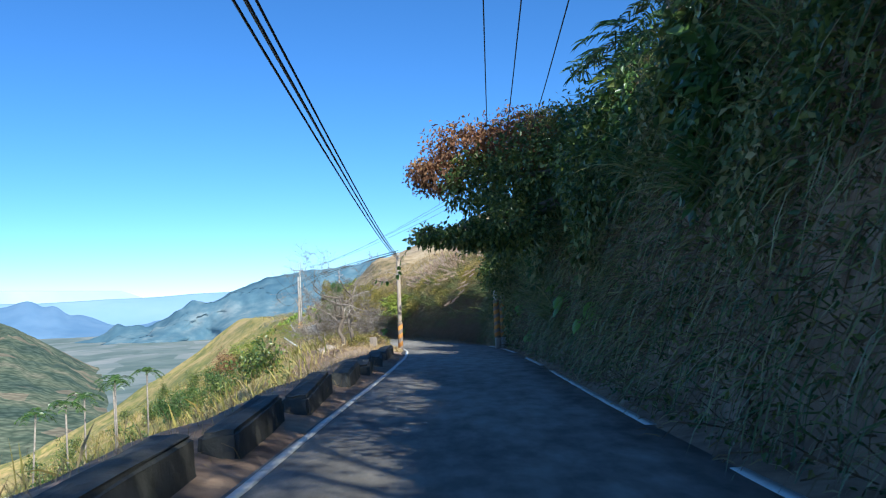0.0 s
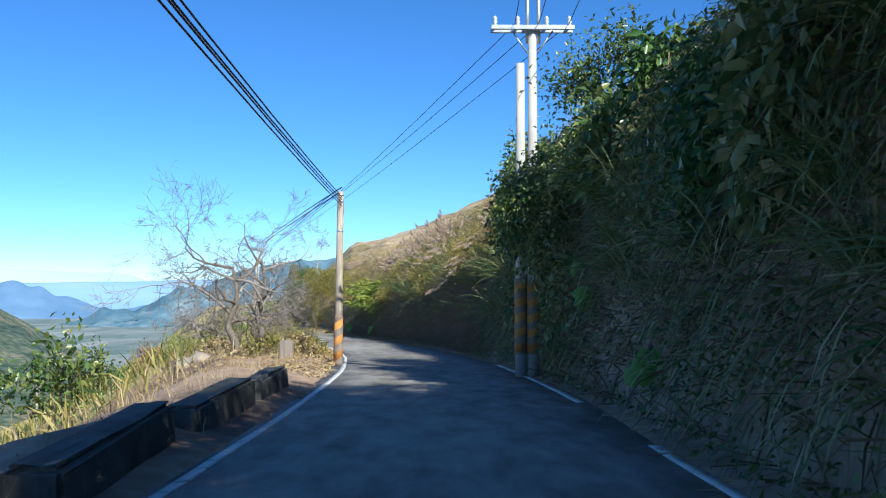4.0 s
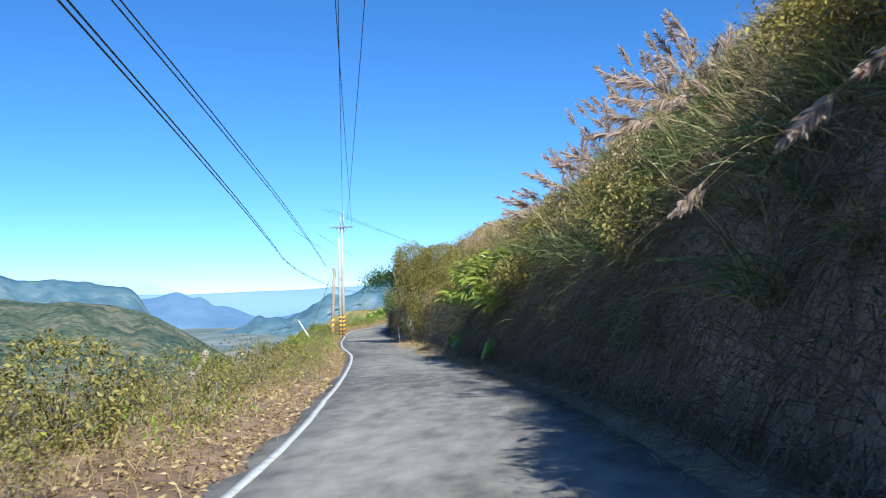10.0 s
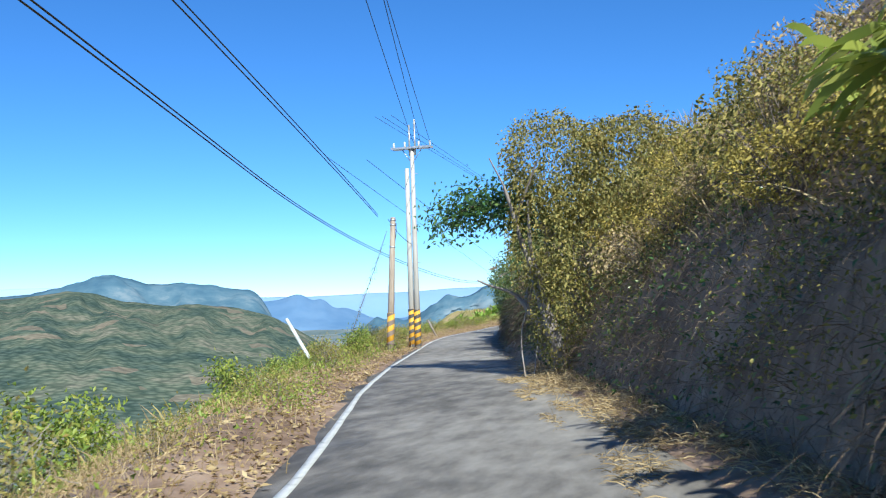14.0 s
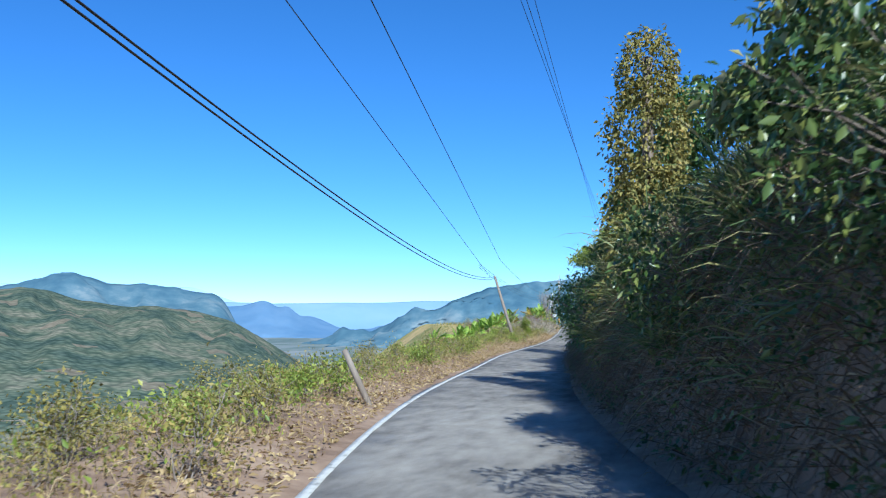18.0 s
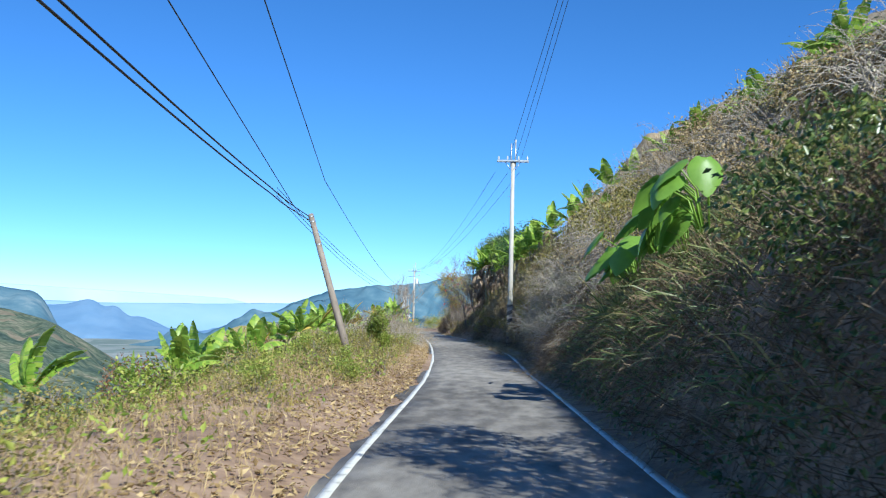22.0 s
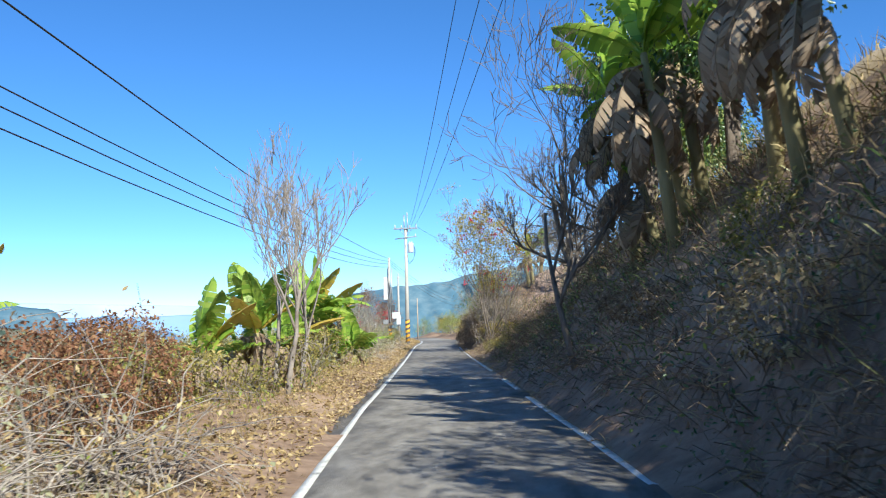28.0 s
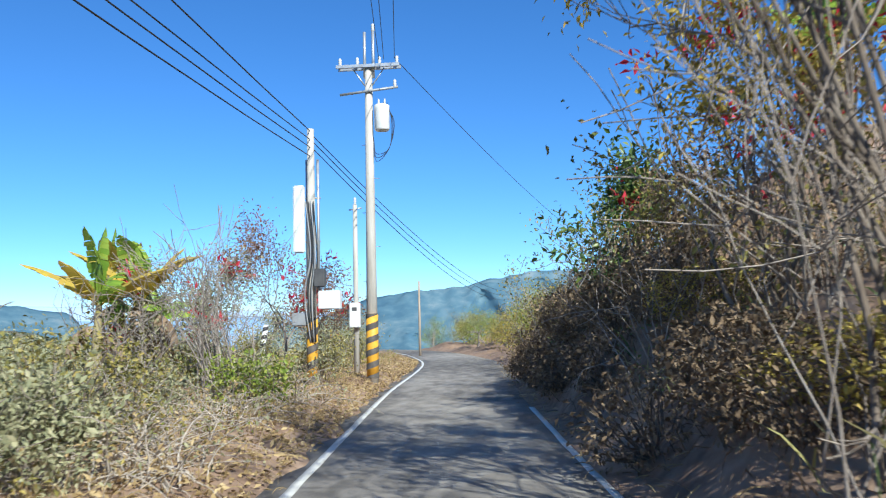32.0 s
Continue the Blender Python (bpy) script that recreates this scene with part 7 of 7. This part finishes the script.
poinsettia(270.9, 2.75, 2040, 7.8, 11, 0.17, "tall many-stemmed roadside tree with yellowing leaves and red bracts", 32, 26, 22)
poinsettia(275.0, 3.3, 2041, 4.0, 7, 0.26, "many-stemmed roadside tree with drooping red bracts", 12, 22)
canopy("bank_thicket", 278.0, 3.0, (((277.5, 3.1, 3.0), (0.7, 1.6, 0.8), 3000), ((280.5, 3.2, 2.6), (0.7, 1.6, 0.8), 2800), ((283.0, 3.2, 2.2), (0.7, 1.5, 0.8), 2600)), M_DEAD, "brown creeper thicket over the bank", 0.07)
T("roadside_tree", 281.0, 2.0, 2042, height=2.8, way=(0.2, 0, 1), radius=0.09, depth=4, spread=0.6, per=16, size=0.16, leaf=M_VINE, accent=M_RED, accent_label="clusters of red bracts", label="dense roadside tree with a few red bracts")
canopy("roadside_tree", 284.5, 3.9, (((284.5, 3.5, 3.6), (0.55, 0.8, 1.2), 2600), ((285.5, 3.4, 2.2), (0.6, 0.9, 0.9), 2000)), M_VINE, "dead trunk wrapped in dark green creepers", 0.08)
T("leafless_tree", 300.0, 1.0, 2044, height=4.8, radius=0.07, depth=5, spread=0.55, bare=True, bark=M_PALEBARK, label="leafless tree at the bend")
for k in range(12):
    rr = np.random.default_rng(2060 + k)
    s = 274 + k * 2.2
    put(lambda at, *a, **kk: shrub("dry_shrub", at, *a, **kk), s, float(right_of(s)) + rr.uniform(0.7, 1.8), 2060 + k, height=rr.uniform(1.2, 2.2), bare=bool(k % 2), per=12, size=0.07, leaf=M_OLIVE, bark=M_PALEBARK, label="twiggy dry shrub on the bank foot", group="dry bank shrubs", stems=7)

for k, (s, u, h) in enumerate(((233, 5.5, 6.4), (240, 5.6, 6.6), (246, 5.4, 7.6), (226, 5.4, 6.6), (243.0, 5.8, 7.8), (249.5, 6.4, 8.4))):
    canopy("bank_tree", s, u - 0.4, (((s, u - 0.6, h), (1.6, 2.4, 1.2), 3000), ((s + 2, u + 0.8, h + 0.8), (1.6, 2.4, 1.2), 2600)), M_LEAF if k % 2 else M_VINE, "dark dense tree shading the slope above the road", 0.14)
# Shade casters added for the track slope; the last three stand unseen.
for k, (s, u, h) in enumerate(((250.0, 6.4, 6.6), (253.5, 7.6, 7.2), (257.0, 9.2, 8.0), (260.5, 10.4, 8.0), (264.0, 11.0, 9.2), (268.0, 12.0, 9.6), (272.0, 13.0, 9.8))):
    canopy("bank_tree", s, u + 0.6, (((s, u, h), (1.7, 2.2, 1.3), 2800), ((s + 1.5, u + 1.4, h + 0.6), (1.6, 2.0, 1.2), 2200)), M_LEAF if k % 2 else M_VINE, "dark dense tree added to shade the slope above the track", 0.14)
rr = np.random.default_rng(1447)
for k in range(30):
    s = rr.uniform(255, 284)
    q = ground_at(s, float(np.interp(s, [255, 262, 272, 284], [4.2, 6.4, 7.6, 9.6])) + rr.uniform(0.2, 4.0) if k % 3 else float(right_of(s)) + rr.uniform(0.9, 1.8))
    copy_thing(tops[int(rr.choice([0, 2]))], pose(q.x, q.y, q.z, rr.uniform(-12, 12), rr.uniform(-12, 12), rr.uniform(0, 360)) @ Matrix.Scale(rr.uniform(0.4, 0.8), 4))
# earth track that climbs from the road
ts = np.linspace(256.5, 284, 40)
tu = np.interp(ts, [256, 262, 267, 272, 278, 285], [2.0, 4.2, 4.9, 5.2, 6.4, 8.0])
tw = np.interp(ts, [256, 262, 272, 285], [0.4, 1.0, 1.0, 1.2])
tv = []
for x in np.linspace(-1, 1, 7):
    P = spot(ts, tu + tw * x)
    P[:, 2] += 0.05 - 0.09 * (abs(x) > 0.9)
    tv.append(P)
tv = np.stack(tv, 1)
i, j = np.meshgrid(np.arange(39), np.arange(6), indexing="ij")
tagged(part("side_track", Soup().add(tv, np.stack([i * 7 + j, i * 7 + j + 1, (i + 1) * 7 + j + 1, (i + 1) * 7 + j], -1)).mesh("side_track", M_TRACK, True)), "trodden pinkish earth track climbing from the road", "track", kind="structure")
# metal pipes on the hillside
for s, u in ((100.2, 7.4), (106.3, 7.6)):
    q = thing("support_pipe", tuple(ground_at(s, u)), "pale rusty pipe sticking out of the hillside", "pipe")
    bar(q, "pipe", (0.8, 0.2, 0.0), (-0.75, -0.1, 0.42), 0.055, M_WOODP)
# wire fence along the crest of the dry slope
fence = thing("wire_fence", tuple(ground_at(94.0, 8.0)), "thin pale posts of a wire fence on the slope", "fence")
tops_f = []
for k in range(13):
    sf = 90.0 + 2.1 * k
    q = ground_at(sf, 8.3 + 0.25 * math.sin(k)) - fence.location
    part("post", Soup().add(*tube_arrays([(q.x, q.y, q.z - 0.2), (q.x + 0.03, q.y, q.z + 0.4), (q.x + 0.05, q.y, q.z + 0.9)], 0.018, 6)).mesh("post", M_WOODP, True), fence)
    tops_f.append((q.x + 0.05, q.y, q.z))
for dz in (0.45, 0.85):
    part("wire", Soup().add(*tube_arrays(np.array(tops_f) + np.array([0, 0, dz]), 0.008, 4)).mesh("wire", M_STEEL, True), fence)

# ---- valley side ----
gnarled(45.2, -4.5, 3011, 8, 1.45, 0.9, "gnarled leafless tree with crooked level limbs at the valley edge")
gnarled(48.6, -4.1, 3012, 8, 1.25, 1.4, "gnarled leafless tree leaning over the valley edge")
gnarled(52.6, -4.6, 3015, 9, 1.2, 0.7, "gnarled leafless tree reaching from below the road edge")
tree("leafless_tree", tuple(ground_at(52.0, -5.4)), 3014, height=3.6, way=(-0.2, 0.1, 0.9), radius=0.08, depth=5, spread=0.95, gnarl=0.15, lift=0.02, bare=True, bark=M_PALEBARK, label="pale leafless tree below the valley edge", first=0.38, kids=(3, 4), shrink=0.74)


def stump(s, u, hh, seed, label, way=(0.1, 0, 1), r=0.13):
    rng = np.random.default_rng(seed)
    ob = thing("tree_stump", tuple(ground_at(s, u)), label, "dead tree")
    p = [np.array([0, 0, -0.2])]
    d = np.array(way, float)
    for k in range(6):
        d = d / np.linalg.norm(d) + rng.normal(size=3) * 0.15
        p.append(p[-1] + d / np.linalg.norm(d) * hh / 6)
    part("trunk", Soup().add(*tube_arrays(p, np.linspace(r, r * 0.55, 7) * rng.uniform(0.8, 1.2, 7), 9)).mesh("trunk", M_PALEBARK, True), ob)
    for k in range(3):
        a = rng.uniform(0, 6.28)
        part("root", Soup().add(*tube_arrays([(0, 0, 0.05), (math.cos(a) * 0.3, math.sin(a) * 0.3, 0.12), (math.cos(a) * 0.65, math.sin(a) * 0.65, -0.1)], [r * 0.6, r * 0.45, 0.02], 6)).mesh("root", M_PALEBARK, True), ob)
    return ob


stump(73.0, -5.0, 1.7, 3010, "pale dead trunk standing at the valley edge", (0.12, 0, 1), 0.13)
stump(69.5, -4.2, 0.9, 3011, "broken dead trunk in the verge brush", (-0.1, 0, 1), 0.15)
stump(43.6, -5.3, 0.6, 3012, "rotten broken stump on the slope edge", (0.2, 0, 1), 0.13)
post = thing("concrete_post", tuple(ground_at(44.2, -2.95)), "short weathered concrete post in the grass", "post")
block("post", (0.34, 0.3, 0.55), (0, 0, 0.2), M_CONCB, post, "", 0.03)
for k, (s, u, sz) in enumerate(((43.2, -4.9, 0.26), (43.8, -5.4, 0.22), (42.4, -5.2, 0.2), (45.6, -4.8, 0.16))):
    rng = np.random.default_rng(3020 + k)
    bm = bmesh.new()
    bmesh.ops.create_icosphere(bm, subdivisions=2, radius=sz)
    for v in bm.verts:
        v.co *= 1 + 0.3 * noise.noise(v.co * 3 + Vector((k, 0, 0)))
        v.co.z *= 0.65
    me = bpy.data.meshes.new("rock")
    bm.to_mesh(me)
    bm.free()
    me.materials.append(M_ROCK)
    tagged(part("rock", me, at=tuple(ground_at(s, u) + Vector((0, 0, sz * 0.3)))), "brown weathered rock on the slope edge", "rock", "rocks")


def leaning(name, s, u, way, ln, r, mat, label, category="post"):
    ob = thing(name, tuple(ground_at(s, u)), label, category)
    d = np.array(way, float) / np.linalg.norm(way)
    part("shaft", Soup().add(*tube_arrays([-d * 0.3, d * ln * 0.5, d * ln], [r, r * 0.95, r * 0.85], 10)).mesh("shaft", mat, True), ob)
    return ob


leaning("leaning_pipe", 92.0, -4.9, (-0.75, 0.2, 0.5), 2.0, 0.055, M_PIPE, "pale pipe leaning out over the slope", "pipe")
leaning("leaning_pipe", 107.0, -3.4, (-0.5, 0.1, 0.75), 1.5, 0.05, M_PIPE, "pale pipe leaning out over the slope", "pipe")
leaning("broken_post", 137.2, -1.75, (-0.5, 0, 1), 1.05, 0.06, M_CONCB, "broken concrete post leaning in the weeds")
cw = thing("climbing_vine", tuple(aloft(117.2, -2.25, 0.2)), "thin leafy vine climbing a stay wire", "creeper")
cp = catmull(np.array([(-0.05, 0, 4.2), (-0.5, 0, 3.0), (-1.0, 0, 1.8), (-1.7, 0.1, 0.2)]), 10)
part("stem", Soup().add(*tube_arrays(cp, 0.01, 4)).mesh("stem", M_BARK), cw)
rng = np.random.default_rng(3050)
n = 220
P = cp[rng.integers(4, len(cp), n)] + rng.normal(size=(n, 3)) * 0.05
part("foliage", Soup().add(*leaflets(rng, P, rng.normal(size=(n, 3)), 0.06, 0.03)).mesh("foliage", M_VINE), cw)

# verge bushes, copied from a few kinds
def family(name, group, label, seeds, spots, **k):
    """Places copies of a few variants at (s, u, size)."""
    made = []
    for i, (s, u, sz) in enumerate(spots):
        p = ground_at(s, u)
        if i < len(seeds):
            ob = shrub(name, (p.x, p.y, p.z), seeds[i], label=label, group=group, **k)
            ob.scale = (1, 1, 1)
            made.append(ob)
        else:
            rr = random.Random(i * 7 + seeds[0])
            copy_thing(made[i % len(made)], pose(p.x, p.y, p.z, rr.uniform(-6, 6), rr.uniform(-6, 6), rr.uniform(0, 360)) @ Matrix.Scale(sz, 4))


def spread(seed, n, s0, s1, d0, d1, z0=0.7, z1=1.3):
    rng = np.random.default_rng(seed)
    return [(s, float(left_of(s)) - rng.uniform(d0, d1), rng.uniform(z0, z1)) for s in rng.uniform(s0, s1, n)]


family("verge_bush", "green verge bushes", "yellow-green leafy bush on the valley verge", [4001, 4002, 4003], spread(1, 9, 98, 122, 1.3, 2.8, 0.5, 0.8) + spread(2, 62, 122, 212, 1.2, 6.0, 0.45, 0.9) + spread(3, 24, 205, 300, 1.6, 8.0), height=0.9, per=11, size=0.09, leaf=M_BRIGHT, stems=5)
family("dry_bush", "dry verge bushes", "brown twiggy half-dry bush on the valley verge", [4011, 4012, 4013], spread(4, 30, 54, 74, 0.9, 3.6, 0.5, 0.9) + spread(34, 26, 74, 124, 0.7, 2.0, 0.4, 0.75) + spread(5, 40, 124, 212, 0.9, 5.0, 0.45, 0.85) + spread(35, 40, 122, 214, 1.1, 2.8, 0.4, 0.75) + spread(6, 44, 206, 300, 1.2, 7.0), height=1.0, per=6, size=0.07, leaf=M_OLIVE, stems=7, bark=M_PALEBARK)
family("bare_bush", "bare verge bushes", "leafless pale twiggy bush on the valley verge", [4021, 4022], spread(7, 12, 206, 233, 2.0, 5.0, 0.7, 1.1) + spread(17, 10, 256, 275, 1.4, 5.0, 0.7, 1.1), height=1.7, stems=7, bare=True, bark=M_PALEBARK, depth=3)
family("scrub_bush", "grey-green scrub", "pale grey-green scrub bush in the field", [4031, 4032], spread(9, 44, 246, 315, 2.4, 16.0, 0.7, 1.3) + spread(19, 44, 254, 290, 1.5, 6.0, 0.6, 1.0), height=1.2, per=12, size=0.09, leaf=M_GREYLEAF, stems=6, bark=M_PALEBARK)
family("slope_bush", "bushes on the slope", "green and russet bush on the slope below the road", [4041, 4042, 4043], spread(10, 60, 26, 130, 5, 38, 0.8, 1.8), height=1.5, per=9, size=0.14, leaf=M_VINE, stems=6)
# brown thickets
for k, (s, u, w, t, lf, lab) in enumerate(((70.5, -4.6, 1.0, 0.8, M_OLIVE, "tangle of dry brown brush at the valley edge"), (62, -3.9, 0.8, 0.8, M_OLIVE, "tangle of dry brown brush at the valley edge"), (84, -3.6, 0.7, 0.6, M_OLIVE, "tangle of dry brown brush at the valley edge"), (186, -8.0, 1.0, 1.2, M_RUST, "rust-brown bush among green weeds"), (209, -9.0, 0.9, 1.1, M_RUST, "rust-brown bush among green weeds"), (234.0, -4.5, 1.0, 0.9, M_RUST, "thicket of russet-brown dead creepers"), (236.2, -4.7, 1.2, 1.0, M_RUST, "thicket of russet-brown dead creepers"), (238.4, -5.4, 1.2, 1.0, M_RUST, "thicket of russet-brown dead creepers"), (262, -4.2, 0.9, 0.7, M_OLIVE, "dry brown brush beside the road"), (270, -4.0, 1.0, 0.8, M_RUST, "dry brown brush beside the road"), (276, -4.2, 1.0, 0.9, M_OLIVE, "dry brown brush beside the road"))):
    g0 = ground_at(s, u)
    heap((g0.x, g0.y, g0.z + 0.25 * t), 4100 + k, w, t, lf, lab, 5200 if lf is M_RUST else 2600, 0.065)
rr = np.random.default_rng(7000)
for k in range(30):
    s = 202.0 + 1.05 * k + rr.uniform(-0.5, 0.5)
    brushpile(tuple(ground_at(s, float(left_of(s)) - rr.uniform(1.0, 4.2))), 7001 + k, rr.uniform(0.7, 1.2), rr.uniform(0.9, 1.7), 130, M_BLEACH if k % 4 else M_PALEBARK, "bleached heap of arching dead twigs beside the road")
for k in range(20):
    s = 258.0 + 1.3 * k
    brushpile(tuple(ground_at(s, float(left_of(s)) - rr.uniform(1.0, 3.0))), 7101 + k, rr.uniform(0.6, 1.0), rr.uniform(0.6, 1.1), 80, M_BLEACH, "low heap of dry twigs and creepers on the verge")
# bananas on the valley side
for k, (s, u, hh, ln, n, dead, yl, st) in enumerate(((182, -6.0, 0.7, 1.2, 8, 2, 0, 2), (185, -6.4, 0.8, 1.3, 9, 2, 0, 2), (188, -6.8, 0.8, 1.3, 9, 2, 0, 2), (191, -6.2, 0.7, 1.3, 8, 2, 1, 2), (194, -7.0, 0.8, 1.3, 9, 3, 0, 2), (197, -5.8, 0.8, 1.3, 9, 3, 0, 2), (200, -6.6, 0.8, 1.3, 8, 3, 1, 2), (203, -5.6, 0.7, 1.2, 8, 3, 2, 2), (206.5, -6.0, 0.9, 1.3, 8, 2, 1, 2), (210, -5.2, 0.8, 1.2, 8, 3, 2, 2), (213, -6.4, 0.8, 1.3, 8, 3, 1, 1), (217, -5.4, 0.7, 1.2, 8, 4, 3, 2), (222, -6.6, 1.0, 1.4, 8, 3, 0, 2), (237, -7.4, 1.3, 1.5, 6, 3, 2, 1), (240.6, -4.5, 0.9, 1.4, 9, 8, 2, 1), (243.2, -3.8, 1.2, 1.5, 10, 16, 3, 2), (245.0, -4.4, 1.3, 1.6, 10, 16, 3, 2), (246.8, -3.7, 1.1, 1.4, 9, 12, 2, 2), (254.7, -3.8, 1.7, 2.0, 15, 8, 1, 2), (253.6, -2.9, 0.55, 1.6, 9, 3, 0, 2), (253.2, -4.5, 1.6, 1.8, 10, 12, 1, 1), (257.5, -4.6, 1.3, 1.6, 10, 8, 1, 1), (285.0, -6.4, 2.0, 1.7, 10, 6, 7, 2), (286.5, -7.2, 2.1, 1.7, 10, 6, 6, 2), (283.6, -6.8, 1.8, 1.5, 9, 4, 5, 1), (288.5, -7.4, 1.6, 1.4, 8, 4, 4, 1), (176, -6.4, 1.0, 1.2, 7, 2, 0, 1))):
    put(banana, s, u, 4200 + k, hh, ln, n, dead, yl, st)
tree("slender_tree", tuple(ground_at(192.3, -2.15)), 4300, height=1.25, radius=0.035, depth=4, spread=0.32, lift=0.3, per=20, size=0.09, leaf=M_BRIGHT, label="slender young light green tree on the verge", first=0.5, scatter_r=0.12)
for k, (s, u, hh, x) in enumerate(((240.8, -2.9, 5.8, 0.06), (241.6, -3.3, 5.6, 0.0), (242.6, -2.9, 5.0, 0.12))):
    tree("leafless_tree", tuple(ground_at(s, u)), 4301 + k, height=hh, way=(x, 0, 1), radius=0.06, depth=5, spread=0.36, gnarl=0.1, lift=0.22, bare=True, bark=M_PALEBARK, label="tall leafless tree behind the banana plants", first=0.36, kids=(2, 4))
tree("dead_branchy_tree", tuple(ground_at(231.5, -4.6)), 4303, height=3.0, way=(-0.3, 0, 1), radius=0.09, depth=4, spread=0.7, gnarl=0.25, bare=True, bark=M_PALEBARK, label="twisted pale dead tree on the verge")
for k, (s, u, hh) in enumerate(((287.0, -5.2, 4.4), (289.5, -4.3, 4.6), (286.0, -6.6, 4.2), (294, -4.4, 4.0))):
    tree("poinsettia_tree", tuple(ground_at(s, u)), 4310 + k, height=hh, radius=0.05, depth=4, spread=0.5, gnarl=0.12, lift=0.2, per=12, size=0.10, leaf=M_RUST if k % 2 else M_GREYLEAF, bark=M_PALEBARK, accent=M_RED, accent_label="clusters of red bracts", label="bushy poinsettia with red bracts beside the poles", first=0.36, kids=(3, 4))
for k, (s, u, hh) in enumerate(((281.4, -3.8, 3.0), (283.2, -4.6, 2.8), (279.8, -4.8, 2.2))):
    shrub("bare_shrub", tuple(ground_at(s, u)), 4350 + k, height=hh, wide=0.3, bare=True, bark=M_PALEBARK, label="tall grey leafless shrub beside the road", group="bare verge bushes", stems=9, depth=3)
# trees at the far bend
for k in range(38):
    rr = np.random.default_rng(4400 + k)
    s = 300 + k * 1.0
    u = float(right_of(s)) + 0.9 + rr.uniform(0, 3.4) if k % 3 else float(left_of(s)) - 2.4 - rr.uniform(0, 7)
    put(lambda at, *a, **kk: tree("orchard_tree", at, *a, **kk), s, u, 4400 + k, height=rr.uniform(2.4, 3.5), radius=0.07, depth=3, spread=0.85, gnarl=0.22, lift=0.1, per=13, size=0.11, scatter_r=0.32, leaf=(M_GREYLEAF, M_BRIGHT, M_GOLD)[k % 3], bark=M_BARK if k % 2 else M_PALEBARK, label="low twisted orchard tree at the bend", group="orchard trees", kids=(3, 4))
hut = thing("hut", tuple(ground_at(57.0, -22.0)), "small hut with a pale metal roof far down the slope", "hut")
block("wall", (3.4, 2.4, 2.2), (0, 0, 1.0), M_WOODP, hut, "", 0.03)
for sg in (-1, 1):
    block("roof", (3.9, 1.55, 0.06), (0, sg * 0.68, 2.35), M_WHT, hut, "pale corrugated roof sheet", 0.01).rotation_euler.x = -sg * 0.38
# palms and trees below the first bend
for k, (s, u, hh) in enumerate(((78, -24, 7), (80, -27, 7.5), (74, -30, 7), (84, -21, 6.5), (70, -34, 7.5), (88, -24, 7), (92, -19, 6.5), (66, -40, 8), (95, -22, 7))):
    put(palm, s, u, 4500 + k, hh)
for k, (s, u, hh, lf, lab) in enumerate(((98, -12, 4.2, M_RUST, "rust-leaved tree below the road"), (90, -13, 3.6, M_LEAF, "green tree below the road"), (95, -16, 4.0, M_LEAF, "green tree below the road"), (104, -9, 3.0, M_BRIGHT, "light green tree below the road"), (86, -17, 3.6, M_LEAF, "green tree below the road"), (60, -22, 3.4, M_VINE, "green tree on the slope"), (54, -28, 3.6, M_LEAF, "green tree on the slope"), (110, -10, 2.8, M_BRIGHT, "light green tree below the road"))):
    put(lambda at, *a, **kk: tree("slope_tree", at, *a, **kk), s, u, 4600 + k, height=hh, radius=0.09, depth=3, per=26, size=0.22, leaf=lf, label=lab, group="trees on the slope", scatter_r=0.4)
